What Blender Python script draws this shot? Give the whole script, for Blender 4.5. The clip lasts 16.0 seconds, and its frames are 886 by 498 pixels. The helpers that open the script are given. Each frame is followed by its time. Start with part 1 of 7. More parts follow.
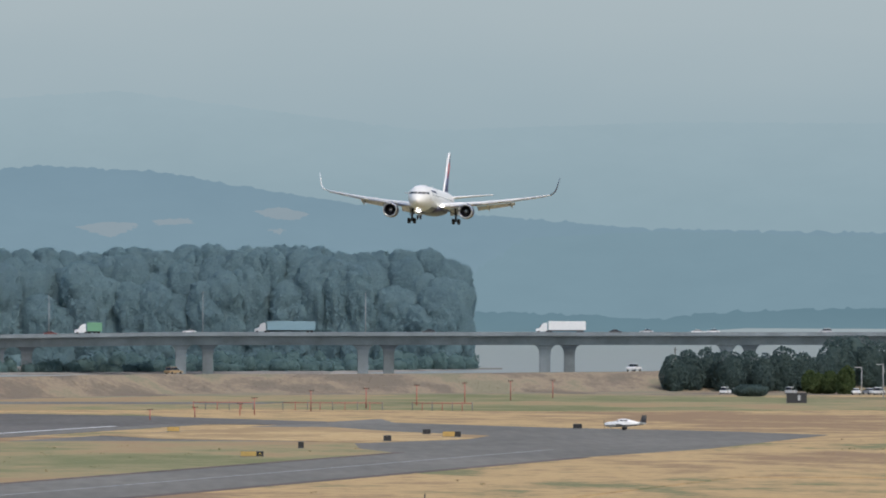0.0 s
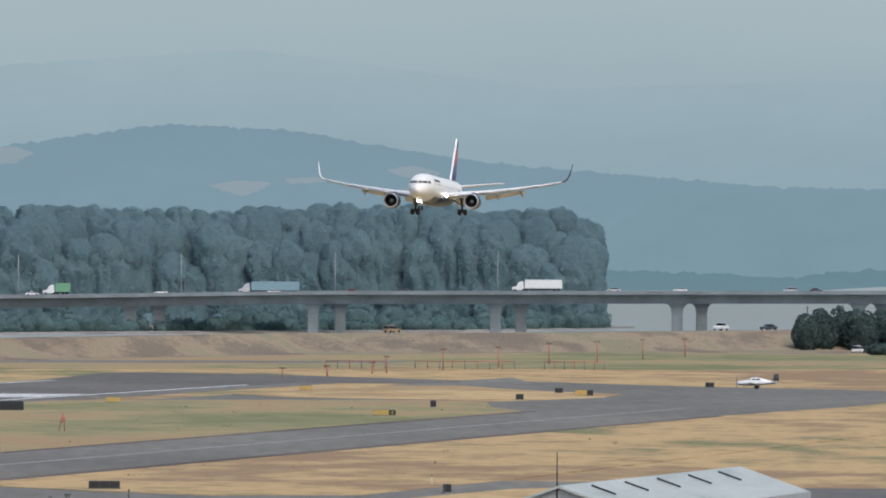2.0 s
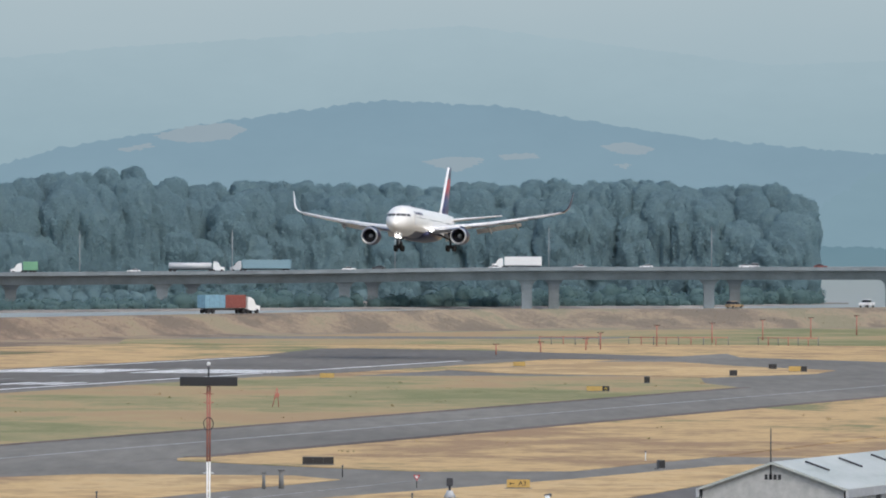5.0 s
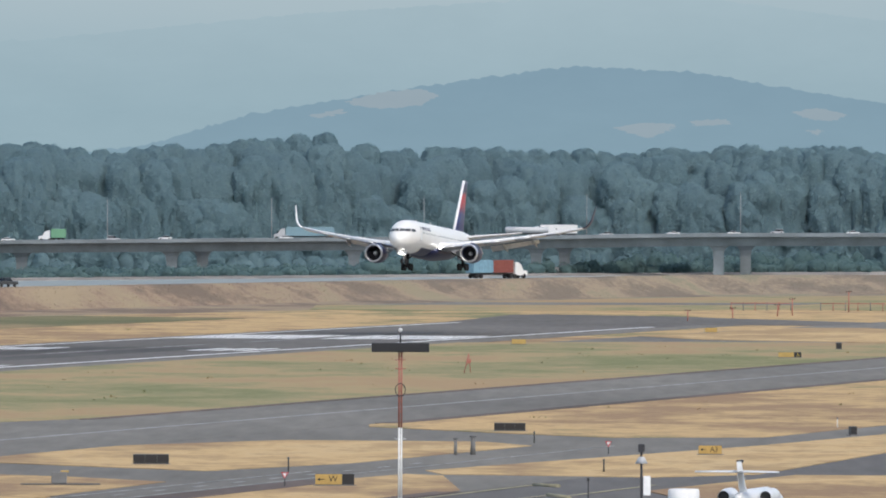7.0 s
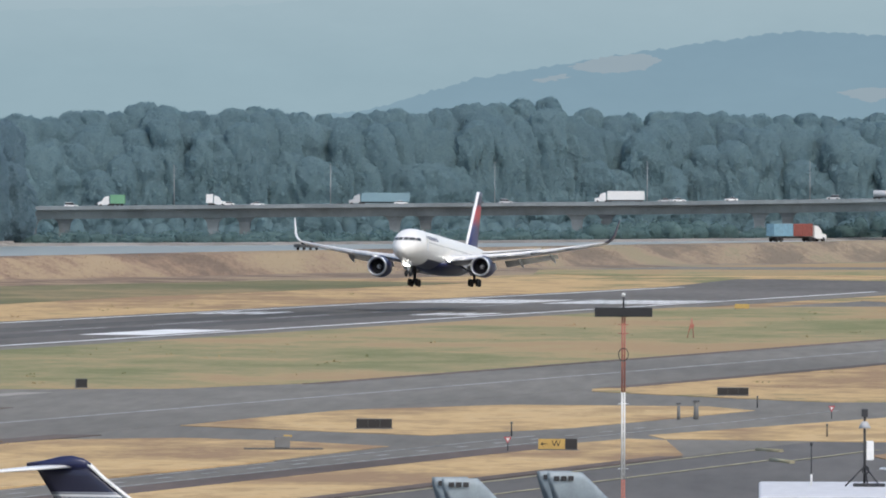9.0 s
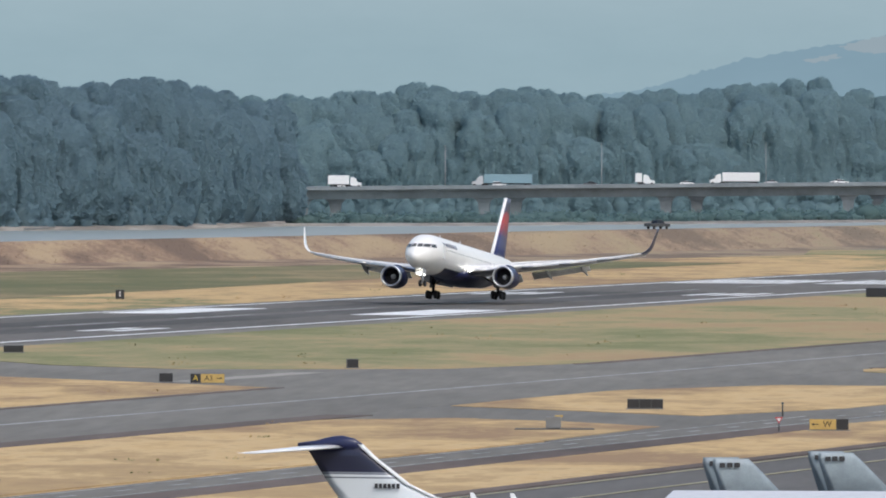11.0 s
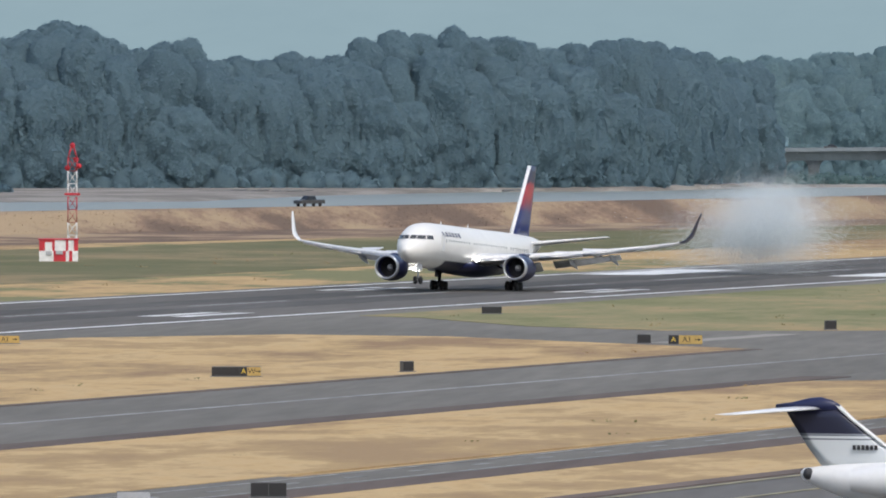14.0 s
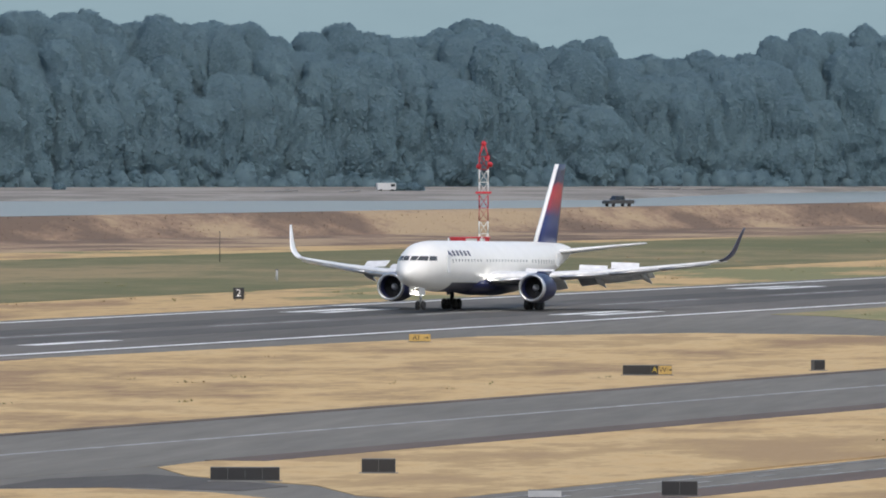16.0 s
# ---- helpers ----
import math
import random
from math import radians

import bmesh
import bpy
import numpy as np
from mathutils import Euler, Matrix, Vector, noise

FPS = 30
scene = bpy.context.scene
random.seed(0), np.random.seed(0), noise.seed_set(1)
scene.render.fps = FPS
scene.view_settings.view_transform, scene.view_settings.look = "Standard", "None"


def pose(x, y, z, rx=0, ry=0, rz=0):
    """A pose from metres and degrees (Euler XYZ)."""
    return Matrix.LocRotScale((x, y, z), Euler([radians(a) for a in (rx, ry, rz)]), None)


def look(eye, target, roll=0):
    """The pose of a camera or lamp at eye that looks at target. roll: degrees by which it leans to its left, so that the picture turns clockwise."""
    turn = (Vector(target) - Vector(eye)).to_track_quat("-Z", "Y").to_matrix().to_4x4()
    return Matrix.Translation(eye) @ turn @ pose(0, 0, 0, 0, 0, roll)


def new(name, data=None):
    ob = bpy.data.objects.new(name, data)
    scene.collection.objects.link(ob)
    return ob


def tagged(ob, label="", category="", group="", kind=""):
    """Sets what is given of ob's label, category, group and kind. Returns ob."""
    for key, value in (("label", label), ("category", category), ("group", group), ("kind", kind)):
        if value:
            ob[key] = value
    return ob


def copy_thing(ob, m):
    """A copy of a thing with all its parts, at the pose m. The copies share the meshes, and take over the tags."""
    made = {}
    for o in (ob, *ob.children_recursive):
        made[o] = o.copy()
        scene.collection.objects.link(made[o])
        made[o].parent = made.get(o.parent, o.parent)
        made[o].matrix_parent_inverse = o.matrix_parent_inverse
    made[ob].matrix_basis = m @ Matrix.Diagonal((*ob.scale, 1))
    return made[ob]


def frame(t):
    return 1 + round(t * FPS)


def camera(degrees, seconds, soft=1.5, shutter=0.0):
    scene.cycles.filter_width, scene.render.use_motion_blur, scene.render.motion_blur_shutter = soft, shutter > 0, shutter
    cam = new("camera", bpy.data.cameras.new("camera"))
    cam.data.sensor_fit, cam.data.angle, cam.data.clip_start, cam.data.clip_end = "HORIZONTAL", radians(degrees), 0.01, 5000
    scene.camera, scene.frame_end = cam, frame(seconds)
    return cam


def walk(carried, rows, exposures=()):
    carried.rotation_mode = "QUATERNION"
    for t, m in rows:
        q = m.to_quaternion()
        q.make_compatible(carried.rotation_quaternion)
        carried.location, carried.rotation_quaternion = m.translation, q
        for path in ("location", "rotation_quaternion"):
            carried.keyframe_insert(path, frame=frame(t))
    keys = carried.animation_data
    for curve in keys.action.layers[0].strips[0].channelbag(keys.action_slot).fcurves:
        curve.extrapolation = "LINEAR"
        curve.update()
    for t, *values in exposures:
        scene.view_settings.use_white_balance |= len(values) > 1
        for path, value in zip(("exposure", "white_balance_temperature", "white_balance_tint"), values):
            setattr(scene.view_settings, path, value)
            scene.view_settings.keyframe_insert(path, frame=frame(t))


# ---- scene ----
EYE = (0.0, 0.0, 22.8)          # the camera stands on a roof deck and only pans and tilts
LENS = 4.510
cam = camera(LENS, 16.0, soft=1.9)
# seconds, turn to the left, tilt upwards, in degrees
PAN = [
    (0.0, -2.256, 0.236),
    (0.5, -2.081, 0.184),
    (1.0, -1.899, 0.117),
    (1.5, -1.741, 0.064),
    (2.0, -1.583, 0.024),
    (2.5, -1.410, -0.012),
    (3.0, -1.246, -0.038),
    (3.5, -1.075, -0.061),
    (4.0, -0.878, -0.075),
    (4.2, -0.803, -0.078),
    (6.3, 0.095, -0.199),
    (6.5, 0.201, -0.222),
    (7.0, 0.481, -0.276),
    (7.5, 0.753, -0.331),
    (8.0, 1.016, -0.377),
    (8.2, 1.134, -0.396),
    (10.3, 2.484, -0.527),
    (10.5, 2.633, -0.536),
    (11.0, 2.997, -0.563),
    (11.5, 3.376, -0.599),
    (12.0, 3.764, -0.639),
    (12.5, 4.157, -0.684),
    (13.0, 4.540, -0.720),
    (13.5, 4.973, -0.748),
    (14.0, 5.431, -0.766),
    (14.5, 5.925, -0.772),
    (15.0, 6.432, -0.774),
    (15.5, 6.975, -0.775),
    (16.0, 7.525, -0.779),
]
walk(cam, [(t, pose(*EYE, 90 + tilt, 0, turn) @ pose(0, 0, 0, 0, 0, 0.15)) for t, turn, tilt in PAN],
     exposures=[(0.0, -0.05, 6330, 10), (4.0, 0.08, 6330, 10), (8.0, 0.15, 6330, 10), (12.0, 0.12, 6350, 10), (16.0, 0.05, 6380, 10)])

# ---- world, sun, sky ----
world = bpy.data.worlds.new("hazy_summer_sky")
scene.world = world
world.use_nodes = True
wn = world.node_tree.nodes
sky = wn.new("ShaderNodeTexSky")
sky.sky_type = 'NISHITA'
sky.sun_disc = False
sky.sun_elevation = radians(52)
sky.sun_rotation = radians(152)
sky.air_density, sky.dust_density, sky.ozone_density = 1.2, 3.0, 1.5
wn["Background"].inputs[1].default_value = 0.155
world.node_tree.links.new(sky.outputs[0], wn["Background"].inputs[0])

sun = new("sun", bpy.data.lights.new("sun", 'SUN'))
sun.data.energy = 1.4
sun.data.angle = radians(30)
sun.data.color = (1.0, 0.95, 0.88)
sun.matrix_basis = look((0, 0, 500), (-0.32 * 500, 0.60 * 500, 500 - 0.78 * 500))

# ---- site axes: the runway runs at 11.9 degrees to the right of the y axis ----
RW = 0.2076


def site(s, p, z=0.0):
    """A place s metres along the runway's direction and p metres to its left, seen from the camera's foot."""
    return Vector((s * math.sin(RW) - p * math.cos(RW), s * math.cos(RW) + p * math.sin(RW), z))


# ---- small building helpers ----
def mesh_ob(name, bm, material, parent=None, smooth=False):
    me = bpy.data.meshes.new(name)
    bm.to_mesh(me)
    bm.free()
    for m in (material if isinstance(material, (list, tuple)) else [material]):
        me.materials.append(m)
    if smooth:
        for f in me.polygons:
            f.use_smooth = True
    ob = new(name, me)
    if parent is not None:
        ob.parent = parent
    return ob


def part(name, bm, material, parent, label="", smooth=False):
    ob = mesh_ob(name, bm, material, parent, smooth)
    if label:
        tagged(ob, label)
    return ob


def box(bm, x0, x1, y0, y1, z0, z1, m=None, bevel=0.0, mat=0):
    vs = [bm.verts.new(Vector(c)) for c in ((x0, y0, z0), (x1, y0, z0), (x1, y1, z0), (x0, y1, z0),
                                            (x0, y0, z1), (x1, y0, z1), (x1, y1, z1), (x0, y1, z1))]
    fs = [bm.faces.new([vs[i] for i in q]) for q in ((3, 2, 1, 0), (4, 5, 6, 7), (0, 1, 5, 4), (1, 2, 6, 5), (2, 3, 7, 6), (3, 0, 4, 7))]
    for f in fs:
        f.material_index = mat
    if bevel:
        es = list({e for f in fs for e in f.edges})
        out = bmesh.ops.bevel(bm, geom=es, offset=bevel, segments=2, affect='EDGES', profile=0.5)
        vs = list({v for f in out["faces"] for v in f.verts} | {v for v in vs if v.is_valid})
    if m is not None:
        bmesh.ops.transform(bm, matrix=m, verts=vs)
    return vs


def tube(bm, a, b, r0, r1=None, n=10, cap=True, mat=0):
    """A round bar from a to b."""
    r1 = r0 if r1 is None else r1
    a, b = Vector(a), Vector(b)
    q = (b - a).to_track_quat("Z", "Y")
    rings = []
    for c, r in ((a, r0), (b, r1)):
        rings.append([bm.verts.new(c + q @ Vector((r * math.cos(2 * math.pi * i / n), r * math.sin(2 * math.pi * i / n), 0))) for i in range(n)])
    for i in range(n):
        f = bm.faces.new((rings[0][i], rings[0][(i + 1) % n], rings[1][(i + 1) % n], rings[1][i]))
        f.material_index = mat
        f.smooth = True
    if cap:
        bm.faces.new(rings[0][::-1]).material_index = mat
        bm.faces.new(rings[1]).material_index = mat


def loft(bm, sections, close=True, cap=True, mat=0, smooth=True):
    """Skin over rings of points of equal count."""
    rings = [[bm.verts.new(Vector(p)) for p in s] for s in sections]
    n = len(rings[0])
    fs = []
    for a, b in zip(rings, rings[1:]):
        for i in range(n if close else n - 1):
            f = bm.faces.new((a[i], a[(i + 1) % n], b[(i + 1) % n], b[i]))
            f.smooth = smooth
            f.material_index = mat
            fs.append(f)
    if cap:
        for r in (rings[0][::-1], rings[-1]):
            f = bm.faces.new(r)
            f.material_index = mat
            fs.append(f)
    return rings, fs


# ---- materials ----
def nodes_of(name):
    m = bpy.data.materials.new(name)
    m.use_nodes = True
    nt = m.node_tree
    return m, nt, nt.nodes["Principled BSDF"]


def noise_node(nt, scale, detail=4.0, rough=0.6, stretch=None, coords="Object"):
    tc = nt.nodes.new("ShaderNodeTexCoord")
    n = nt.nodes.new("ShaderNodeTexNoise")
    n.inputs["Scale"].default_value = scale
    n.inputs["Detail"].default_value = detail
    n.inputs["Roughness"].default_value = rough
    if stretch:
        mp = nt.nodes.new("ShaderNodeMapping")
        mp.inputs["Scale"].default_value = stretch[:3]
        if len(stretch) > 3:
            mp.inputs["Rotation"].default_value = (0, 0, stretch[3])
        nt.links.new(tc.outputs[coords], mp.inputs[0])
        nt.links.new(mp.outputs[0], n.inputs[0])
    else:
        nt.links.new(tc.outputs[coords], n.inputs[0])
    return n


def ramp(nt, src, stops):
    r = nt.nodes.new("ShaderNodeValToRGB")
    el = r.color_ramp.elements
    while len(el) < len(stops):
        el.new(0.5)
    for e, (pos, col) in zip(el, stops):
        e.position = pos
        e.color = (*col, 1) if len(col) == 3 else col
    nt.links.new(src, r.inputs[0])
    return r


def mix(nt, fac, a, b, kind='MIX'):
    n = nt.nodes.new("ShaderNodeMix")
    n.data_type = 'RGBA'
    n.blend_type = kind
    for sock, v in ((n.inputs[0], fac), (n.inputs[6], a), (n.inputs[7], b)):
        if isinstance(v, (int, float)):
            sock.default_value = v
        elif isinstance(v, tuple):
            sock.default_value = (*v, 1)
        else:
            nt.links.new(v, sock)
    return n.outputs[2]


def bump(nt, bsdf, src, strength, dist):
    b = nt.nodes.new("ShaderNodeBump")
    b.inputs["Strength"].default_value = strength
    b.inputs["Distance"].default_value = dist
    nt.links.new(src, b.inputs["Height"])
    nt.links.new(b.outputs[0], bsdf.inputs["Normal"])


def paint(name, col, rough=0.45, metal=0.0, var=0.12, scale=1.5, spec=0.5):
    """A painted or moulded surface with slight dirt at two scales."""
    m, nt, b = nodes_of(name)
    n1, n2 = noise_node(nt, scale), noise_node(nt, scale * 9)
    lo = tuple(c * (1 - var) for c in col)
    hi = tuple(min(1, c * (1 + var * 0.6)) for c in col)
    r1 = ramp(nt, n1.outputs[0], [(0.35, lo), (0.65, hi)])
    c = mix(nt, 0.15, r1.outputs[0], n2.outputs[0], 'OVERLAY')
    nt.links.new(c, b.inputs["Base Color"])
    b.inputs["Roughness"].default_value = rough
    b.inputs["Metallic"].default_value = metal
    b.inputs["Specular IOR Level"].default_value = spec
    return m


def glow(name, col, strength):
    m, nt, b = nodes_of(name)
    b.inputs["Base Color"].default_value = (*col, 1)
    b.inputs["Emission Color"].default_value = (*col, 1)
    b.inputs["Emission Strength"].default_value = strength
    return m


def grass(name, stops, big=0.006, fine=0.25, stretch=(1.0, 0.45, 1.0), east=None):
    """Dry mown grass: large patches, mown streaks along the runway and tufts."""
    m, nt, b = nodes_of(name)
    n1 = noise_node(nt, big, 5, 0.62, (*stretch, RW))
    n2 = noise_node(nt, 0.075, 6, 0.6, (1.0, 0.4, 1.0, RW + 0.25))
    n3 = noise_node(nt, fine * 2, 4, 0.7, (1.0, 0.35, 1.0, RW))
    n4 = noise_node(nt, 3.0, 3, 0.7)
    f = mix(nt, 0.36, n1.outputs[0], n2.outputs[0])
    f = mix(nt, 0.13, f, n3.outputs[0])
    r = ramp(nt, f, [(0.5 + (p - 0.5) * 0.27, c) for p, c in stops])
    tone = r.outputs[0]
    if east:
        # another mix of grasses grows towards the east end
        tc = nt.nodes.new("ShaderNodeTexCoord")
        sp_ = nt.nodes.new("ShaderNodeSeparateXYZ")
        nt.links.new(tc.outputs["Object"], sp_.inputs[0])
        mr = nt.nodes.new("ShaderNodeMapRange")
        mr.inputs[1].default_value, mr.inputs[2].default_value = -150.0, 20.0
        nt.links.new(sp_.outputs[0], mr.inputs[0])
        tone = mix(nt, mr.outputs[0], tone, ramp(nt, f, [(0.5 + (p - 0.5) * 0.27, c) for p, c in east]).outputs[0])
    c = mix(nt, 0.25, tone, n4.outputs[0], 'SOFT_LIGHT')
    nt.links.new(c, b.inputs["Base Color"])
    b.inputs["Roughness"].default_value = 0.95
    b.inputs["Specular IOR Level"].default_value = 0.1
    bump(nt, b, n4.outputs[0], 0.5, 0.08)
    return m


STRAW, STRAW2, GREEN, BROWN = (0.535, 0.375, 0.19), (0.43, 0.305, 0.158), (0.215, 0.21, 0.11), (0.31, 0.21, 0.125)
M_ground = grass("dry_grass", [(0.30, BROWN), (0.42, STRAW2), (0.52, STRAW), (0.64, STRAW2), (0.76, GREEN)])
M_straw = grass("bleached_mown_grass", [(0.25, BROWN), (0.40, STRAW2), (0.5, STRAW), (0.58, (0.55, 0.40, 0.215)), (0.68, STRAW2), (0.85, (0.36, 0.25, 0.14))], 0.012)
M_infield = grass("patchy_green_grass", [(0.28, (0.36, 0.255, 0.145)), (0.42, (0.37, 0.285, 0.155)), (0.5, (0.31, 0.262, 0.142)), (0.62, (0.262, 0.242, 0.13)), (0.78, (0.20, 0.205, 0.10))], 0.012, 0.3)
M_green = grass("mown_green_grass", [(0.25, (0.28, 0.22, 0.125)), (0.42, (0.205, 0.182, 0.103)), (0.55, (0.168, 0.16, 0.087)), (0.75, (0.14, 0.142, 0.075))], 0.01, 0.3)
M_levee = grass("tall_dry_grass", [(0.3, (0.165, 0.12, 0.09)), (0.45, (0.235, 0.165, 0.118)), (0.55, (0.29, 0.208, 0.142)), (0.72, (0.38, 0.285, 0.18))], 0.035, 0.5, (1, 0.7, 1),
                [(0.3, (0.20, 0.165, 0.125)), (0.45, (0.265, 0.212, 0.152)), (0.55, (0.325, 0.258, 0.178)), (0.7, (0.25, 0.225, 0.15))])


def asphalt(name, col, patch=0.15):
    m, nt, b = nodes_of(name)
    n1 = noise_node(nt, 0.02, 5, 0.6, (1.0, 0.3, 1.0, RW))
    n2 = noise_node(nt, 0.5, 4, 0.6, (1.0, 0.08, 1.0, RW))
    lo, hi = tuple(c * (1 - patch) for c in col), tuple(c * (1 + patch) for c in col)
    r = ramp(nt, n1.outputs[0], [(0.35, lo), (0.65, hi)])
    c = mix(nt, 0.4, r.outputs[0], n2.outputs[0], 'SOFT_LIGHT')
    nt.links.new(c, b.inputs["Base Color"])
    b.inputs["Roughness"].default_value = 0.85
    b.inputs["Specular IOR Level"].default_value = 0.25
    n3 = noise_node(nt, 18, 3)
    bump(nt, b, n3.outputs[0], 0.3, 0.01)
    return m


M_asphalt = asphalt("weathered_asphalt", (0.178, 0.166, 0.142))
M_runway = asphalt("runway_asphalt", (0.138, 0.127, 0.111), 0.2)
M_rubber = asphalt("tyre_rubber_deposit", (0.098, 0.092, 0.084), 0.3)
M_shoulder = asphalt("dark_shoulder", (0.105, 0.096, 0.086), 0.25)
M_concrete_pale = asphalt("pale_worn_concrete", (0.30, 0.28, 0.245), 0.2)
M_soil = asphalt("dark_brown_soil", (0.135, 0.104, 0.088), 0.3)
M_apron = asphalt("apron_asphalt", (0.132, 0.124, 0.112))
M_mark = paint("white_runway_paint", (0.78, 0.78, 0.76), 0.7, var=0.25, scale=0.15)
M_markworn = paint("worn_white_paint", (0.30, 0.30, 0.29), 0.8, var=0.4, scale=0.3)
M_markyellow = paint("worn_yellow_paint", (0.34, 0.31, 0.20), 0.8, var=0.3, scale=0.3)
M_white = paint("white_aircraft_paint", (0.80, 0.80, 0.79), 0.28, var=0.04)
M_navy = paint("navy_paint", (0.018, 0.022, 0.07), 0.3)
M_red = paint("red_paint", (0.52, 0.03, 0.045), 0.35)
M_wing = paint("pale_grey_wing_paint", (0.72, 0.72, 0.715), 0.33)
M_dim = paint("tinted_cabin_glass", (0.40, 0.41, 0.41), 0.2)
M_grey = paint("light_grey_paint", (0.42, 0.43, 0.44), 0.4)
M_alu = paint("bare_aluminium", (0.62, 0.62, 0.63), 0.28, 0.9)
M_dark = paint("dark_metal", (0.03, 0.03, 0.033), 0.5)
M_rubbertyre = paint("tyre_rubber", (0.022, 0.022, 0.024), 0.85)
M_conc = paint("weathered_concrete", (0.20, 0.20, 0.195), 0.85, var=0.25, scale=0.12)
M_black = paint("black_sign_face", (0.02, 0.02, 0.022), 0.5)
M_yellow = paint("yellow_sign_face", (0.47, 0.32, 0.10), 0.5)
M_orange = paint("aviation_orange", (0.40, 0.145, 0.105), 0.5)
M_whitepost = paint("white_post_paint", (0.75, 0.75, 0.73), 0.5)
M_cockpit = paint("grey_cockpit_glass", (0.075, 0.078, 0.08), 0.12)
M_glass = paint("dark_window_glass", (0.015, 0.018, 0.022), 0.08, var=0.02)


# ---- ground, river, runway ----
def sheet(name, outline, material, z, label, category="ground"):
    """A flat, paper-free slab of ground with its rim turned down."""
    bm = bmesh.new()
    top = [bm.verts.new((p.x, p.y, z)) for p in outline]
    low = [bm.verts.new((p.x, p.y, z - 0.25)) for p in outline]
    bm.faces.new(top)
    for i in range(len(top)):
        j = (i + 1) % len(top)
        bm.faces.new((top[j], top[i], low[i], low[j]))
    bmesh.ops.recalc_face_normals(bm, faces=bm.faces)
    return tagged(mesh_ob(name, bm, material), label, category, kind="structure")


def strip(name, s0, s1, p0, p1, material, z, label, category="ground"):
    return sheet(name, [site(s0, p0), site(s1, p0), site(s1, p1), site(s0, p1)], material, z, label, category)


CREST = [(-900, 206), (-292, 1745), (39, 2583), (150, 2680), (420, 2790), (1500, 2950)]


def crest_y(x):
    for (x0, y0), (x1, y1) in zip(CREST, CREST[1:]):
        if x <= x1:
            return y0 + (y1 - y0) * (x - x0) / (x1 - x0)
    return CREST[-1][1]


def crest_scale(x):
    """The levee's height against its usual 4.3 m."""
    return float(np.interp(x, [-300, -200, -100, 0, 100, 170], [0.88, 0.90, 1.02, 1.05, 1.03, 1.12]))


def ground_sheet():
    """One sheet: flat airfield, the levee, the river bed, and land up to the horizon."""
    bm = bmesh.new()
    xs = [-4500, -3000, -2000, -1500, -1100] + list(range(-900, 701, 20)) + [900, 1200, 1500, 2500, 4500]
    prof = [(-60, 0.0), (-34, 0.3), (-20, 2.2), (-10, 3.9), (-4, 4.3), (8, 4.3), (14, 3.6), (34, -5.0), (60, -9.0)]
    rings = []
    for x in xs:
        yc = crest_y(max(-900, min(1500, x)))
        ring = [(x, -3000, 0), (x, yc - 400, 0), (x, yc - float(np.interp(x, [-300, -150, 0, 150], [190, 170, 150, 110])), 0)]
        for d, z in prof:
            w = noise.noise((x * 0.02, d * 0.05, 0)) * 0.5 if -34 <= d <= -4 else 0
            ring.append((x, yc + d, z * crest_scale(x) + w))
        ring.append((x, max(4600, yc + 100), -9))
        rings.append([bm.verts.new(v) for v in ring])
    for a, b in zip(rings, rings[1:]):
        for i in range(len(a) - 1):
            f = bm.faces.new((a[i], b[i], b[i + 1], a[i + 1]))
            f.material_index = 1 if 2 <= i <= 9 else 0
    return tagged(mesh_ob("ground", bm, [M_ground, M_levee]), "flat airfield of dry straw-coloured grass with a grassy levee", "ground", kind="structure")


ground_sheet()

m_w, nt, b = nodes_of("river_water")
b.inputs["Base Color"].default_value = (0.262, 0.290, 0.272, 1)
b.inputs["Roughness"].default_value = 0.45
b.inputs["Specular IOR Level"].default_value = 0.3
nw = noise_node(nt, 0.15, 5, 0.6, (0.4, 1.0, 1.0))
bump(nt, b, nw.outputs[0], 0.35, 0.5)
bm = bmesh.new()
prev = None
for y, z in ((-500, -4.0), (3850, -4.0), (4150, -2.5), (4900, 6.2)):
    cur = [bm.verts.new((-2500, y, z)), bm.verts.new((2500, y, z))]
    if prev:
        bm.faces.new((prev[0], prev[1], cur[1], cur[0]))
    prev = cur
tagged(mesh_ob("water", bm, m_w), "wide pale grey river beyond the levee", "river", kind="structure")

# runway with paved shoulders: its edge lines stand at 371.3 and 416.1 in its own measure
def rsite(s, p, z=0.0):
    """A place on the runway, whose edge lines drift slightly to the left with the distance."""
    near, far = 364.0 + 0.0187 * (s - 1000), 414.4 + 0.0138 * (s - 1040)
    return site(s, near + (p - 371.3) / 44.8 * (far - near), z)


def rstrip(name, s0, s1, p0, p1, material, z, label, category="runway"):
    return sheet(name, [rsite(s0, p0), rsite(s1, p0), rsite(s1, p1), rsite(s0, p1)], material, z, label, category)


rstrip("runway", 250, 1990, 361.5, 420.0, M_asphalt, 0.04, "pale grey paved runway shoulders")
rstrip("runway", 250, 1990, 369.6, 418.4, M_runway, 0.06, "grey asphalt runway with worn tyre tracks")
strip("taxiway", 250, 1700, 246, 278, M_asphalt, 0.07, "grey asphalt taxiway beside the runway", "taxiway")
strip("taxiway", 300, 1120, 202, 209.5, M_asphalt, 0.05, "narrow asphalt service road", "road")
strip("apron", 200, 1085, -60, 184, M_apron, 0.03, "dark asphalt apron", "apron")

# grass islands between the pavements, in metres along and beside the runway
def plot(name, corners, material, label, z=0.10):
    return sheet(name, [site(s, p) for s, p in corners], material, z, label, "grass")


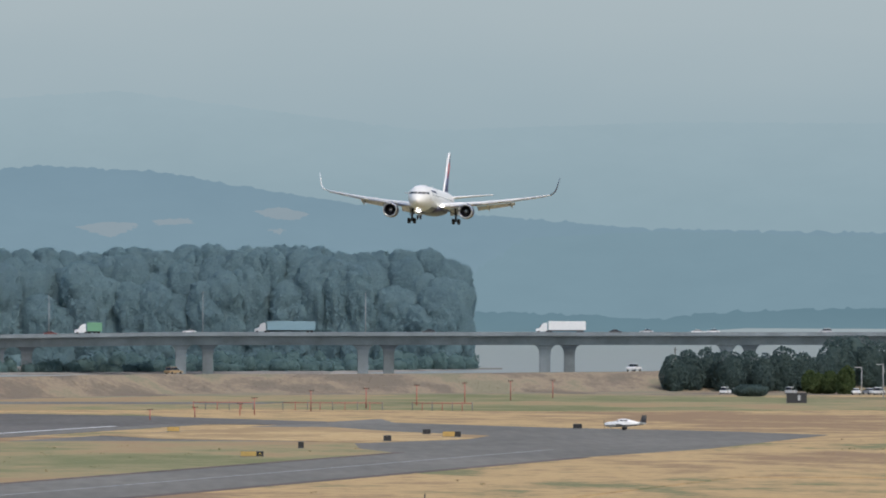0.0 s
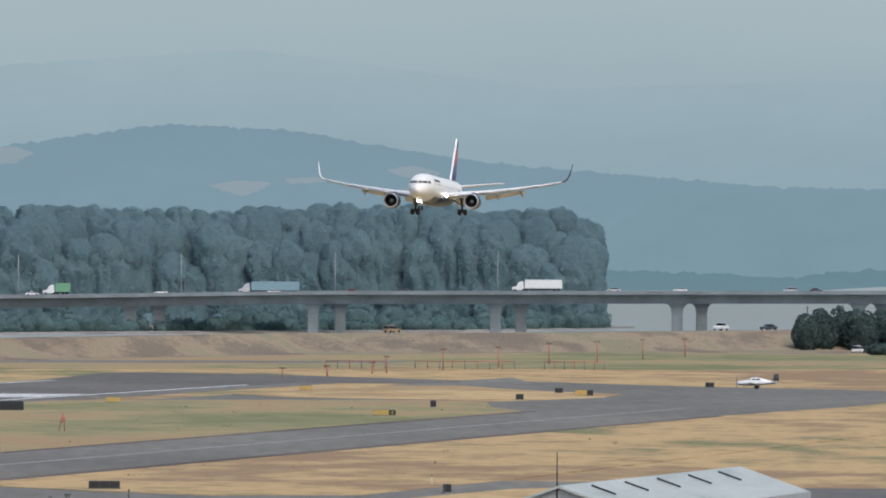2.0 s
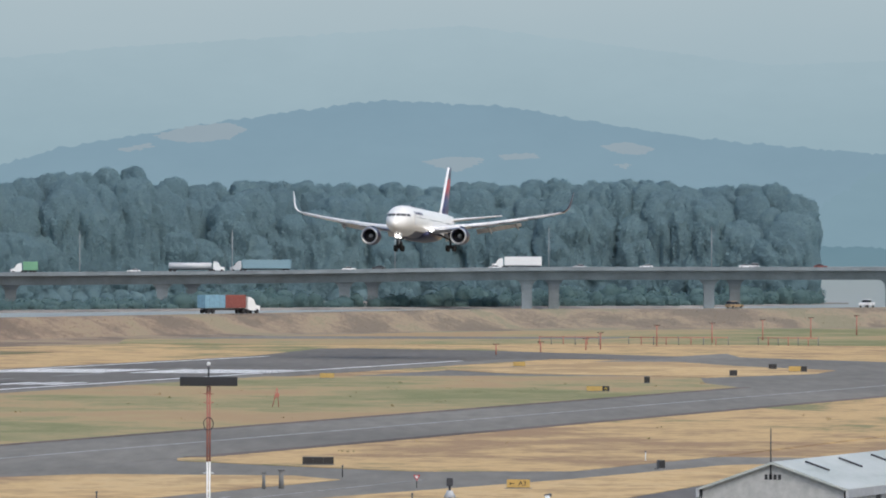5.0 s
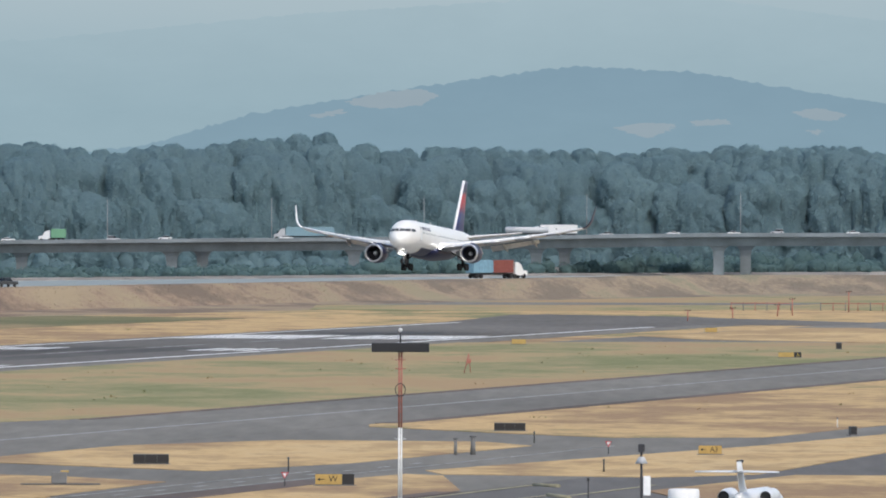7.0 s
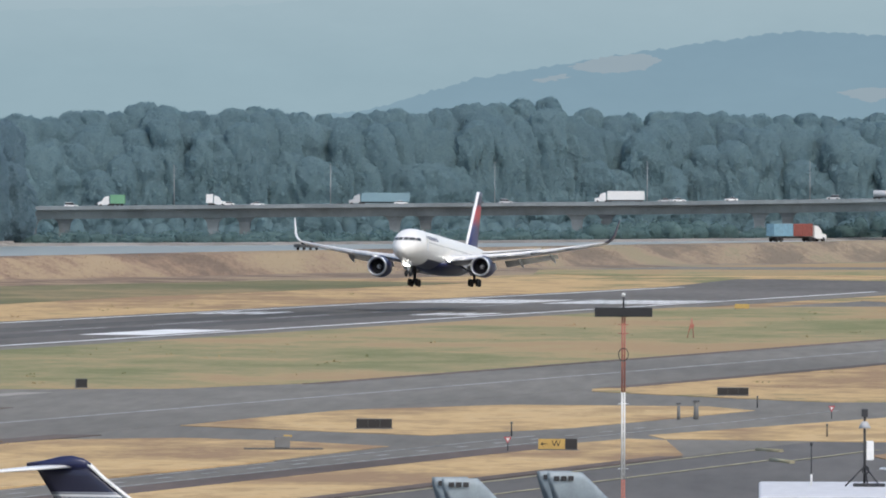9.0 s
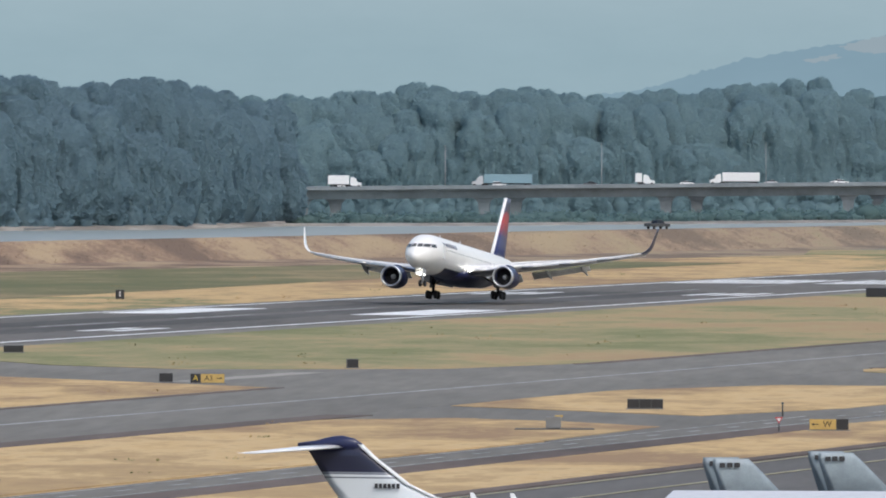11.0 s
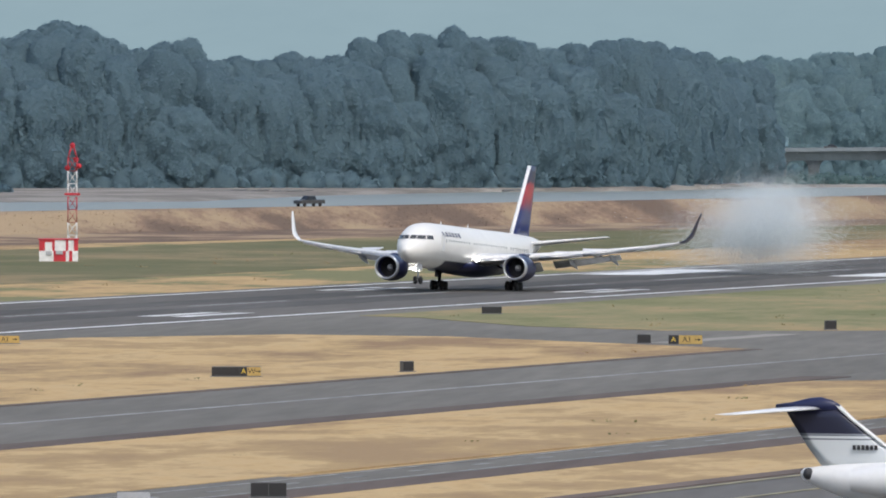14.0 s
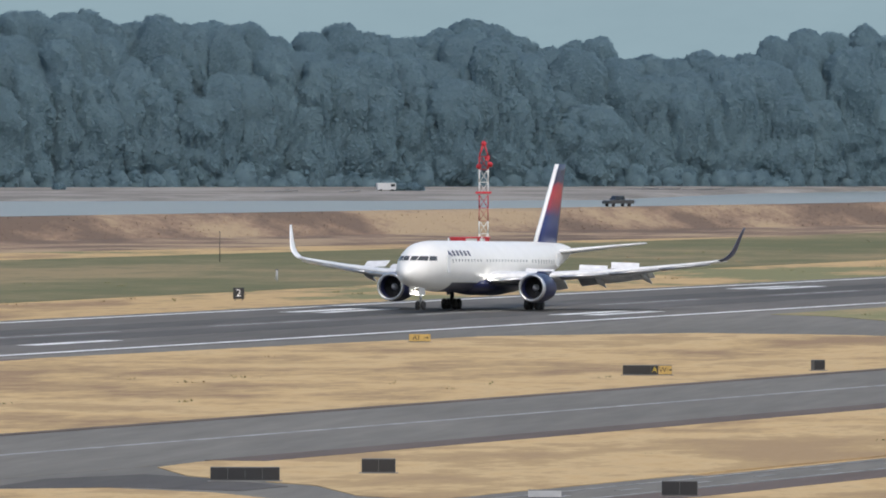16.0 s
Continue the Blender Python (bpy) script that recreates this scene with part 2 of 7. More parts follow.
# junctions of asphalt that join the strips
sheet("taxiway", [site(s, p) for s, p in ((890, 270), (890, 360), (1160, 360), (1160, 270))], M_asphalt, 0.05, "angled asphalt runway exit", "taxiway")
sheet("taxiway", [site(s, p) for s, p in ((1600, 240), (1500, 250), (1500, 358), (2040, 358), (1980, 345), (1915, 305), (1881, 274), (1834, 247))], M_asphalt, 0.045, "wide asphalt holding bay at the runway's end", "taxiway")
sheet("runway", [site(s, p) for s, p in ((1940, 356), (1985, 356), (2068, 408), (2100, 441), (2088, 445), (1949, 429))], M_runway, 0.065, "paved blast pad beyond the threshold", "runway")
sheet("taxiway", [site(s, p) for s, p in ((560, 200), (560, 250), (660, 250), (640, 205))], M_asphalt, 0.055, "asphalt link to the apron", "taxiway")
sheet("taxiway", [site(s, p) for s, p in ((820, 183), (820, 247), (1110, 247), (1110, 183))], M_asphalt, 0.055, "asphalt link to the apron", "taxiway")
plot("grass_plot", [(1113, 350), (1120, 358.5), (1690, 368.5), (1712, 338), (1714, 311), (1703, 303), (1640, 291), (1600, 279), (1110, 278), (1074, 285), (1066, 298), (1062, 309), (1076, 327)], M_infield, "patchy green and brown infield grass")
plot("grass_plot", [(300, 277.3), (300, 356.5), (894, 356), (960, 353), (1005, 350), (1028, 336), (1025, 319), (1000, 293), (985, 277.3)], M_straw, "bleached straw-coloured grass")
plot("grass_plot", [(1783, 359), (1824, 356), (1900, 358), (1905, 343), (1847, 322), (1800, 298), (1757, 294), (1703, 302), (1722, 315), (1740, 340)], M_straw, "bleached grass island beside the runway")
plot("grass_plot", [(597, 211), (601, 217), (616, 225), (628, 237.5), (642, 244.8), (652, 246), (860, 246), (875, 242), (884, 234), (876, 223), (863, 211.7), (816, 210)], M_straw, "bleached grass island with a dark sign")
plot("grass_plot", [(898, 217), (924, 245), (950, 246), (987, 246), (1013, 237), (1012, 218), (997, 210.5), (928, 211.5)], M_straw, "bleached grass island")
plot("grass_plot", [(1074, 243), (1085, 245.5), (1560, 245), (1700, 239), (1834, 236), (2200, 150), (2200, 60), (1400, 60), (1400, 200), (1110, 196), (1040, 197), (1034, 211), (1050, 225)], M_ground, "dry straw-coloured airfield grass")
plot("grass_plot", [(300, 184.5), (300, 201.5), (860, 201), (893, 199), (889, 195), (845, 184)], M_straw, "bleached grass strip beside the apron")
plot("grass_plot", [(893, 196), (905, 200), (1003, 191), (1070, 188), (1085, 180), (902, 171.5), (890, 178)], M_straw, "bleached grass strip beside the apron")
plot("grass_plot", [(818, 160), (848, 170), (900, 168), (900, 140), (815, 140)], M_straw, "bleached grass island on the apron")
plot("grass_plot", [(480, 246), (601, 241), (607, 234.5), (602, 226), (590, 216), (480, 213)], M_straw, "bleached grass beside a sign")
plot("dirt_patch", [(604, 241), (620, 243.5), (630, 241), (624, 234), (614, 226), (606, 226), (609, 234)], M_shoulder, "dark bare ground round a sign", 0.085)
# green wash beyond the runway
plot("grass_plot", [(300, 462), (300, 560), (1150, 590), (1640, 560), (1820, 560), (2040, 520), (2010, 478), (1760, 480), (1500, 466), (1100, 453)], M_green, "greener grass beyond the runway", 0.03)
plot("grass_plot", [(2330, 300), (2360, 380), (2480, 370), (2560, 300), (2450, 270)], M_green, "green grass patch beyond the taxiway", 0.03)
plot("grass_plot", [(2170, 503), (2150, 465), (2205, 413), (2185, 340), (2240, 290), (2420, 290), (2540, 380), (2600, 440), (2590, 480), (2480, 520), (2363, 545)], M_infield, "greenish grass below the levee", 0.045)
# levee-top dirt tracks and worn banks
plot("dirt_track", [(2150, 540), (2256, 533), (2275, 499), (2300, 430), (2345, 430), (2330, 510), (2300, 555), (2200, 572)], M_asphalt, "grey gravel track at the foot of the levee", 0.06)


# bare soil along the pavements' edges
for s0, s1, p0, p1 in ((655, 890, 242.6, 246.6), (640, 985, 276.8, 278.3), (1100, 1600, 277.2, 278.9), (300, 870, 198.4, 202.4), (1090, 1560, 243.6, 246.0), (300, 840, 183.0, 185.0), (300, 900, 354.5, 356.4)):
    strip("soil_edge", s0, s1, p0, p1, M_soil, 0.115, "dark bare soil along the pavement edge", "soil")
# pale concrete aprons at the edge of the exit
for s0, s1, p0, p1 in ((1006, 1052, 291.6, 294.8),):
    strip("concrete_edge", s0, s1, p0, p1, M_concrete_pale, 0.06, "pale worn concrete strip beside the taxiway", "pavement")



# painted markings
def mark(s0, s1, p0, p1, material=None, name="marking"):
    bm = bmesh.new()
    on = rsite if p0 > 365 else site
    if on is rsite and s1 - s0 < 60:
        k = (389.2 + 0.0161 * (s0 - 1000)) / 394.0
        s0, s1 = s0 * k, s1 * k
    q = [on(s0, p0, 0.085), on(s1, p0, 0.085), on(s1, p1, 0.085), on(s0, p1, 0.085)]
    top = [bm.verts.new(v) for v in q]
    low = [bm.verts.new(v - Vector((0, 0, 0.02))) for v in q]
    bm.faces.new(top)
    for i in range(4):
        bm.faces.new((top[(i + 1) % 4], top[i], low[i], low[(i + 1) % 4]))
    bmesh.ops.recalc_face_normals(bm, faces=bm.faces)
    return tagged(mesh_ob(name, bm, material or M_mark), "painted white runway marking" if material is None or material is M_mark else "worn painted taxiway line", "marking", kind="structure")


THRESH = 1748.7
mark(300, 1905, 370.8, 371.9)
mark(300, 1960, 415.6, 416.6)
for ft in (1020,):
    for c in (-1, 1):
        mark(THRESH - ft * 0.3048 - 45.7, THRESH - ft * 0.3048, 394 + c * 11.0, 394 + c * 20.1)
for ft, bars in ((500, 3), (1500, 2), (2000, 2), (2500, 1), (3000, 1)):
    for c in (-1, 1):
        for k in range(bars):
            a = 11.0 + 3.35 * k
            mark(THRESH - ft * 0.3048 - 22.9, THRESH - ft * 0.3048, 394 + c * a, 394 + c * (a + 1.83))
for k in range(8):
    for c in (-1, 1):
        mark(THRESH - 50, THRESH - 6, 394 + c * (2.2 + 2.4 * k), 394 + c * (3.7 + 2.4 * k), M_mark)
for k in range(20):
    mark(560 + k * 61, 560 + k * 61 + 36, 393.55, 394.45, M_markworn)
mark(300, 1640, 261.8, 262.6, M_markworn)
mark(300, 1000, 203.3, 203.6, M_markworn)
mark(300, 900, 208.4, 208.7, M_markworn)
for k in range(40):
    mark(420 + k * 13, 424 + k * 13, 205.9, 206.3, M_markworn)
mark(500, 862, 181.8, 182.3, M_markyellow)
mark(500, 833, 174.6, 175.1, M_markyellow)
mark(833, 866, 172.7, 173.2, M_markyellow)
for s0, p0, s1, p1 in ((833, 174.6, 826, 171.5), (862, 181.8, 858, 179)):
    bm = bmesh.new()
    tube(bm, site(s0, p0, 0.09), site(s1, p1, 0.09), 0.2, 0.2, 6)
    tagged(mesh_ob("marking", bm, M_markyellow), "worn painted taxiway line", "marking", kind="structure")
# dark rubber where wheels touch down
rstrip("rubber_deposit", 900, 1620, 384, 391.5, M_rubber, 0.075, "black tyre rubber on the runway", "runway")
rstrip("rubber_deposit", 900, 1620, 396.5, 404, M_rubber, 0.075, "black tyre rubber on the runway", "runway")


# ---- the landing airliner: x forward, y to its left, z up, origin on the ground between the main wheels ----
def ring_ellipse(x, cz, ry, rz_top, rz_low, n=36):
    pts = []
    for i in range(n):
        a = 2 * math.pi * i / n
        rz_ = rz_top if math.sin(a) >= 0 else rz_low
        pts.append((x, ry * math.cos(a), cz + rz_ * math.sin(a)))
    return pts


def airfoil(le, chord, thick, y, z, up=(0, 0, 1), n=9):
    """A wing section at span position y: from the trailing edge over the top to the nose and back below."""
    pts = []
    up = Vector(up)
    for i in range(n):
        u = 1 - i / (n - 1)
        h = thick * chord * (1.45 * math.sqrt(max(u, 0)) - 0.63 * u - 1.76 * u ** 2 + 1.42 * u ** 3 - 0.5 * u ** 4) * 1.02 * 2
        pts.append(Vector((le - u * chord, y, z)) + up * h * 0.62)
    for i in range(1, n - 1):
        u = i / (n - 1)
        h = thick * chord * (1.45 * math.sqrt(u) - 0.63 * u - 1.76 * u ** 2 + 1.42 * u ** 3 - 0.5 * u ** 4) * 1.02 * 2
        pts.append(Vector((le - u * chord, y, z)) - up * h * 0.42)
    return pts


def wing_z(y):
    t = max(0.0, (y - 2.4) / 21.4)
    return 3.35 + 1.65 * t + 1.15 * t * t


def wing_le(y):
    return 8.3 - (y - 2.4) * 0.655 if y > 2.4 else 8.3


def wing_te(y):
    return -3.5 - max(0.0, y - 8.0) * 0.335 + min(0.0, y - 8.0) * 0.02


m_fus, nt, b = nodes_of("airliner_livery")
tc = nt.nodes.new("ShaderNodeTexCoord")
sx = nt.nodes.new("ShaderNodeSeparateXYZ")
nt.links.new(tc.outputs["Object"], sx.inputs[0])
belly = nt.nodes.new("ShaderNodeMapRange")
belly.inputs[1].default_value, belly.inputs[2].default_value = 2.92, 2.86
nt.links.new(sx.outputs[2], belly.inputs[0])
nose_end = nt.nodes.new("ShaderNodeMapRange")
nose_end.inputs[1].default_value, nose_end.inputs[2].default_value = 18.6, 18.2
nt.links.new(sx.outputs[0], nose_end.inputs[0])
mul = nt.nodes.new("ShaderNodeMath")
mul.operation = 'MULTIPLY'
nt.links.new(belly.outputs[0], mul.inputs[0])
nt.links.new(nose_end.outputs[0], mul.inputs[1])
nz = noise_node(nt, 0.5, 5)
nzr = ramp(nt, nz.outputs[0], [(0.3, (0.79, 0.775, 0.735)), (0.7, (0.86, 0.845, 0.805))])
nt.links.new(mix(nt, mul.outputs[0], nzr.outputs[0], (0.014, 0.018, 0.05)), b.inputs["Base Color"])
b.inputs["Roughness"].default_value = 0.3

m_fin, nt, b = nodes_of("fin_livery")
tc = nt.nodes.new("ShaderNodeTexCoord")
mp = nt.nodes.new("ShaderNodeMapping")
mp.inputs["Rotation"].default_value = (0, radians(-38), 0)
nt.links.new(tc.outputs["Object"], mp.inputs[0])
sx = nt.nodes.new("ShaderNodeSeparateXYZ")
nt.links.new(mp.outputs[0], sx.inputs[0])
mr = nt.nodes.new("ShaderNodeMapRange")
mr.inputs[1].default_value, mr.inputs[2].default_value = -27.0, -7.0
nt.links.new(sx.outputs[0], mr.inputs[0])
so = nt.nodes.new("ShaderNodeSeparateXYZ")
nt.links.new(tc.outputs["Object"], so.inputs[0])
finr = nt.nodes.new("ShaderNodeMapRange")
finr.inputs[1].default_value, finr.inputs[2].default_value = 7.0, 16.0
nt.links.new(so.outputs[2], finr.inputs[0])
nz = noise_node(nt, 0.35, 2)
wob = nt.nodes.new("ShaderNodeMath")
wob.operation = 'MULTIPLY_ADD'
wob.inputs[1].default_value, wob.inputs[2].default_value = 0.14, -0.07
nt.links.new(nz.outputs[0], wob.inputs[0])
addn = nt.nodes.new("ShaderNodeMath")
nt.links.new(finr.outputs[0], addn.inputs[0])
nt.links.new(wob.outputs[0], addn.inputs[1])
fr = ramp(nt, addn.outputs[0], [(0.0, (0.025, 0.045, 0.17)), (0.34, (0.03, 0.04, 0.16)), (0.46, (0.30, 0.03, 0.06)), (0.60, (0.50, 0.03, 0.04)), (0.70, (0.42, 0.03, 0.05)), (0.75, (0.02, 0.025, 0.08))])
nt.links.new(fr.outputs[0], b.inputs["Base Color"])
b.inputs["Roughness"].default_value = 0.3

M_light = glow("landing_light", (1.0, 0.97, 0.9), 6.0)


def wheel_mesh(r, w):
    """A tyre with rounded shoulders."""
    bm = bmesh.new()
    prof = [(0.55 * r, -0.5 * w), (0.86 * r, -0.5 * w), (0.97 * r, -0.38 * w), (r, -0.15 * w), (r, 0.15 * w), (0.97 * r, 0.38 * w), (0.86 * r, 0.5 * w), (0.55 * r, 0.5 * w)]
    loft(bm, [[(rr * math.cos(2 * math.pi * i / 20), y, rr * math.sin(2 * math.pi * i / 20)) for i in range(20)] for rr, y in prof])
    bmesh.ops.recalc_face_normals(bm, faces=bm.faces)
    me = bpy.data.meshes.new("tyre")
    bm.to_mesh(me)
    bm.free()
    me.materials.append(M_rubbertyre)
    return me


def add_mesh(name, me, parent, m):
    ob = new(name, me)
    ob.parent = parent
    ob.matrix_basis = m
    return ob


plane_wings = []


def airliner():
    root = tagged(new("airliner"), "white twin-engine airliner with navy belly, blended winglets and lowered wheels", "airliner")
    # fuselage
    bm = bmesh.new()
    sec = [(27.95, 3.75, 0.10, 0.12, 0.12), (27.7, 3.78, 0.55, 0.5, 0.55), (27.0, 3.9, 1.1, 0.98, 1.12), (26.0, 4.08, 1.6, 1.5, 1.6), (24.6, 4.3, 2.05, 2.2, 2.0),
           (23.0, 4.48, 2.33, 2.58, 2.3), (21.0, 4.56, 2.48, 2.66, 2.55), (18.5, 4.58, 2.515, 2.7, 2.68), (8, 4.58, 2.515, 2.7, 2.7), (-4, 4.58, 2.515, 2.7, 2.7),
           (-9, 4.62, 2.5, 2.68, 2.55), (-14, 4.95, 2.25, 2.35, 2.1), (-19, 5.45, 1.75, 1.82, 1.45), (-23.5, 5.95, 1.1, 1.2, 0.85), (-26.2, 6.25, 0.55, 0.65, 0.45), (-26.9, 6.32, 0.25, 0.3, 0.2)]
    loft(bm, [ring_ellipse(x, c, ry, a, d) for x, c, ry, a, d in sec])
    bmesh.ops.recalc_face_normals(bm, faces=bm.faces)
    fus = part("fuselage", bm, m_fus, root, "white fuselage with a navy underside", True)
    # wing-to-body fairing
    bm = bmesh.new()
    loft(bm, [ring_ellipse(x, 2.7, ry, 0.9, rl, 24) for x, ry, rl in ((11.5, 0.6, 0.3), (9.5, 2.2, 0.9), (6, 2.85, 1.15), (0, 2.9, 1.2), (-4, 2.5, 0.95), (-7.5, 0.8, 0.3))])
    bmesh.ops.recalc_face_normals(bm, faces=bm.faces)
    part("belly_fairing", bm, M_navy, root, "navy belly fairing", True)
    # cockpit windows on the nose
    for k, (a0, a1) in enumerate(((4, 30), (33, 58), (61, 80))):
        for sgn in (1, -1):
            bm = bmesh.new()
            pts = []
            for lev in (0.0, 1.0):
                row = []
                for j in range(5):
                    ang = radians(a0 + (a1 - a0) * j / 4)
                    # follow the nose: the wider the angle, the further aft
                    x = 26.05 - 2.25 * (1 - math.cos(ang)) * 1.25 - lev * (0.95 * math.cos(ang))
                    ry, rt = np.interp(x, [23.0, 24.6, 26.0, 27.0], [2.33, 2.05, 1.6, 1.1]), np.interp(x, [23.0, 24.6, 26.0, 27.0], [2.58, 2.2, 1.5, 0.98])
                    cz = np.interp(x, [23.0, 24.6, 26.0, 27.0], [4.48, 4.3, 4.08, 3.9])
                    z = 5.16 + lev * 0.44
                    yy = ry * math.sqrt(max(0.0, 1 - ((z - cz) / rt) ** 2)) * min(1.0, math.sin(ang) / math.sin(radians(80)))
                    # push slightly off the skin along the outward direction
                    xs = x
                    if math.sin(ang) < 0.96:
                        lo, hi = 22.5, 27.9
                        for _ in range(18):
                            mid = (lo + hi) / 2
                            r1, r2 = np.interp(mid, [22.5, 23.0, 24.6, 26.0, 27.0, 27.7, 27.95], [2.38, 2.33, 2.05, 1.6, 1.1, 0.55, 0.1]), np.interp(mid, [22.5, 23.0, 24.6, 26.0, 27.0, 27.7, 27.95], [2.6, 2.58, 2.2, 1.5, 0.98, 0.5, 0.12])
                            c1 = np.interp(mid, [22.5, 23.0, 24.6, 26.0, 27.0, 27.7], [4.5, 4.48, 4.3, 4.08, 3.9, 3.78])
                            inside = (yy / r1) ** 2 + ((z - c1) / r2) ** 2 < 1
                            lo, hi = (mid, hi) if inside else (lo, mid)
                        xs = lo
                    row.append(Vector((xs + 0.05 * math.cos(ang), sgn * (yy + 0.05 * math.sin(ang)), z + 0.03)))
                pts.append(row)
            for j in range(4):
                vs = [bm.verts.new(p) for p in (pts[0][j], pts[0][j + 1], pts[1][j + 1], pts[1][j])]
                bm.faces.new(vs)
            bmesh.ops.remove_doubles(bm, verts=bm.verts, dist=0.001)
            r = bmesh.ops.extrude_face_region(bm, geom=bm.faces[:])
            bmesh.ops.translate(bm, verts=[v for v in r["geom"] if isinstance(v, bmesh.types.BMVert)], vec=(-0.08, 0, -0.02))
            bmesh.ops.recalc_face_normals(bm, faces=bm.faces)
            part("cockpit_window", bm, M_cockpit, fus, "dark cockpit window")
    # cabin windows and doors
    bm = bmesh.new()
    box(bm, -0.13, 0.13, -0.03, 0.03, -0.2, 0.2)
    wme = bpy.data.meshes.new("cabin_window")
    bm.to_mesh(wme)
    bm.free()
    wme.materials.append(M_dim)
    for sgn in (1, -1):
        x = 19.5
        while x > -15.5:
            if not (8.3 < x < 9.4 or abs(x + 6) < 0.6):
                ry = np.interp(-x, [9, 14, 19], [2.5, 2.25, 1.75]) if x < -9 else 2.5
                cz = np.interp(-x, [9, 14, 19], [4.6, 4.95, 5.4]) if x < -9 else 4.58
                dz = (5.15 - cz) / 2.65
                add_mesh("cabin_window", wme, fus, Matrix.Translation((x, sgn * ry * math.sqrt(1 - dz * dz), 5.15)))
            x -= 1.02
    for x0, x1, z0, z1 in ((20.4, 21.4, 3.9, 5.8), (-17.6, -16.7, 4.6, 6.1)):
        for sgn in (1, -1):
            bm = bmesh.new()
            yb = 2.47 if x0 > 0 else 1.93
            box(bm, x0, x1, sgn * yb - 0.06, sgn * yb + 0.06, z0, z1, bevel=0.04)
            part("cabin_door", bm, M_white, fus)
    # airline lettering stands as plain dark bars beside a small triangle mark
    m_letter = M_navy
    for k in range(6):
        bm = bmesh.new()
        w = 0.8
        x0 = 20.2 - k * 1.25
        ang = 0.0
        zc, hh = 5.98, 0.3
        y = 2.515 * math.sqrt(1 - ((zc - 4.58) / 2.7) ** 2)
        if k == 0:
            vs = [bm.verts.new(Vector(v)) for v in ((x0 + 0.1, y + 0.26, zc - hh), (x0 - w - 0.1, y + 0.26, zc - hh), (x0 - w / 2, y - 0.18, zc + hh))]
            bm.faces.new(vs)
            r = bmesh.ops.extrude_face_region(bm, geom=bm.faces[:])
            bmesh.ops.translate(bm, verts=[v for v in r["geom"] if isinstance(v, bmesh.types.BMVert)], vec=(0, -0.12, 0))
        else:
            box(bm, -w * 0.22, w * 0.22, -0.05, 0.05, -hh, hh, Matrix.Translation((x0 - w / 2, y + 0.03, zc)) @ Matrix.Rotation(radians(34), 4, 'X'))
        bmesh.ops.recalc_face_normals(bm, faces=bm.faces)
        part("lettering_bar", bm, m_letter, fus, "dark navy airline mark")
    # wings
    for sgn in (1, -1):
        bm = bmesh.new()
        secs = []
        for y in (1.2, 2.4, 5, 8, 11, 14, 17, 20, 22.4, 23.7):
            le, te = wing_le(y), wing_te(y)
            secs.append([Vector((v.x, v.y * sgn, v.z)) for v in airfoil(le, le - te, 0.125 - 0.0018 * y, y, wing_z(y))])
        loft(bm, secs)
        bmesh.ops.recalc_face_normals(bm, faces=bm.faces)
        wing = part("wing", bm, M_wing, root, "pale grey swept wing", True)
        plane_wings.append((wing, sgn))
        # slats and bright leading edge
        for y0, y1 in ((2.9, 6.9), (9.2, 13.6), (13.75, 18.2), (18.35, 22.9)):
            bm = bmesh.new()
            ss = []
            for y in (y0, (y0 + y1) / 2, y1):
                c = (wing_le(y) - wing_te(y)) * 0.15
                ss.append([Vector((v.x + 0.35, v.y * sgn, v.z - 0.16 - (v.x - wing_le(y)) * -0.28)) for v in airfoil(wing_le(y), c, 0.26, y, wing_z(y))])
            loft(bm, ss)
            bmesh.ops.recalc_face_normals(bm, faces=bm.faces)
            part("slat", bm, M_alu, wing, "bright bare-metal slat", True)
        # flaps, let down
        for y0, y1, dr in ((2.9, 7.2, 0.55), (8.7, 16.2, 0.5)):
            bm = bmesh.new()
            ss = []
            for y in (y0, (y0 + y1) / 2, y1):
                c = (wing_le(y) - wing_te(y)) * 0.22
                base = Vector((wing_te(y) + 0.15 * c, y * sgn, wing_z(y) - 0.25))
                ring = []
                for v in airfoil(0, c, 0.13, 0, 0):
                    ring.append(base + Vector((v.x * math.cos(dr) - v.z * math.sin(-dr) * 0, 0, v.z + v.x * math.sin(dr))))
                ss.append(ring)
            loft(bm, ss)
            bmesh.ops.recalc_face_normals(bm, faces=bm.faces)
            part("flap", bm, M_wing, wing, "lowered grey flap", True)
        for y in (5.2, 11.0, 15.6):
            bm = bmesh.new()
            te = wing_te(y)
            loft(bm, [[(te + x, sgn * y + r * 0.55 * math.cos(2 * math.pi * i / 10), wing_z(y) + z + r * math.sin(2 * math.pi * i / 10)) for i in range(10)]
                      for x, z, r in ((2.4, -0.35, 0.05), (1.4, -0.55, 0.34), (-0.2, -0.85, 0.36), (-1.7, -1.35, 0.08))])
            bmesh.ops.recalc_face_normals(bm, faces=bm.faces)
            part("flap_fairing", bm, M_grey, wing, "", True)
        # blended winglet
        bm = bmesh.new()
        ss = []
        for k in range(8):
            u = k / 7
            ang = radians(8 + 68 * min(1.0, u * 1.9))
            if k == 0:
                yy, zz, dist = 23.6, wing_z(23.6), 0
            else:
                step = 0.62
                yy += step * math.cos(ang)
                zz += step * math.sin(ang)
            c = 2.45 * (1 - 0.72 * u)
            le = wing_le(23.6) - 2.7 * u ** 1.2
            upv = Vector((0, -math.sin(ang), math.cos(ang)))
            ss.append([Vector((v.x, v.y * sgn, v.z)) for v in airfoil(le, c, 0.09, yy, zz, upv)])
        loft(bm, ss)
        bmesh.ops.recalc_face_normals(bm, faces=bm.faces)
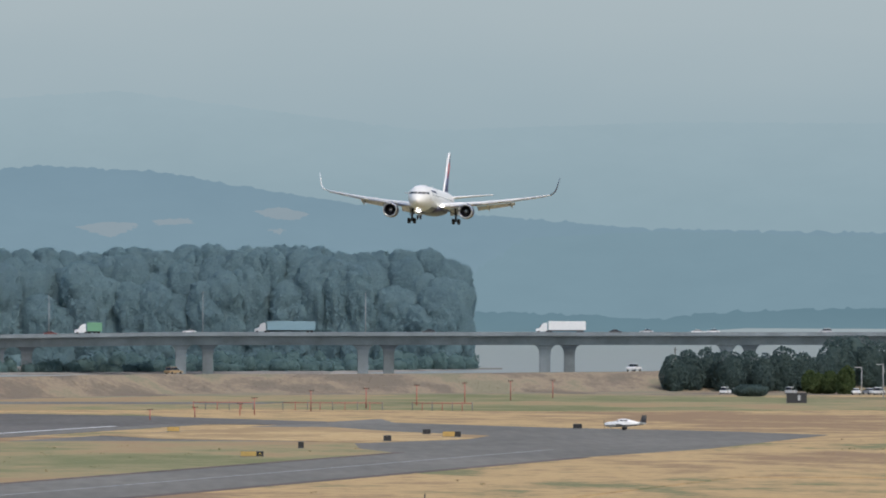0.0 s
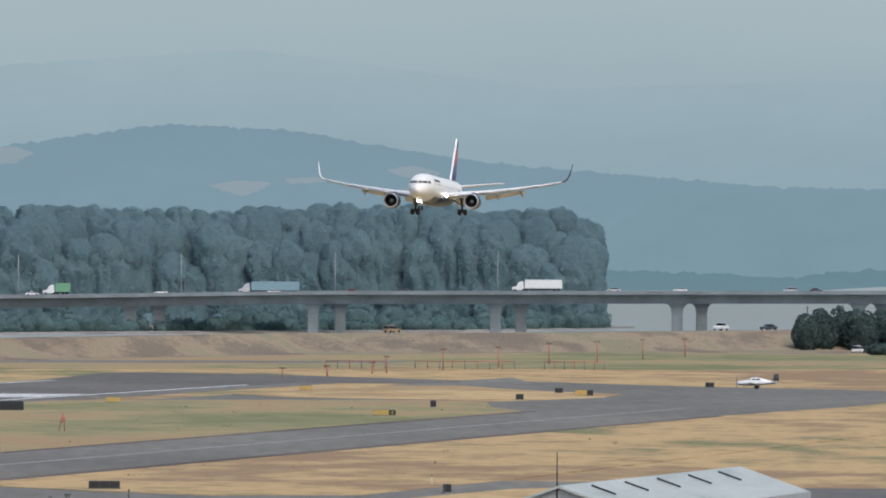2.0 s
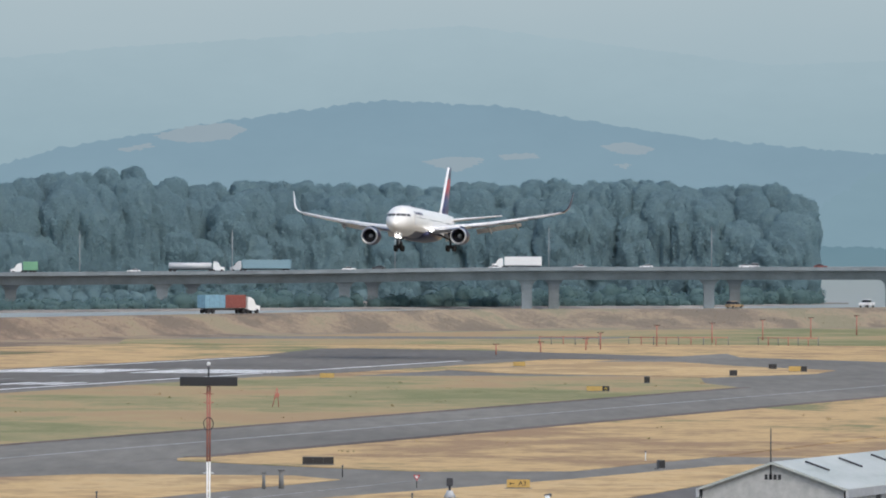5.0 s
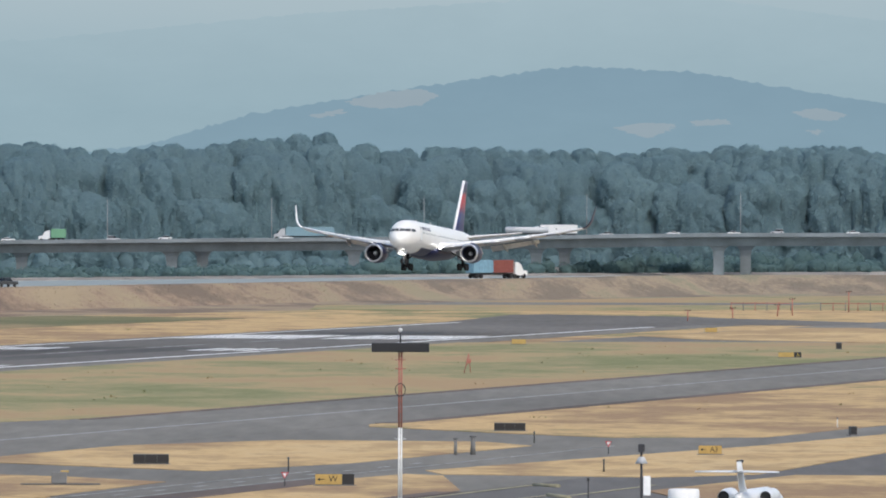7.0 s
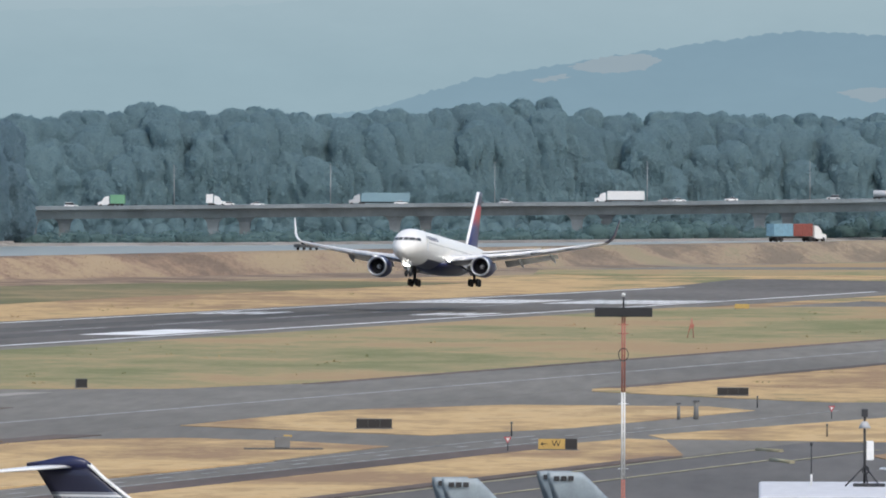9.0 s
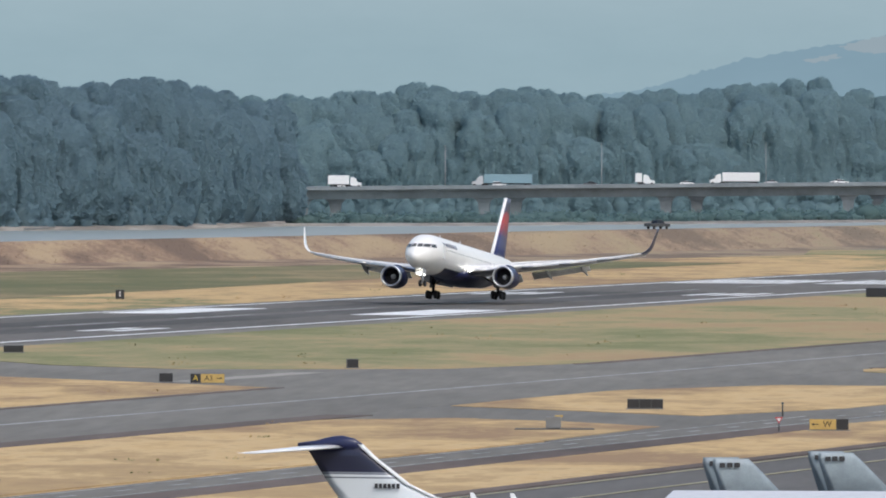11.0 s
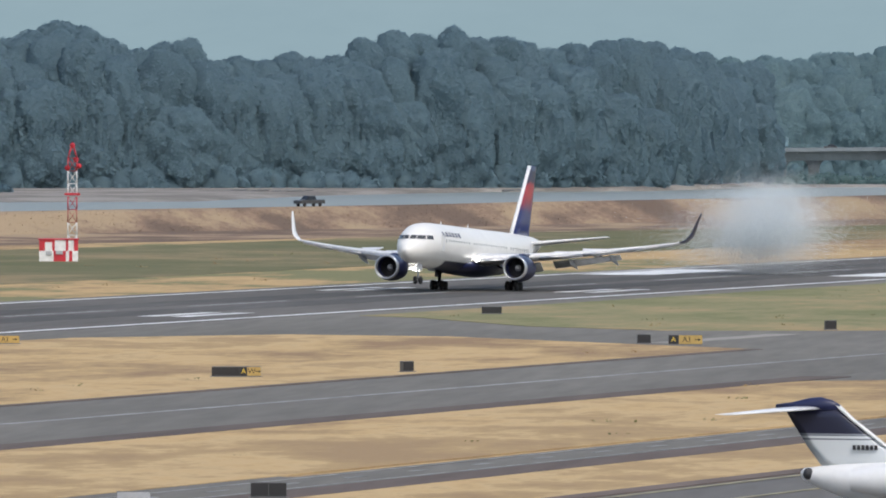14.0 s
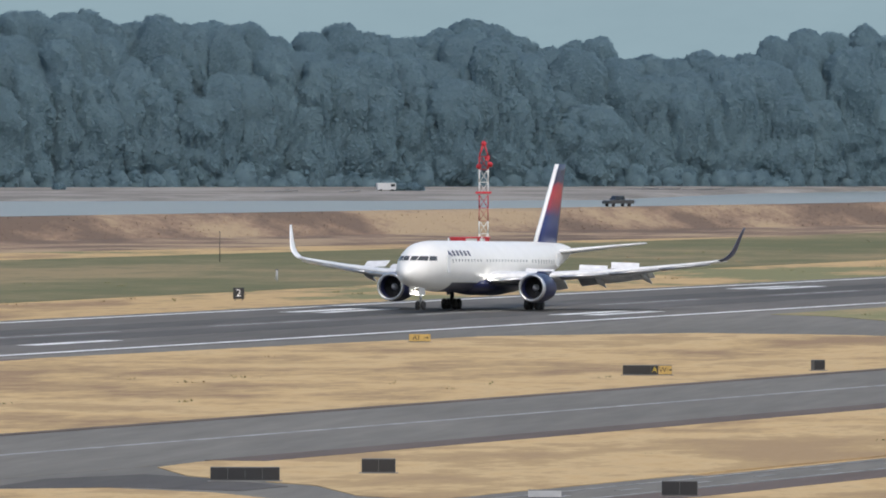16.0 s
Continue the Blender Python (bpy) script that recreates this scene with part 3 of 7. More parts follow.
        part("winglet", bm, M_white if sgn < 0 else M_navy, wing, "upturned blended winglet", True)
        # engine
        bm = bmesh.new()
        n = 32
        ey, ez = sgn * 7.9, 2.38
        prof = [(9.55, 1.18), (9.75, 1.27), (9.8, 1.36), (9.7, 1.44), (9.2, 1.53), (8.0, 1.58), (6.4, 1.5), (5.0, 1.25), (4.4, 1.05)]
        inner = [(9.55, 1.18), (9.0, 1.14), (8.1, 1.16)]
        for pr in (prof, inner):
            loft(bm, [[(x, ey + r * math.cos(2 * math.pi * i / n), ez + r * math.sin(2 * math.pi * i / n)) for i in range(n)] for x, r in pr], cap=False)
        eng = part("engine", bm, M_navy, root, "navy engine nacelle with a bright intake ring", True)
        bm = bmesh.new()
        loft(bm, [[(x, ey + r * math.cos(2 * math.pi * i / n), ez + r * math.sin(2 * math.pi * i / n)) for i in range(n)]
                  for x, r in ((9.52, 1.16), (9.78, 1.25), (9.86, 1.35), (9.76, 1.45), (9.42, 1.51))], cap=False)
        part("intake_ring", bm, M_alu, eng, "polished metal intake ring", True)
        bm = bmesh.new()
        for k in range(24):
            a = 2 * math.pi * k / 24
            q = Matrix.Translation((8.15, ey, ez)) @ Matrix.Rotation(a, 4, 'X') @ Matrix.Rotation(0, 4, 'Z')
            vs = [bm.verts.new(q @ Vector(v)) for v in ((0.0, -0.05, 0.3), (0.08, 0.06, 0.3), (0.28, 0.17, 1.14), (-0.05, -0.15, 1.14))]
            bm.faces.new(vs)
        bmesh.ops.create_circle(bm, cap_ends=True, segments=24, radius=1.16, matrix=Matrix.Translation((7.95, ey, ez)) @ Matrix.Rotation(radians(90), 4, 'Y'))
        part("fan", bm, M_dark, eng, "dark fan blades")
        bm = bmesh.new()
        loft(bm, [[(x, ey + r * math.cos(2 * math.pi * i / 16), ez + r * math.sin(2 * math.pi * i / 16)) for i in range(16)] for x, r in ((8.0, 0.42), (8.4, 0.34), (8.75, 0.18), (8.88, 0.03))])
        part("spinner", bm, M_grey, eng, "pale spinner", True)
        bm = bmesh.new()
        loft(bm, [[(x, ey + r * math.cos(2 * math.pi * i / 20), ez + r * math.sin(2 * math.pi * i / 20)) for i in range(20)] for x, r in ((5.0, 0.95), (4.0, 0.78), (3.0, 0.45), (2.4, 0.1))])
        part("exhaust_cone", bm, M_dark, eng, "", True)
        bm = bmesh.new()
        vs = []
        loft(bm, [[(x0, ey + 0.22 * q, z0) for q, x0, z0 in ((-1, a, c), (1, a, c), (1, bb, c), (-1, bb, c))] for a, bb, c in ((8.2, 3.4, 3.6), (7.0, 1.8, 4.15))])
        bmesh.ops.recalc_face_normals(bm, faces=bm.faces)
        part("pylon", bm, M_navy, eng)
        # horizontal tail
        bm = bmesh.new()
        ss = []
        for y in (0.5, 2, 5, 8, 9.3):
            le, c = -17.4 - 0.72 * y, 6.3 - 0.47 * y
            ss.append([Vector((v.x, v.y * sgn, v.z)) for v in airfoil(le, c, 0.1, y, 6.0 + 0.13 * y)])
        loft(bm, ss)
        bmesh.ops.recalc_face_normals(bm, faces=bm.faces)
        part("tailplane", bm, M_wing, root, "pale grey tailplane", True)
    # fin and its bright leading edge
    bm = bmesh.new()
    ss = []
    for z in (6.6, 9, 12, 15, 15.75):
        le, c = -14.4 - (z - 6.6) * 0.86, 8.1 - (z - 6.6) * 0.53
        ss.append([Vector((v.x, v.z - 0.0, z)) for v in airfoil(le, c, 0.09, 0, 0)])
    loft(bm, ss)
    bmesh.ops.recalc_face_normals(bm, faces=bm.faces)
    fin = part("fin", bm, m_fin, root, "navy and red tail fin", True)
    bm = bmesh.new()
    ss = []
    for z in (6.2, 9, 12, 15, 15.75):
        le = -14.4 - (z - 6.6) * 0.86
        ss.append([(le + 0.1, 0, z), (le - 0.12, 0.2, z), (le - 0.28, 0.25, z), (le - 0.28, -0.25, z), (le - 0.12, -0.2, z)])
    loft(bm, ss)
    bmesh.ops.recalc_face_normals(bm, faces=bm.faces)
    part("leading_edge", bm, M_white, fin, "white leading edge", True)
    # main gear: two bogies with four wheels each
    tme = wheel_mesh(0.58, 0.42)
    for sgn in (1, -1):
        bm = bmesh.new()
        y = sgn * 4.65
        tube(bm, (-1, y, 0.62), (-0.9, y - sgn * 0.25, 3.6), 0.19, 0.24, 12)
        tube(bm, (-0.95, y, 1.9), (-0.6, y - sgn * 2.2, 3.1), 0.11, 0.11, 8)
        tube(bm, (-1, y, 1.2), (0.6, y - sgn * 0.2, 3.2), 0.09, 0.09, 8)
        tube(bm, (-0.25, y, 0.58), (-1.75, y, 0.58), 0.13, 0.13, 10)
        for dx in (-0.3, -1.7):
            tube(bm, (dx, y - 0.62, 0.58), (dx, y + 0.62, 0.58), 0.09, 0.09, 8)
        leg = part("landing_gear_leg", bm, M_dark, root, "dark main landing gear leg")
        bm = bmesh.new()
        box(bm, -1.6, -0.25, y + sgn * 0.25, y + sgn * 0.31, 1.55, 3.4, bevel=0.02)
        part("gear_door", bm, M_navy, leg)
        for dx in (-0.3, -1.7):
            for dy in (0.57, -0.57):
                wh = add_mesh("wheel", tme, leg, Matrix.Translation((dx, y + dy, 0.58)))
                tagged(wh, "black rubber tyre")
    nme = wheel_mesh(0.47, 0.33)
    bm = bmesh.new()
    tube(bm, (22.76, 0, 0.48), (22.6, 0, 2.7), 0.12, 0.16, 12)
    tube(bm, (22.7, 0, 1.2), (24.2, 0, 2.5), 0.07, 0.07, 8)
    tube(bm, (22.76, -0.38, 0.47), (22.76, 0.38, 0.47), 0.07, 0.07, 8)
    leg = part("nose_gear_leg", bm, M_grey, root, "grey nose gear leg")
    for dy in (0.31, -0.31):
        add_mesh("wheel", nme, leg, Matrix.Translation((22.76, dy, 0.47)))
    for sgn in (1, -1):
        bm = bmesh.new()
        box(bm, 22.9, 24.9, sgn * 0.52 - 0.03, sgn * 0.52 + 0.03, 1.55, 2.45, bevel=0.02)
        part("gear_door", bm, M_white, leg)
        bm = bmesh.new()
        bmesh.ops.create_uvsphere(bm, u_segments=14, v_segments=8, radius=0.24, matrix=Matrix.Translation((22.95, sgn * 0.27, 1.75)))
        part("landing_light", bm, M_light, leg, "lit white landing light", True)
    bm = bmesh.new()
    bmesh.ops.create_uvsphere(bm, u_segments=14, v_segments=8, radius=0.28, matrix=Matrix.Translation((8.5, 2.9, 3.38)))
    part("landing_light", bm, M_light, root, "lit white wing root landing light", True)
    # small aerials on the roof
    for x, h in ((14, 0.35), (3, 0.45)):
        bm = bmesh.new()
        loft(bm, [[(x + 0.25, 0.03, 7.2), (x - 0.25, 0.03, 7.2), (x - 0.25, -0.03, 7.2), (x + 0.25, -0.03, 7.2)], [(x - 0.1, 0.02, 7.25 + h), (x - 0.3, 0.02, 7.25 + h), (x - 0.3, -0.02, 7.25 + h), (x - 0.1, -0.02, 7.25 + h)]])
        part("aerial", bm, M_white, fus)
    return root


def spoilers(root):
    """Panels on the wings' upper side, hinged at their front edge."""
    made = []
    for sgn in (1, -1):
        for y0, y1 in ((3.4, 6.6), (9.4, 12.4), (12.6, 15.6)):
            ym = (y0 + y1) / 2
            c = 1.05
            hinge = Vector((wing_te(ym) + 2.5, sgn * ym, wing_z(ym) + 0.34))
            yaw = math.atan2(wing_te(y0) - wing_te(y1), y1 - y0) * sgn
            bm = bmesh.new()
            box(bm, -c, 0, -(y1 - y0) / 2, (y1 - y0) / 2, -0.03, 0.04, bevel=0.015)
            ob = part("spoiler", bm, M_wing, plane_wings[0 if sgn > 0 else 1][0], "grey hinged spoiler panel")
            ob.matrix_basis = Matrix.Translation(hinge) @ Matrix.Rotation(yaw, 4, 'Z')
            made.append((ob, hinge, yaw))
    return made


plane = airliner()
plane_spoilers = spoilers(plane)


# ---- distance: sky, hills, far shore ----
def at(turn, dist, z=0.0):
    """A place by its bearing to the right of the y axis in degrees and its distance."""
    return Vector((dist * math.sin(radians(turn)), dist * math.cos(radians(turn)), z))


def sky_wall():
    m, nt, b = nodes_of("hazy_sky")
    tc = nt.nodes.new("ShaderNodeTexCoord")
    sp_ = nt.nodes.new("ShaderNodeSeparateXYZ")
    nt.links.new(tc.outputs["Object"], sp_.inputs[0])
    mr = nt.nodes.new("ShaderNodeMapRange")
    mr.inputs[1].default_value, mr.inputs[2].default_value = 0.0, 240.0
    nt.links.new(sp_.outputs[2], mr.inputs[0])
    nz = noise_node(nt, 0.004, 4, 0.55, (1.0, 1.0, 4.0))
    md = nt.nodes.new("ShaderNodeMath")
    md.operation = 'MULTIPLY_ADD'
    md.inputs[1].default_value, md.inputs[2].default_value = 0.16, -0.08
    nt.links.new(nz.outputs[0], md.inputs[0])
    ad = nt.nodes.new("ShaderNodeMath")
    nt.links.new(mr.outputs[0], ad.inputs[0])
    nt.links.new(md.outputs[0], ad.inputs[1])
    r = ramp(nt, ad.outputs[0], [(0.0, (0.26, 0.36, 0.41)), (0.22, (0.29, 0.395, 0.44)), (0.38, (0.335, 0.43, 0.47)), (0.6, (0.41, 0.485, 0.51)), (1.0, (0.49, 0.55, 0.56))])
    b.inputs["Base Color"].default_value = (0, 0, 0, 1)
    b.inputs["Specular IOR Level"].default_value = 0.0
    nt.links.new(r.outputs[0], b.inputs["Emission Color"])
    b.inputs["Emission Strength"].default_value = 1.0
    bm = bmesh.new()
    prev = None
    for k in range(-32, 25):
        a = at(k * 1.2, 4960)
        cur = [bm.verts.new((a.x, a.y, -20)), bm.verts.new((a.x, a.y, 420))]
        if prev:
            bm.faces.new((prev[0], cur[0], cur[1], prev[1]))
        prev = cur
    tagged(mesh_ob("backdrop", bm, m), "pale hazy grey-blue sky", "sky", kind="structure")


# Distance haze is painted in: an unlit, glowing colour graded by height.
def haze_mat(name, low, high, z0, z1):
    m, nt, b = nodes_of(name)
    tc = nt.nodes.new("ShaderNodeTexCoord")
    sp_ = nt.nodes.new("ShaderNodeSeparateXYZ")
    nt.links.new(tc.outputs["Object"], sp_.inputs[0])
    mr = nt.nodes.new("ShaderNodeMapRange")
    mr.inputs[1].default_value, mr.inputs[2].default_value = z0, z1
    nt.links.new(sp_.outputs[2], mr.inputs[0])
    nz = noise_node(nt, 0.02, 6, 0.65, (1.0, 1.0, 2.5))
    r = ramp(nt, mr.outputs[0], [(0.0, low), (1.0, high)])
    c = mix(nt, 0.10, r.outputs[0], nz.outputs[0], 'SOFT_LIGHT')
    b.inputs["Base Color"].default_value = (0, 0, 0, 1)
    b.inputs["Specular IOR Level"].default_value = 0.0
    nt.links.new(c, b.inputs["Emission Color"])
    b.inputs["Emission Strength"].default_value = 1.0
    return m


def ridge(label, profile, dist, material, rough=0.6):
    """A far hillside: bearing and crest height, with a sloping face towards the viewer."""
    bm = bmesh.new()
    prev = None
    n = int((profile[-1][0] - profile[0][0]) / 0.02)
    xs, zs = [p[0] for p in profile], [p[1] for p in profile]
    for i in range(n + 1):
        t = xs[0] + (xs[-1] - xs[0]) * i / n
        z = float(np.interp(t, xs, zs)) + rough * (noise.noise((t * 14, dist, 0)) + 0.7 * noise.noise((t * 45, dist, 3)) + 0.5 * noise.noise((t * 120, dist, 5)))
        cur = [bm.verts.new(at(t, dist - 60, -6)), bm.verts.new(at(t, dist - 30, z * 0.55)), bm.verts.new(at(t, dist, z))]
        if prev:
            for k in range(2):
                bm.faces.new((prev[k], cur[k], cur[k + 1], prev[k + 1]))
        prev = cur
    return tagged(mesh_ob("backdrop", bm, material), label, "hills", kind="structure")


sky_wall()
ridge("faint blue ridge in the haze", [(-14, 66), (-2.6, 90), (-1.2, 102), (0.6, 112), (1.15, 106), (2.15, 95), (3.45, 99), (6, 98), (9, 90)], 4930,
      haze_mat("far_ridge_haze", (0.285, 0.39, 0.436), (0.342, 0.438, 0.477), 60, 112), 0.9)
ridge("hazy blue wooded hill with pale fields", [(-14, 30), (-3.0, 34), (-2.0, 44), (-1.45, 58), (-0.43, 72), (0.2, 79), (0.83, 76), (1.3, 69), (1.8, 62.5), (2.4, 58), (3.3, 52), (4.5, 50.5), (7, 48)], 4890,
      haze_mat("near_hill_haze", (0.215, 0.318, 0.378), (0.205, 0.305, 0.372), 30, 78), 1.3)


def hill_field(outline, slope_top):
    """A pale mown field lying on the face of the hazy hill: bearings and heights of its rim."""
    bm = bmesh.new()
    vs = []
    n = len(outline)
    for i in range(n):
        (t0, z0), (t1, z1) = outline[i], outline[(i + 1) % n]
        for k in range(10):
            t, z = t0 + (t1 - t0) * k / 10 + 0.035 * noise.noise((t0 * 7 + k * 0.8, z0, 6)), z0 + (z1 - z0) * k / 10 + 0.9 * noise.noise((t0 * 9 + k * 0.7, z0, 2))
            u = z / slope_top
            vs.append(bm.verts.new(at(t, 4858 + 30 * (u - 0.55) / 0.45 if u > 0.55 else 4828 + 30 * u / 0.55, z)))
    bm.faces.new(vs)
    bmesh.ops.triangulate(bm, faces=bm.faces[:])
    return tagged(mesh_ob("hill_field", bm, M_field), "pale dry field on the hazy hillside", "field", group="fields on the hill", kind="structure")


# The fields glow too, with haze blended into their pale colour.
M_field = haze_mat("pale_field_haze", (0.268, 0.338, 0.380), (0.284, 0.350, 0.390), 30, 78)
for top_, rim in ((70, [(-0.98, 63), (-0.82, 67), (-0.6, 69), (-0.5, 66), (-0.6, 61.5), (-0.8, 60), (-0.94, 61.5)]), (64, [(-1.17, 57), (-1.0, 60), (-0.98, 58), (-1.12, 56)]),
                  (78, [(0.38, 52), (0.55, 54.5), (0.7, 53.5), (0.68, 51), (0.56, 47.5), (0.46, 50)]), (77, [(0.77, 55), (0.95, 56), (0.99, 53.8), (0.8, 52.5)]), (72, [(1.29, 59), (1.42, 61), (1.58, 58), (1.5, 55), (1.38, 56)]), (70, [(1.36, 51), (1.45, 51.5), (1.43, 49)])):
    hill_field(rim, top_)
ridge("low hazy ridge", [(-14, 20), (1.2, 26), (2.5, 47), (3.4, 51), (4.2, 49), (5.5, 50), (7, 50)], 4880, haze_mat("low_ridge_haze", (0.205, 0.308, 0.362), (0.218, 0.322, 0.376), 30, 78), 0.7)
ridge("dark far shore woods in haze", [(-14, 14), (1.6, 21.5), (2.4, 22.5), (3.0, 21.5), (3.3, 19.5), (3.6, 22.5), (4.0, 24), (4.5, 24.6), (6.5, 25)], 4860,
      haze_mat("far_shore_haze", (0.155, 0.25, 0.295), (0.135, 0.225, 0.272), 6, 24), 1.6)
# Far shore strip: its blue-grey haze is painted in as a glowing colour.
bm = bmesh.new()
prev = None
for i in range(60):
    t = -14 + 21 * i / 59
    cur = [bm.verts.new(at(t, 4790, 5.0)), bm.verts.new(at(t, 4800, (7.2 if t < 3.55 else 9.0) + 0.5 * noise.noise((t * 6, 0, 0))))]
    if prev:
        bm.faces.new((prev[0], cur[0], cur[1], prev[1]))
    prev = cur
tagged(mesh_ob("backdrop", bm, haze_mat("pale_shore_haze", (0.40, 0.45, 0.46), (0.34, 0.40, 0.42), 4, 8)), "pale sandy far shore", "shore", kind="structure")


# ---- woods on the island ----
def leaf_mat(name, dark, light, scale=0.12):
    m, nt, b = nodes_of(name)
    n1, n2 = noise_node(nt, scale, 4, 0.6), noise_node(nt, scale * 10, 2)
    f = mix(nt, 0.35, n1.outputs[0], n2.outputs[0])
    r = ramp(nt, f, [(0.32, dark), (0.5, tuple((a + c) / 2 for a, c in zip(dark, light))), (0.68, light)])
    geo = nt.nodes.new("ShaderNodeNewGeometry")
    vary = ramp(nt, geo.outputs["Random Per Island"], [(0.0, (0.41, 0.41, 0.41)), (1.0, (0.59, 0.59, 0.59))])
    nt.links.new(mix(nt, 0.6, r.outputs[0], vary.outputs[0], 'SOFT_LIGHT'), b.inputs["Base Color"])
    b.inputs["Roughness"].default_value = 0.9
    b.inputs["Specular IOR Level"].default_value = 0.1
    n3 = noise_node(nt, max(0.75, scale * 6), 5, 0.75)
    bump(nt, b, n3.outputs[0], 0.6, 0.5)
    # light passes through leaves as well as off them
    thru = nt.nodes.new("ShaderNodeBsdfTranslucent")
    both = nt.nodes.new("ShaderNodeMixShader")
    both.inputs[0].default_value = 0.55
    nt.links.new(b.inputs["Base Color"].links[0].from_socket, thru.inputs["Color"])
    end = [q for q in nt.nodes if q.type == 'OUTPUT_MATERIAL'][0]
    nt.links.new(b.outputs[0], both.inputs[1])
    nt.links.new(thru.outputs[0], both.inputs[2])
    nt.links.new(both.outputs[0], end.inputs["Surface"])
    return m


# Air haze is tinted into the leaf colours, paler for the farther woods.
M_leaf_far = leaf_mat("hazed_cottonwood_foliage", (0.180, 0.272, 0.324), (0.218, 0.322, 0.366), 0.05)
M_leaf_hazy = leaf_mat("paler_hazed_cottonwood_foliage", (0.214, 0.324, 0.364), (0.254, 0.374, 0.404), 0.05)
# The scrub's green carries a blue haze tint as well.
M_scrub = leaf_mat("hazed_scrub_foliage", (0.150, 0.240, 0.248), (0.196, 0.296, 0.284), 0.1)
M_leaf = leaf_mat("dark_foliage", (0.100, 0.150, 0.150), (0.140, 0.196, 0.176), 0.3)
M_leaf_light = leaf_mat("fresh_green_foliage", (0.085, 0.125, 0.050), (0.150, 0.195, 0.085), 0.3)
M_bark = paint("bark", (0.11, 0.09, 0.075), 0.9)


def quads_mesh(name, centres, normals, sizes, material):
    """Many small leaf clumps, each a four-sided blade, as one mesh."""
    n = len(centres)
    rng = np.random.default_rng(7)
    ref = rng.normal(size=(n, 3))
    u = np.cross(normals, ref)
    u /= np.linalg.norm(u, axis=1, keepdims=True) + 1e-9
    v = np.cross(normals, u)
    s = sizes[:, None]
    co = np.empty((n, 4, 3))
    co[:, 0] = centres - u * s
    co[:, 1] = centres - v * s * 0.9
    co[:, 2] = centres + u * s * 1.1
    co[:, 3] = centres + v * s
    idx = np.arange(n)[:, None] * 4
    tri = np.concatenate([idx + np.array(q) for q in ((0, 1, 2), (0, 2, 3))], axis=1).reshape(-1)
    me = bpy.data.meshes.new(name)
    me.vertices.add(n * 4)
    me.vertices.foreach_set("co", co.reshape(-1))
    nt_ = n * 2
    me.loops.add(nt_ * 3)
    me.loops.foreach_set("vertex_index", tri.astype(np.int32))
    me.polygons.add(nt_)
    me.polygons.foreach_set("loop_start", np.arange(0, nt_ * 3, 3, dtype=np.int32))
    me.update(calc_edges=True)
    me.materials.append(material)
    return me


def blades_mesh(name, centres, normals, sizes, material):
    """Very many leaf sprays, each one three-sided blade, as one mesh."""
    n = len(centres)
    rng = np.random.default_rng(8)
    u = np.cross(normals, rng.normal(size=(n, 3)))
    u /= np.linalg.norm(u, axis=1, keepdims=True) + 1e-9
    v = np.cross(normals, u)
    s = sizes[:, None]
    co = np.stack([centres + u * s * 1.2, centres - u * s * 0.6 + v * s, centres - u * s * 0.6 - v * s], 1)
    me = bpy.data.meshes.new(name)
    me.vertices.add(n * 3)
    me.vertices.foreach_set("co", co.reshape(-1))
    me.loops.add(n * 3)
    me.loops.foreach_set("vertex_index", np.arange(n * 3, dtype=np.int32))
    me.polygons.add(n)
    me.polygons.foreach_set("loop_start", np.arange(0, n * 3, 3, dtype=np.int32))
    me.update(calc_edges=True)
    me.materials.append(material)
    return me


def crown_points(rng, x, y, z0, top, width, count, lumps=14):
    """Points over the lobed shell of one tree's crown, with the way each faces."""
    d = rng.normal(size=(count, 3))
    d /= np.linalg.norm(d, axis=1, keepdims=True)
    ld = rng.normal(size=(lumps, 3))
    ld /= np.linalg.norm(ld, axis=1, keepdims=True)
    reach = 0.86 + 0.28 * rng.random(lumps)
    dots = d @ ld.T
    best = np.argmax(dots, axis=1)
    lobe = np.clip((dots[np.arange(count), best] - 0.62) / 0.38, 0, 1)
    r = (0.66 + 0.34 * np.sqrt(lobe)) * reach[best] + 0.05 * (rng.random(count) - 0.5)
    h = top - z0
    c = np.stack([x + d[:, 0] * r * width * 0.55, y + d[:, 1] * r * width * 0.55, z0 + h * 0.47 + d[:, 2] * r * h * 0.53], 1)
    nrm = d * 0.55 + (d - ld[best]) * 1.1 + np.array([0, 0, 0.22]) + rng.normal(size=(count, 3)) * 0.12
    nrm /= np.linalg.norm(nrm, axis=1, keepdims=True)
    return c, nrm


def ball(level):
    bm = bmesh.new()
    bmesh.ops.create_icosphere(bm, subdivisions=level, radius=1.0)
    v = np.array([q.co[:] for q in bm.verts])
    t = np.array([[q.index for q in fc.verts] for fc in bm.faces])
    bm.free()
    return v, t


BALL = ball(2)


def clump(rng, x, y, z, rx, rz_):
    """One rounded, dented foliage mass: points and triangles."""
    d, tri = BALL
    sd = rng.normal(size=(16, 3))
    sd /= np.linalg.norm(sd, axis=1, keepdims=True)
    r = 0.80 + 0.20 * np.sqrt(np.clip((np.max(d @ sd.T, axis=1) - 0.7) / 0.3, 0, 1)) + 0.10 * (rng.random(len(d)) - 0.5)
    return np.array([x, y, z]) + d * r[:, None] * np.array([rx, rx, rz_]), tri


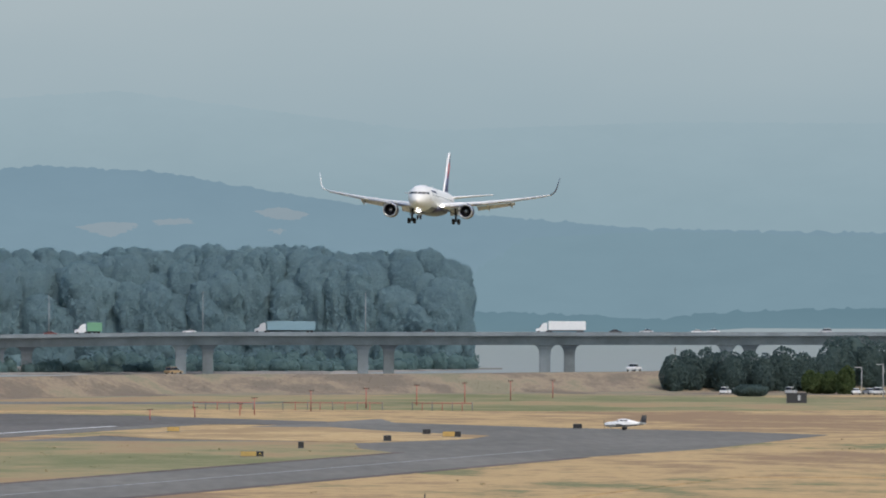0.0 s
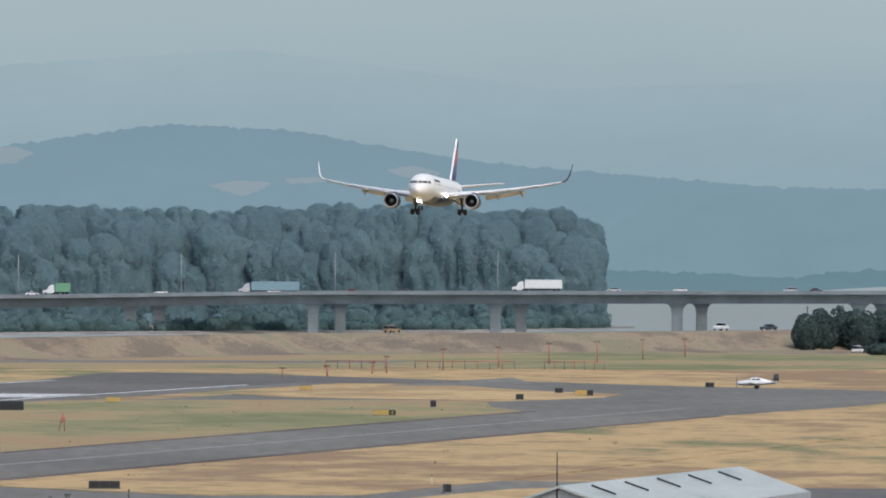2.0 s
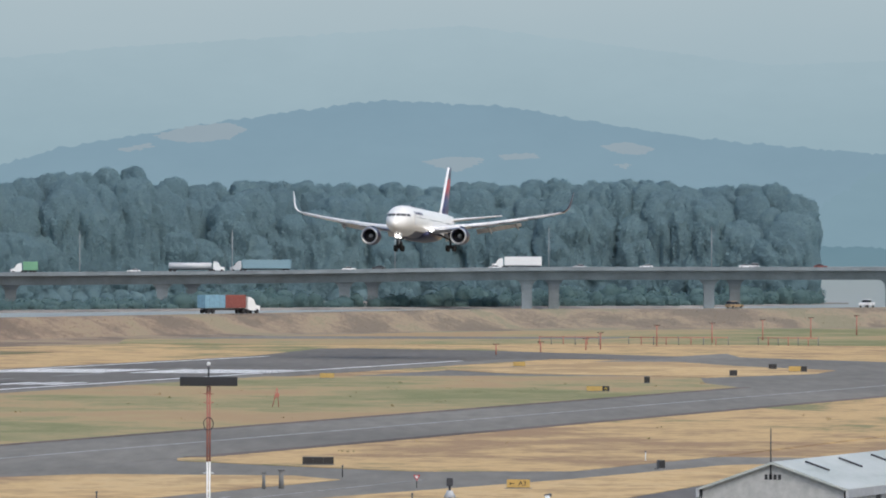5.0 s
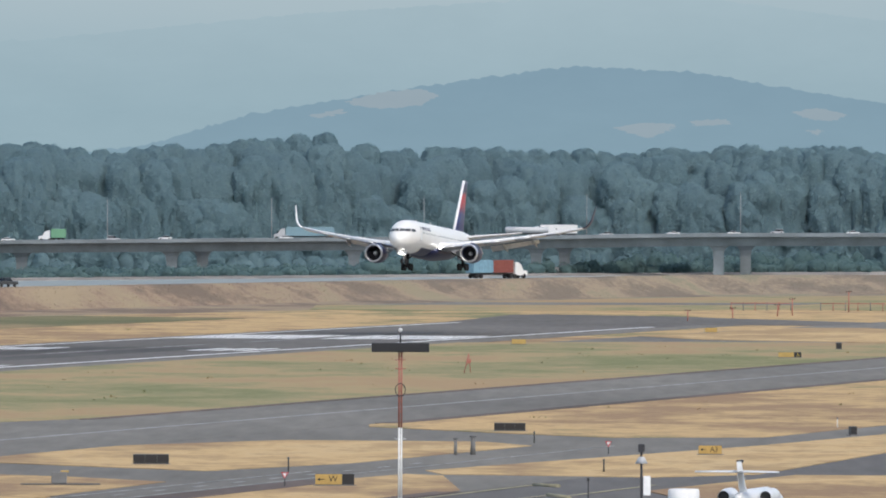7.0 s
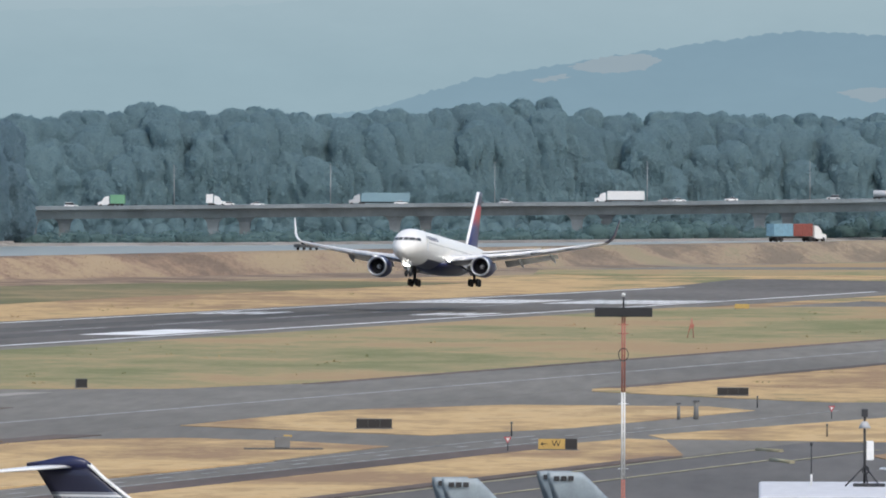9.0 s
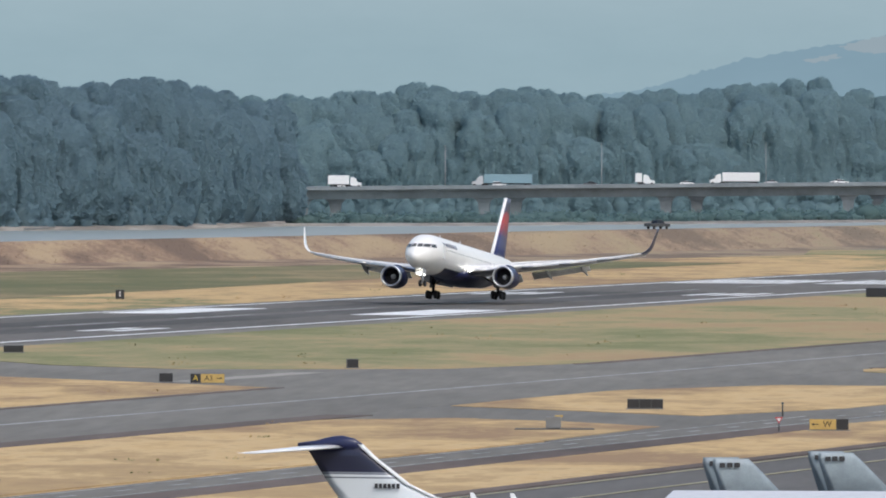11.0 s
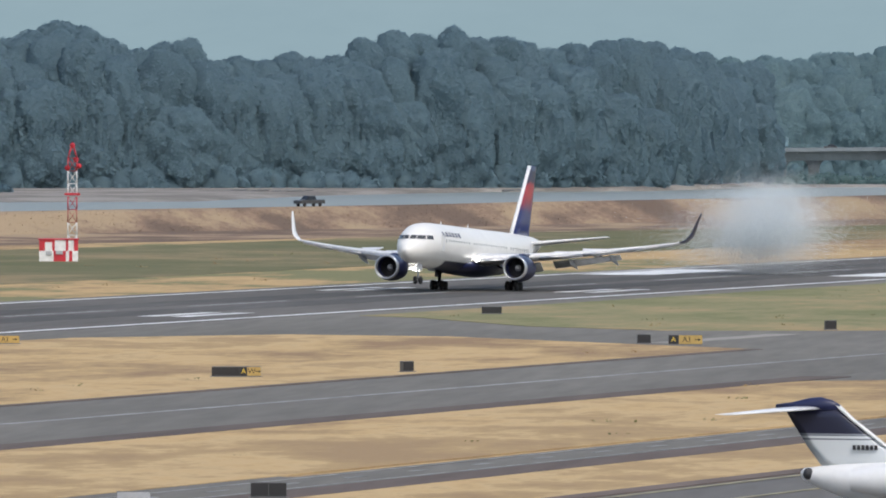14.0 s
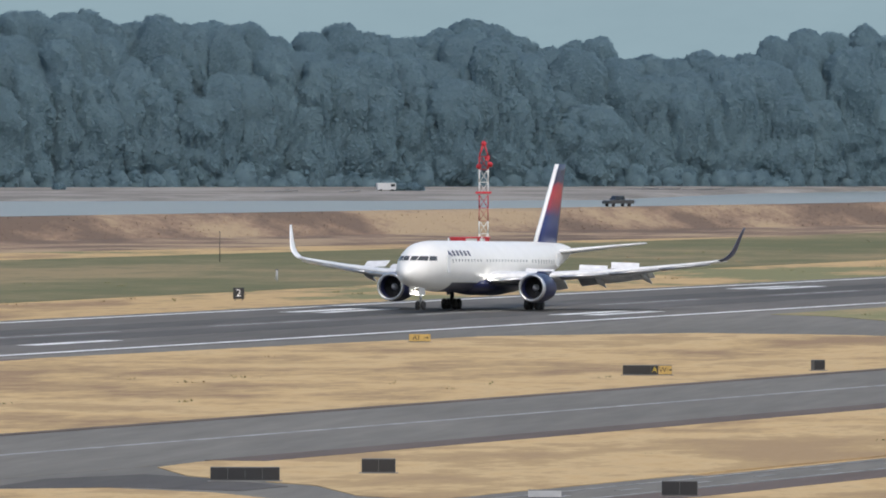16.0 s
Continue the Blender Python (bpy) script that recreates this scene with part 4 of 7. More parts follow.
def crown(rng, x, y, z0, top, width, n=9):
    """A crown: a broad dented core with foliage masses half sunk into its skin."""
    h = top - z0
    out = [clump(rng, x, y, z0 + h * 0.47, width * 0.47, h * 0.51), clump(rng, x, y, z0 + h * 0.3, width * 0.46, h * 0.32)]
    for k in range(n):
        u = 0.08 + 0.86 * (k + rng.random() * 0.9) / n
        env = math.sqrt(max(0.05, 1 - abs(2 * u - 0.92) ** 2.4))
        a = k * 2.4 + rng.random() * 1.2
        rx = width * (0.18 + 0.12 * rng.random())
        rad = max(0.0, width * 0.47 * env - rx * 0.6)
        rz_ = rx * (0.9 + 0.6 * rng.random())
        out.append(clump(rng, x + rad * math.cos(a), y + rad * math.sin(a), min(z0 + h * u, top - rz_), rx, rz_))
    return out


def hull_mesh(name, hulls, material):
    """Joined crown hulls as one smooth-shaded mesh."""
    co = np.concatenate([c for c, _ in hulls])
    off = np.cumsum([0] + [len(c) for c, _ in hulls[:-1]])
    tri = np.concatenate([t + o for (_, t), o in zip(hulls, off)]).reshape(-1)
    me = bpy.data.meshes.new(name)
    me.vertices.add(len(co))
    me.vertices.foreach_set("co", co.reshape(-1))
    k = len(tri) // 3
    me.loops.add(k * 3)
    me.loops.foreach_set("vertex_index", tri.astype(np.int32))
    me.polygons.add(k)
    me.polygons.foreach_set("loop_start", np.arange(0, k * 3, 3, dtype=np.int32))
    me.polygons.foreach_set("use_smooth", np.ones(k, dtype=bool))
    me.update(calc_edges=True)
    me.materials.append(material)
    return me


FINE, MEDIUM = ball(4), ball(3)


def canopy(rng, x, y, z0, top, width, skin_of=FINE):
    """One leafy crown as a single closed skin: a dome swelling into many boughs, each with smaller leaf masses."""
    d, tri = skin_of
    turn = rng.random() * 6.28
    lean = np.array([[math.cos(turn), -math.sin(turn), 0], [math.sin(turn), math.cos(turn), 0], [0, 0, 1]]) @ np.array([[1, 0, 0], [0, 0.8, -0.6], [0, 0.6, 0.8]])
    d = d @ lean.T
    h = (top - z0) / 2
    # fuller than an ellipsoid, and uneven in plan
    u = np.sign(d) * np.abs(d) ** np.array([0.92, 0.92, 0.74])
    a = np.arctan2(d[:, 1], d[:, 0])
    wob = 1 + 0.10 * np.sin(2 * a + rng.random() * 6) + 0.07 * np.sin(3 * a + d[:, 2] * 3 + rng.random() * 6)
    base = u * np.array([width / 2, width / 2, h]) * np.stack([wob, wob, np.ones(len(d))], 1)
    push = np.zeros(len(d))
    for count, reach, amp in ((30, 5.0, 1.3), (150, 2.7, 1.7), (520, 1.25, 0.75)):
        seeds = base[rng.integers(0, len(base), count)] + rng.normal(size=(count, 3)) * 0.5
        near = np.full(len(base), 1e9)
        size = reach * (0.7 + 0.6 * rng.random(count))
        for s0 in range(0, count, 65):
            q = seeds[s0:s0 + 65]
            gap = ((base[:, None, :] - q[None]) ** 2).sum(2) / size[s0:s0 + 65] ** 2
            near = np.minimum(near, gap.min(1))
        push += amp * np.sqrt(np.clip(1 - near, 0, 1))
    push += 0.3 * rng.normal(size=len(d))
    skin = base + d * (push - 2.0)[:, None]
    skin[:, 2] = np.where(skin[:, 2] > h - 1.0, h - 1.0 + (skin[:, 2] - h + 1.0) * 0.8, skin[:, 2])
    return skin + np.array([x, y, z0 + h]), tri


def woods(label, along, heights, depth, base, spacing, material):
    """A stand of tall riverside trees along a bank, uneven in height."""
    rng = np.random.default_rng(11)
    hulls, cs, ns, ss = [], [], [], []
    t0, t1 = along[0][0], along[-1][0]
    ht, hz = [h[0] for h in heights], [h[1] for h in heights]
    at_, ad_ = [a[0] for a in along], [a[1] for a in along]

    def sprays(skin, tri, n, keep):
        # even cover: faces picked by their area, on the open river side
        a, b_, c_ = skin[tri[:, 0]], skin[tri[:, 1]], skin[tri[:, 2]]
        nrm = np.cross(b_ - a, c_ - a)
        area = np.linalg.norm(nrm, axis=1)
        mid = (a + b_ + c_) / 3
        area = area * np.where((mid[:, 2] > keep) & (mid[:, 1] < skin[:, 1].mean() + 2.5), 1.0, 0.0)
        pick = rng.choice(len(tri), n, p=area / area.sum())
        w = rng.dirichlet((1, 1, 1), n)
        c = a[pick] * w[:, :1] + b_[pick] * w[:, 1:2] + c_[pick] * w[:, 2:]
        out = nrm[pick] / (np.linalg.norm(nrm[pick], axis=1, keepdims=True) + 1e-9)
        cs.append(c + out * (0.45 * rng.random((n, 1)) + 0.02))
        ns.append(out * 0.75 + rng.normal(size=out.shape) * 0.16 + np.array([0, -0.3, 0.3]))
        ss.append(0.42 * (0.5 + 0.8 * rng.random(n)))

    for row in range(depth):
        t = t0
        back = row / max(1, depth - 1)
        while t < t1:
            dist = float(np.interp(t, at_, ad_))
            step = spacing * (0.7 + 0.6 * rng.random()) / dist * 57.3
            d = dist + row * 9 + rng.random() * 7
            sky_line = float(np.interp(t, ht, hz))
            top = sky_line + 0.8 - (1 - back) * (2.0 + 19 * rng.random() ** 1.2) - rng.random() ** 2 * 2.5
            p = at(t, d)
            w = 12 + 8 * rng.random()
            hulls.append(canopy(rng, p.x, p.y, base - 1.0, top, w, MEDIUM if row == 1 else FINE))
            sprays(*hulls[-1], 3800, top - 30 if row else base)
            t += step
    t = t0
    while t < t1:
        dist = float(np.interp(t, at_, ad_)) - 5
        p = at(t, dist + 3 * rng.random())
        mine = crown(rng, p.x, p.y, base - 2.5, base + 3.0 + 5 * rng.random(), 6 + 4 * rng.random(), 3)
        hulls += mine[:2]
        for q, f in mine:
            sprays(q, f, 110, base - 2)
        t += 5 / dist * 57.3
    tagged(new("woods", hull_mesh("woods", hulls, material)), label, "trees", kind="stuff")
    ns = np.concatenate(ns)
    ns /= np.linalg.norm(ns, axis=1, keepdims=True)
    tagged(new("foliage", blades_mesh("foliage", np.concatenate(cs), ns, np.concatenate(ss), material)), "loose leaf clumps on the riverside woods", "foliage", kind="stuff")


BANK = [(-10.3, 3085), (-9.5, 3110), (-5.8, 3210), (-4.4, 3300), (-3.84, 3450)]
TOPS_A = [(-10.4, 44), (-9.78, 44.3), (-9.6, 44.8), (-9.48, 42.7), (-9.41, 46.6), (-9.24, 42.7), (-9.16, 41.9), (-9.06, 44.7), (-8.94, 44.2), (-8.83, 41.9), (-8.63, 42.7), (-8.43, 40.6), (-8.23, 38.7),
          (-8.08, 41.6), (-7.94, 41.1), (-7.8, 37.9), (-7.65, 37.9), (-7.59, 41.9), (-7.4, 43.9), (-7.19, 40.6), (-7.09, 37.9), (-6.96, 34.7), (-6.76, 39.0), (-6.6, 33.5), (-6.2, 35), (-6.0, 34.6),
          (-5.84, 39.5), (-5.5, 42.2), (-5.1, 40.2), (-4.95, 40.0), (-4.88, 36.3), (-4.68, 38.3), (-4.52, 39.4), (-4.3, 37.5), (-4.15, 35.5), (-3.9, 34), (-3.72, 31)]
woods("tall hazy dark green cottonwood woods along a river bank", BANK, TOPS_A, 3, -3, 7.4, M_leaf_far)
BANK_B = [(-4.6, 3880), (-2.5, 3900), (0, 3990), (1.6, 4000), (2.3, 3990)]
TOPS_B = [(-4.6, 38), (-4.03, 36), (-3.84, 37), (-3.5, 37.6), (-3.2, 37.6), (-3.13, 42), (-3.06, 42.2), (-2.95, 37.3), (-2.62, 41), (-2.45, 38), (-2.0, 37.8), (-1.6, 40), (-1.49, 41.6), (-1.34, 41.4),
          (-1.24, 44), (-1.1, 43.8), (-1.0, 39.4), (-0.93, 40.8), (-0.83, 37.8), (-0.4, 38.4), (-0.1, 39.4), (0.17, 37.8), (0.43, 36.8), (0.6, 38.8), (1.0, 39.4), (1.4, 39.4), (1.76, 38.6), (2.15, 38.8), (2.27, 36.5), (2.32, 33)]
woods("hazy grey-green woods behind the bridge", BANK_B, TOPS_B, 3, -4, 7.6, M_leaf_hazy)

# island shore: a low bank under the trees with a sandy strip
m_sand = grass("river_sand", [(0.3, (0.20, 0.185, 0.165)), (0.5, (0.255, 0.235, 0.21)), (0.7, (0.31, 0.29, 0.26))], 0.03, 0.4, (1, 1, 1))


def bank(label, line, widths, material, z0=-4.6, z1=-2.4):
    bm = bmesh.new()
    prev = None
    for i in range(120):
        t = line[0][0] + (line[-1][0] - line[0][0]) * i / 119
        d = float(np.interp(t, [a[0] for a in line], [a[1] for a in line])) + 5 * noise.noise((t * 5, 0, 0))
        width = float(np.interp(t, [a[0] for a in widths], [a[1] for a in widths])) * (1 + 0.06 * noise.noise((t * 3, 4, 0)))
        cur = [bm.verts.new(at(t, d - width, z0)), bm.verts.new(at(t, d - width * 0.8, (z0 + z1) / 2 + 0.3)), bm.verts.new(at(t, d - 4, z1)), bm.verts.new(at(t, d + 260, z1 + 0.5)), bm.verts.new(at(t, d + 270, -9))]
        if prev:
            for k in range(4):
                bm.faces.new((prev[k], cur[k], cur[k + 1], prev[k + 1]))
        prev = cur
    return tagged(mesh_ob("river_bank", bm, material), label, "river bank", kind="structure")


bank("pale sandy river beach below the woods", [(-14, 2980), (-9.5, 3120), (-7.5, 3160), (-5.8, 3220), (-4.4, 3300), (-3.8, 3440)], [(-14, 300), (-6.7, 300), (-6.0, 110), (-5.2, 25)], m_sand, -4.4, -2.6)
SHORE = [(-4.6, 3420), (-3.8, 3440), (-2.7, 3480), (-1.4, 3600), (0, 3740), (1.6, 3850), (2.3, 3960), (2.45, 3985), (2.56, 3985)]
bank("low muddy river bank", SHORE, [(-5, 22), (3, 22)], m_sand, -4.6, -3.2)


def scrub():
    """Low green bushes along the near shore, under the bridge."""
    rng = np.random.default_rng(15)
    hulls, cs, ns, ss = [], [], [], []
    t = -4.3
    while t < 2.4:
        d0 = float(np.interp(t, [q[0] for q in SHORE], [q[1] for q in SHORE]))
        for row in range(3):
            p = at(t + 0.03 * rng.random(), d0 + 2 + row * 12 + 8 * rng.random())
            if abs(p.y - DECK_Y - 20) < 30 and row:
                continue
            mine = crown(rng, p.x, p.y, -4.2, (-2.0 + 1.9 * rng.random() + 0.3 * row) if t < -0.9 else (-1.0 + 3.4 * rng.random() + row), 5 + 4 * rng.random(), 4)
            hulls += mine[:2]
            c = np.concatenate([q for q, _ in mine])
            pick = rng.integers(0, len(c), 300)
            out = c[pick] - c.mean(0)
            out /= np.linalg.norm(out, axis=1, keepdims=True)
            cs.append(c[pick] + out * 0.25 + rng.normal(size=out.shape) * 0.3)
            ns.append(out + rng.normal(size=out.shape) * 0.4)
            ss.append(0.38 * (0.5 + 0.9 * rng.random(300)))
        t += 0.075
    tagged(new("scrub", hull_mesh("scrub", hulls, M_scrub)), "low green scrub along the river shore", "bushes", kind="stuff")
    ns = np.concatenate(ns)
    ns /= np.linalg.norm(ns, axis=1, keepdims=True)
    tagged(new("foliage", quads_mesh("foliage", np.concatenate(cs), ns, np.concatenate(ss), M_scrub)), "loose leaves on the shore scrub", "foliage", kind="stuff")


DECK_Y = 3746.0
scrub()

# driftwood logs on the beach
for k, (t, d, l, yaw) in enumerate(((-8.35, 3010, 9, 10), (-6.55, 3110, 14, 25), (-6.4, 3105, 10, -20), (-6.2, 3110, 12, 8), (-5.05, 3170, 9, 15), (-8.0, 3000, 6, -10))):
    bm = bmesh.new()
    tube(bm, (-l / 2, 0, 0), (l / 2, 0, 0.6), 0.35, 0.18, 8)
    tube(bm, (l * 0.1, 0, 0.2), (l * 0.25, 0.8, 1.2), 0.12, 0.05, 6)
    ob = tagged(mesh_ob("driftwood_log", bm, M_conc), "bleached driftwood log on the sandy beach", "log", group="driftwood on the beach")
    p = at(t, d)
    ob.matrix_basis = pose(p.x, p.y, -3.1, 0, 0, yaw)


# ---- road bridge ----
# Blue-grey distance haze is mixed into the weathered concrete's colour.
M_bridge = paint("weathered_hazed_bridge_concrete", (0.205, 0.234, 0.250), 0.85, 0.0, 0.2, 0.12)



def deck_z(x):
    return float(np.interp(x, [-420, -245, -124, -19, 56, 290, 900], [4.6, 6.3, 7.6, 8.7, 10.0, 10.6, 11.2]))


def bridge(y0, label):
    root = tagged(new("road_bridge"), label, "bridge", group="road bridges over the river")
    xs = [-420 + 20 * i for i in range(60)]
    for name, prof in (("deck", [(0, -0.25), (14.5, -0.25), (14.5, -0.9), (11.5, -1.3), (10.8, -4.0), (3.7, -4.0), (3.0, -1.3), (0, -0.9)]),
                       ("parapet", [(-0.15, -0.95), (-0.15, 0.2), (0.2, 0.2), (0.25, -0.2)]), ("parapet", [(14.3, -0.2), (14.3, 0.2), (14.65, 0.2), (14.65, -0.95)])):
        bm = bmesh.new()
        loft(bm, [[(x, y0 + a, deck_z(x) + c) for a, c in prof] for x in xs], smooth=False)
        bmesh.ops.recalc_face_normals(bm, faces=bm.faces)
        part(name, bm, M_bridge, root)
    return root


def piers(root, y0, x_first):
    """Wall piers that flare out below the girder."""
    k = 0
    for i in range(12):
        x = x_first - 60.8 * i + 121.6
        if not -400 < x < 700:
            continue
        bm = bmesh.new()
        zt = deck_z(x) - 4.02
        ss = []
        for z, w, d in ((-9, 1.75, 2.2), (zt - 3.5, 1.75, 2.2), (zt - 1.6, 2.0, 2.4), (zt - 0.5, 2.7, 2.8), (zt, 3.6, 3.2)):
            ss.append([(x - w, y0 + 7.25 - d, z), (x + w, y0 + 7.25 - d, z), (x + w, y0 + 7.25 + d, z), (x - w, y0 + 7.25 + d, z)])
        loft(bm, ss, smooth=False)
        bmesh.ops.recalc_face_normals(bm, faces=bm.faces)
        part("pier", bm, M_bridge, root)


near_bridge = bridge(DECK_Y, "long grey concrete highway bridge on flared piers")
piers(near_bridge, DECK_Y, 182.0)
far_bridge = bridge(DECK_Y + 26, "parallel grey concrete highway bridge carrying traffic")
piers(far_bridge, DECK_Y + 26, 191.5)


def bridge_lamp():
    root = tagged(new("street_lamp"), "tall slender grey street lamp on the bridge", "street lamp", group="lamps on the bridge")
    bm = bmesh.new()
    tube(bm, (0, 0, 0), (0, 0, 13.6), 0.16, 0.09, 8)
    part("pole", bm, M_grey, root)
    bm = bmesh.new()
    tube(bm, (0, 0, 13.5), (0, -2.2, 13.9), 0.06, 0.05, 6)
    part("arm", bm, M_grey, root)
    bm = bmesh.new()
    box(bm, -0.18, 0.18, -2.9, -2.1, 13.82, 13.98, bevel=0.03)
    part("lamp_head", bm, M_grey, root)
    bm = bmesh.new()
    box(bm, -0.3, 0.3, -0.3, 0.3, -0.3, 0.25, bevel=0.03)
    part("base", bm, M_conc, root)
    return root


lamp = bridge_lamp()
LAMP_X = [-247, -196.5, -144, -89, -38, 16.5, 68, 122.5]
lamp.matrix_basis = pose(LAMP_X[0], DECK_Y + 20.3, deck_z(LAMP_X[0]) - 0.3)
for x in LAMP_X:
    if x != LAMP_X[0]:
        copy_thing(lamp, pose(x, DECK_Y + 20.3, deck_z(x) - 0.3))
# cross beams between the two decks carry the lamps
for x in LAMP_X:
    bm = bmesh.new()
    box(bm, x - 0.6, x + 0.6, DECK_Y + 14.0, DECK_Y + 26.4, deck_z(x) - 1.3, deck_z(x) - 0.6)
    part("cross_beam", bm, M_conc, near_bridge)


# ---- vehicles: x forward, origin on the road ----
def car_paint(name, col):
    return paint(name, col, 0.3, 0.0, 0.05)


P_white, P_silver, P_dkgrey, P_maroon, P_green, P_blue = (car_paint(n, c) for n, c in (
    ("white_car_paint", (0.78, 0.78, 0.77)), ("silver_car_paint", (0.5, 0.51, 0.52)), ("dark_grey_car_paint", (0.06, 0.065, 0.07)),
    ("maroon_car_paint", (0.2, 0.06, 0.05)), ("green_box_paint", (0.17, 0.36, 0.22)), ("pale_blue_trailer_paint", (0.22, 0.34, 0.39))))
P_red = paint("faded_red_container", (0.24, 0.075, 0.062), 0.7)
P_cblue = paint("blue_container", (0.20, 0.36, 0.46), 0.7)
wheel_car = wheel_mesh(0.34, 0.24)
wheel_truck = wheel_mesh(0.5, 0.55)


def wheels(root, me, xs, half):
    for x in xs:
        for sgn in (1, -1):
            add_mesh("wheel", me, root, Matrix.Translation((x, sgn * half, 0.34 if me is wheel_car else 0.5)))


def side_body(bm, outline, half, inset=0.0):
    """A body from its side outline, slightly narrower at the top."""
    zmax = max(z for _, z in outline)
    rings = []
    for sgn in (-1, -0.82, 0.82, 1):
        rings.append([(x * (1.0 if abs(sgn) < 0.9 else 0.985), sgn * (half - inset * max(0.0, z - 0.8)), z if abs(sgn) < 0.9 else z - 0.04 * (z / zmax)) for x, z in outline])
    loft(bm, rings, smooth=False)
    bmesh.ops.recalc_face_normals(bm, faces=bm.faces)


def car(label, colour, suv=False):
    root = tagged(new("car"), label, "car", group="traffic")
    h = 1.72 if suv else 1.45
    bm = bmesh.new()
    side_body(bm, [(2.25, 0.35), (2.28, 0.6), (2.1, 0.82), (1.1, 0.95), (-1.75, 0.98), (-2.25, 0.92), (-2.3, 0.5), (-2.2, 0.3)], 0.9)
    part("body", bm, colour, root)
    bm = bmesh.new()
    side_body(bm, [(1.15, 0.92), (0.35, h - 0.06), (-1.0 if not suv else -1.9, h - 0.06), (-1.85 if not suv else -2.2, 0.95)], 0.84, 0.22)
    part("window_band", bm, M_glass, root, "dark tinted window band")
    bm = bmesh.new()
    side_body(bm, [(0.42, h - 0.1), (0.3, h), (-0.95 if not suv else -1.85, h), (-1.1 if not suv else -2.0, h - 0.1)], 0.72, 0.02)
    part("roof", bm, colour, root)
    wheels(root, wheel_car, (1.4, -1.4), 0.82)
    return root


def pickup(label, colour):
    root = tagged(new("pickup_truck"), label, "pickup truck", group="traffic")
    bm = bmesh.new()
    side_body(bm, [(2.75, 0.5), (2.8, 0.9), (2.6, 1.12), (1.4, 1.18), (-2.8, 1.18), (-2.85, 0.55)], 0.98)
    part("body", bm, colour, root)
    bm = bmesh.new()
    side_body(bm, [(1.45, 1.15), (0.75, 1.82), (-0.75, 1.84), (-0.95, 1.15)], 0.9, 0.15)
    part("cab", bm, M_glass, root, "dark glazed cab")
    bm = bmesh.new()
    side_body(bm, [(0.78, 1.8), (0.7, 1.9), (-0.7, 1.9), (-0.8, 1.8)], 0.78)
    part("roof", bm, colour, root)
    bm = bmesh.new()
    box(bm, -2.7, -1.0, -0.75, 0.75, 1.16, 1.2)
    part("load_bed", bm, M_dark, root, "dark load bed")
    wheels(root, wheel_car, (1.75, -1.7), 0.9)
    return root


def lorry(label, cab_paint, load_paint, length=15.5, tank=False, containers=None):
    root = tagged(new("lorry"), label, "lorry", group="traffic")
    bm = bmesh.new()
    side_body(bm, [(3.3, 0.6), (3.35, 1.6), (2.0, 1.85), (1.5, 2.9), (0.6, 3.5), (-0.4, 3.6), (-0.5, 0.7)], 1.2)
    part("cab", bm, cab_paint, root)
    bm = bmesh.new()
    box(bm, 1.55, 1.95, -1.02, 1.02, 1.95, 2.75, Matrix.Rotation(0, 4, 'Y'))
    part("windscreen", bm, M_glass, root)
    bm = bmesh.new()
    box(bm, -length - 0.4, 2.8, -0.5, 0.5, 0.75, 1.1)
    part("chassis", bm, M_dark, root)
    if tank:
        bm = bmesh.new()
        loft(bm, [[(x, r * 1.1 * math.cos(2 * math.pi * i / 20), 2.1 + r * math.sin(2 * math.pi * i / 20)) for i in range(20)] for x, r in ((-0.9, 0.6), (-1.2, 1.05), (-length, 1.05), (-length - 0.3, 0.6))])
        bmesh.ops.recalc_face_normals(bm, faces=bm.faces)
        part("tank", bm, load_paint, root, "long silver tank")
    elif containers:
        x = -1.0
        for ln, pm, lab in containers:
            bm = bmesh.new()
            box(bm, x - ln, x, -1.22, 1.22, 1.2, 4.0, bevel=0.05)
            n = int(ln / 0.5)
            for k in range(n):
                for sgn in (1, -1):
                    box(bm, x - 0.35 - k * 0.5, x - 0.15 - k * 0.5, sgn * 1.25 - 0.03, sgn * 1.25 + 0.03, 1.35, 3.85)
            part("container", bm, pm, root, lab)
            x -= ln + 0.1
    else:
        bm = bmesh.new()
        box(bm, -length - 0.9, -0.9, -1.28, 1.28, 1.15, 4.1, bevel=0.06)
        part("trailer_box", bm, load_paint, root)
    for xs in ((2.4,), (-0.4,), (-1.6,), (-length + 1.6,), (-length + 0.3,)):
        wheels(root, wheel_truck, xs, 0.95)
    return root


MOVERS = []


def on_bridge(ob, u0, speed, lane):
    """A vehicle that runs along the bridge: its bearing at the start and its change a second, in degrees."""
    rows = []
    for t in (0, 4, 8, 12, 16):
        x = math.tan(radians(u0 + speed * t)) * (DECK_Y + lane)
        x = max(-415.0, min(755.0, x))
        z = deck_z(x) - 0.25
        rows.append((t, pose(x, DECK_Y + lane, z, 0, 0, 180 if speed < 0 else 0)))
    MOVERS.append((ob, rows))


D = 57.2958 / 19908
on_bridge(lorry("lorry with a pale blue box trailer on the bridge", P_silver, P_blue, 16.2), 468 * D, -131 * D, 32)
on_bridge(lorry("white lorry with a white box trailer on the bridge", P_white, P_white, 12.5), 966 * D, -138 * D, 32)
on_bridge(lorry("small lorry with a green box body on the bridge", P_white, P_green, 5.0), 150 * D, -145 * D, 36)
on_bridge(lorry("silver tanker lorry on the bridge", P_white, P_silver, 15.0, tank=True), -872 * D, 128 * D, 9)
on_bridge(lorry("short white box van on the bridge", P_white, P_white, 2.2), -2225 * D, 140 * D, 9)
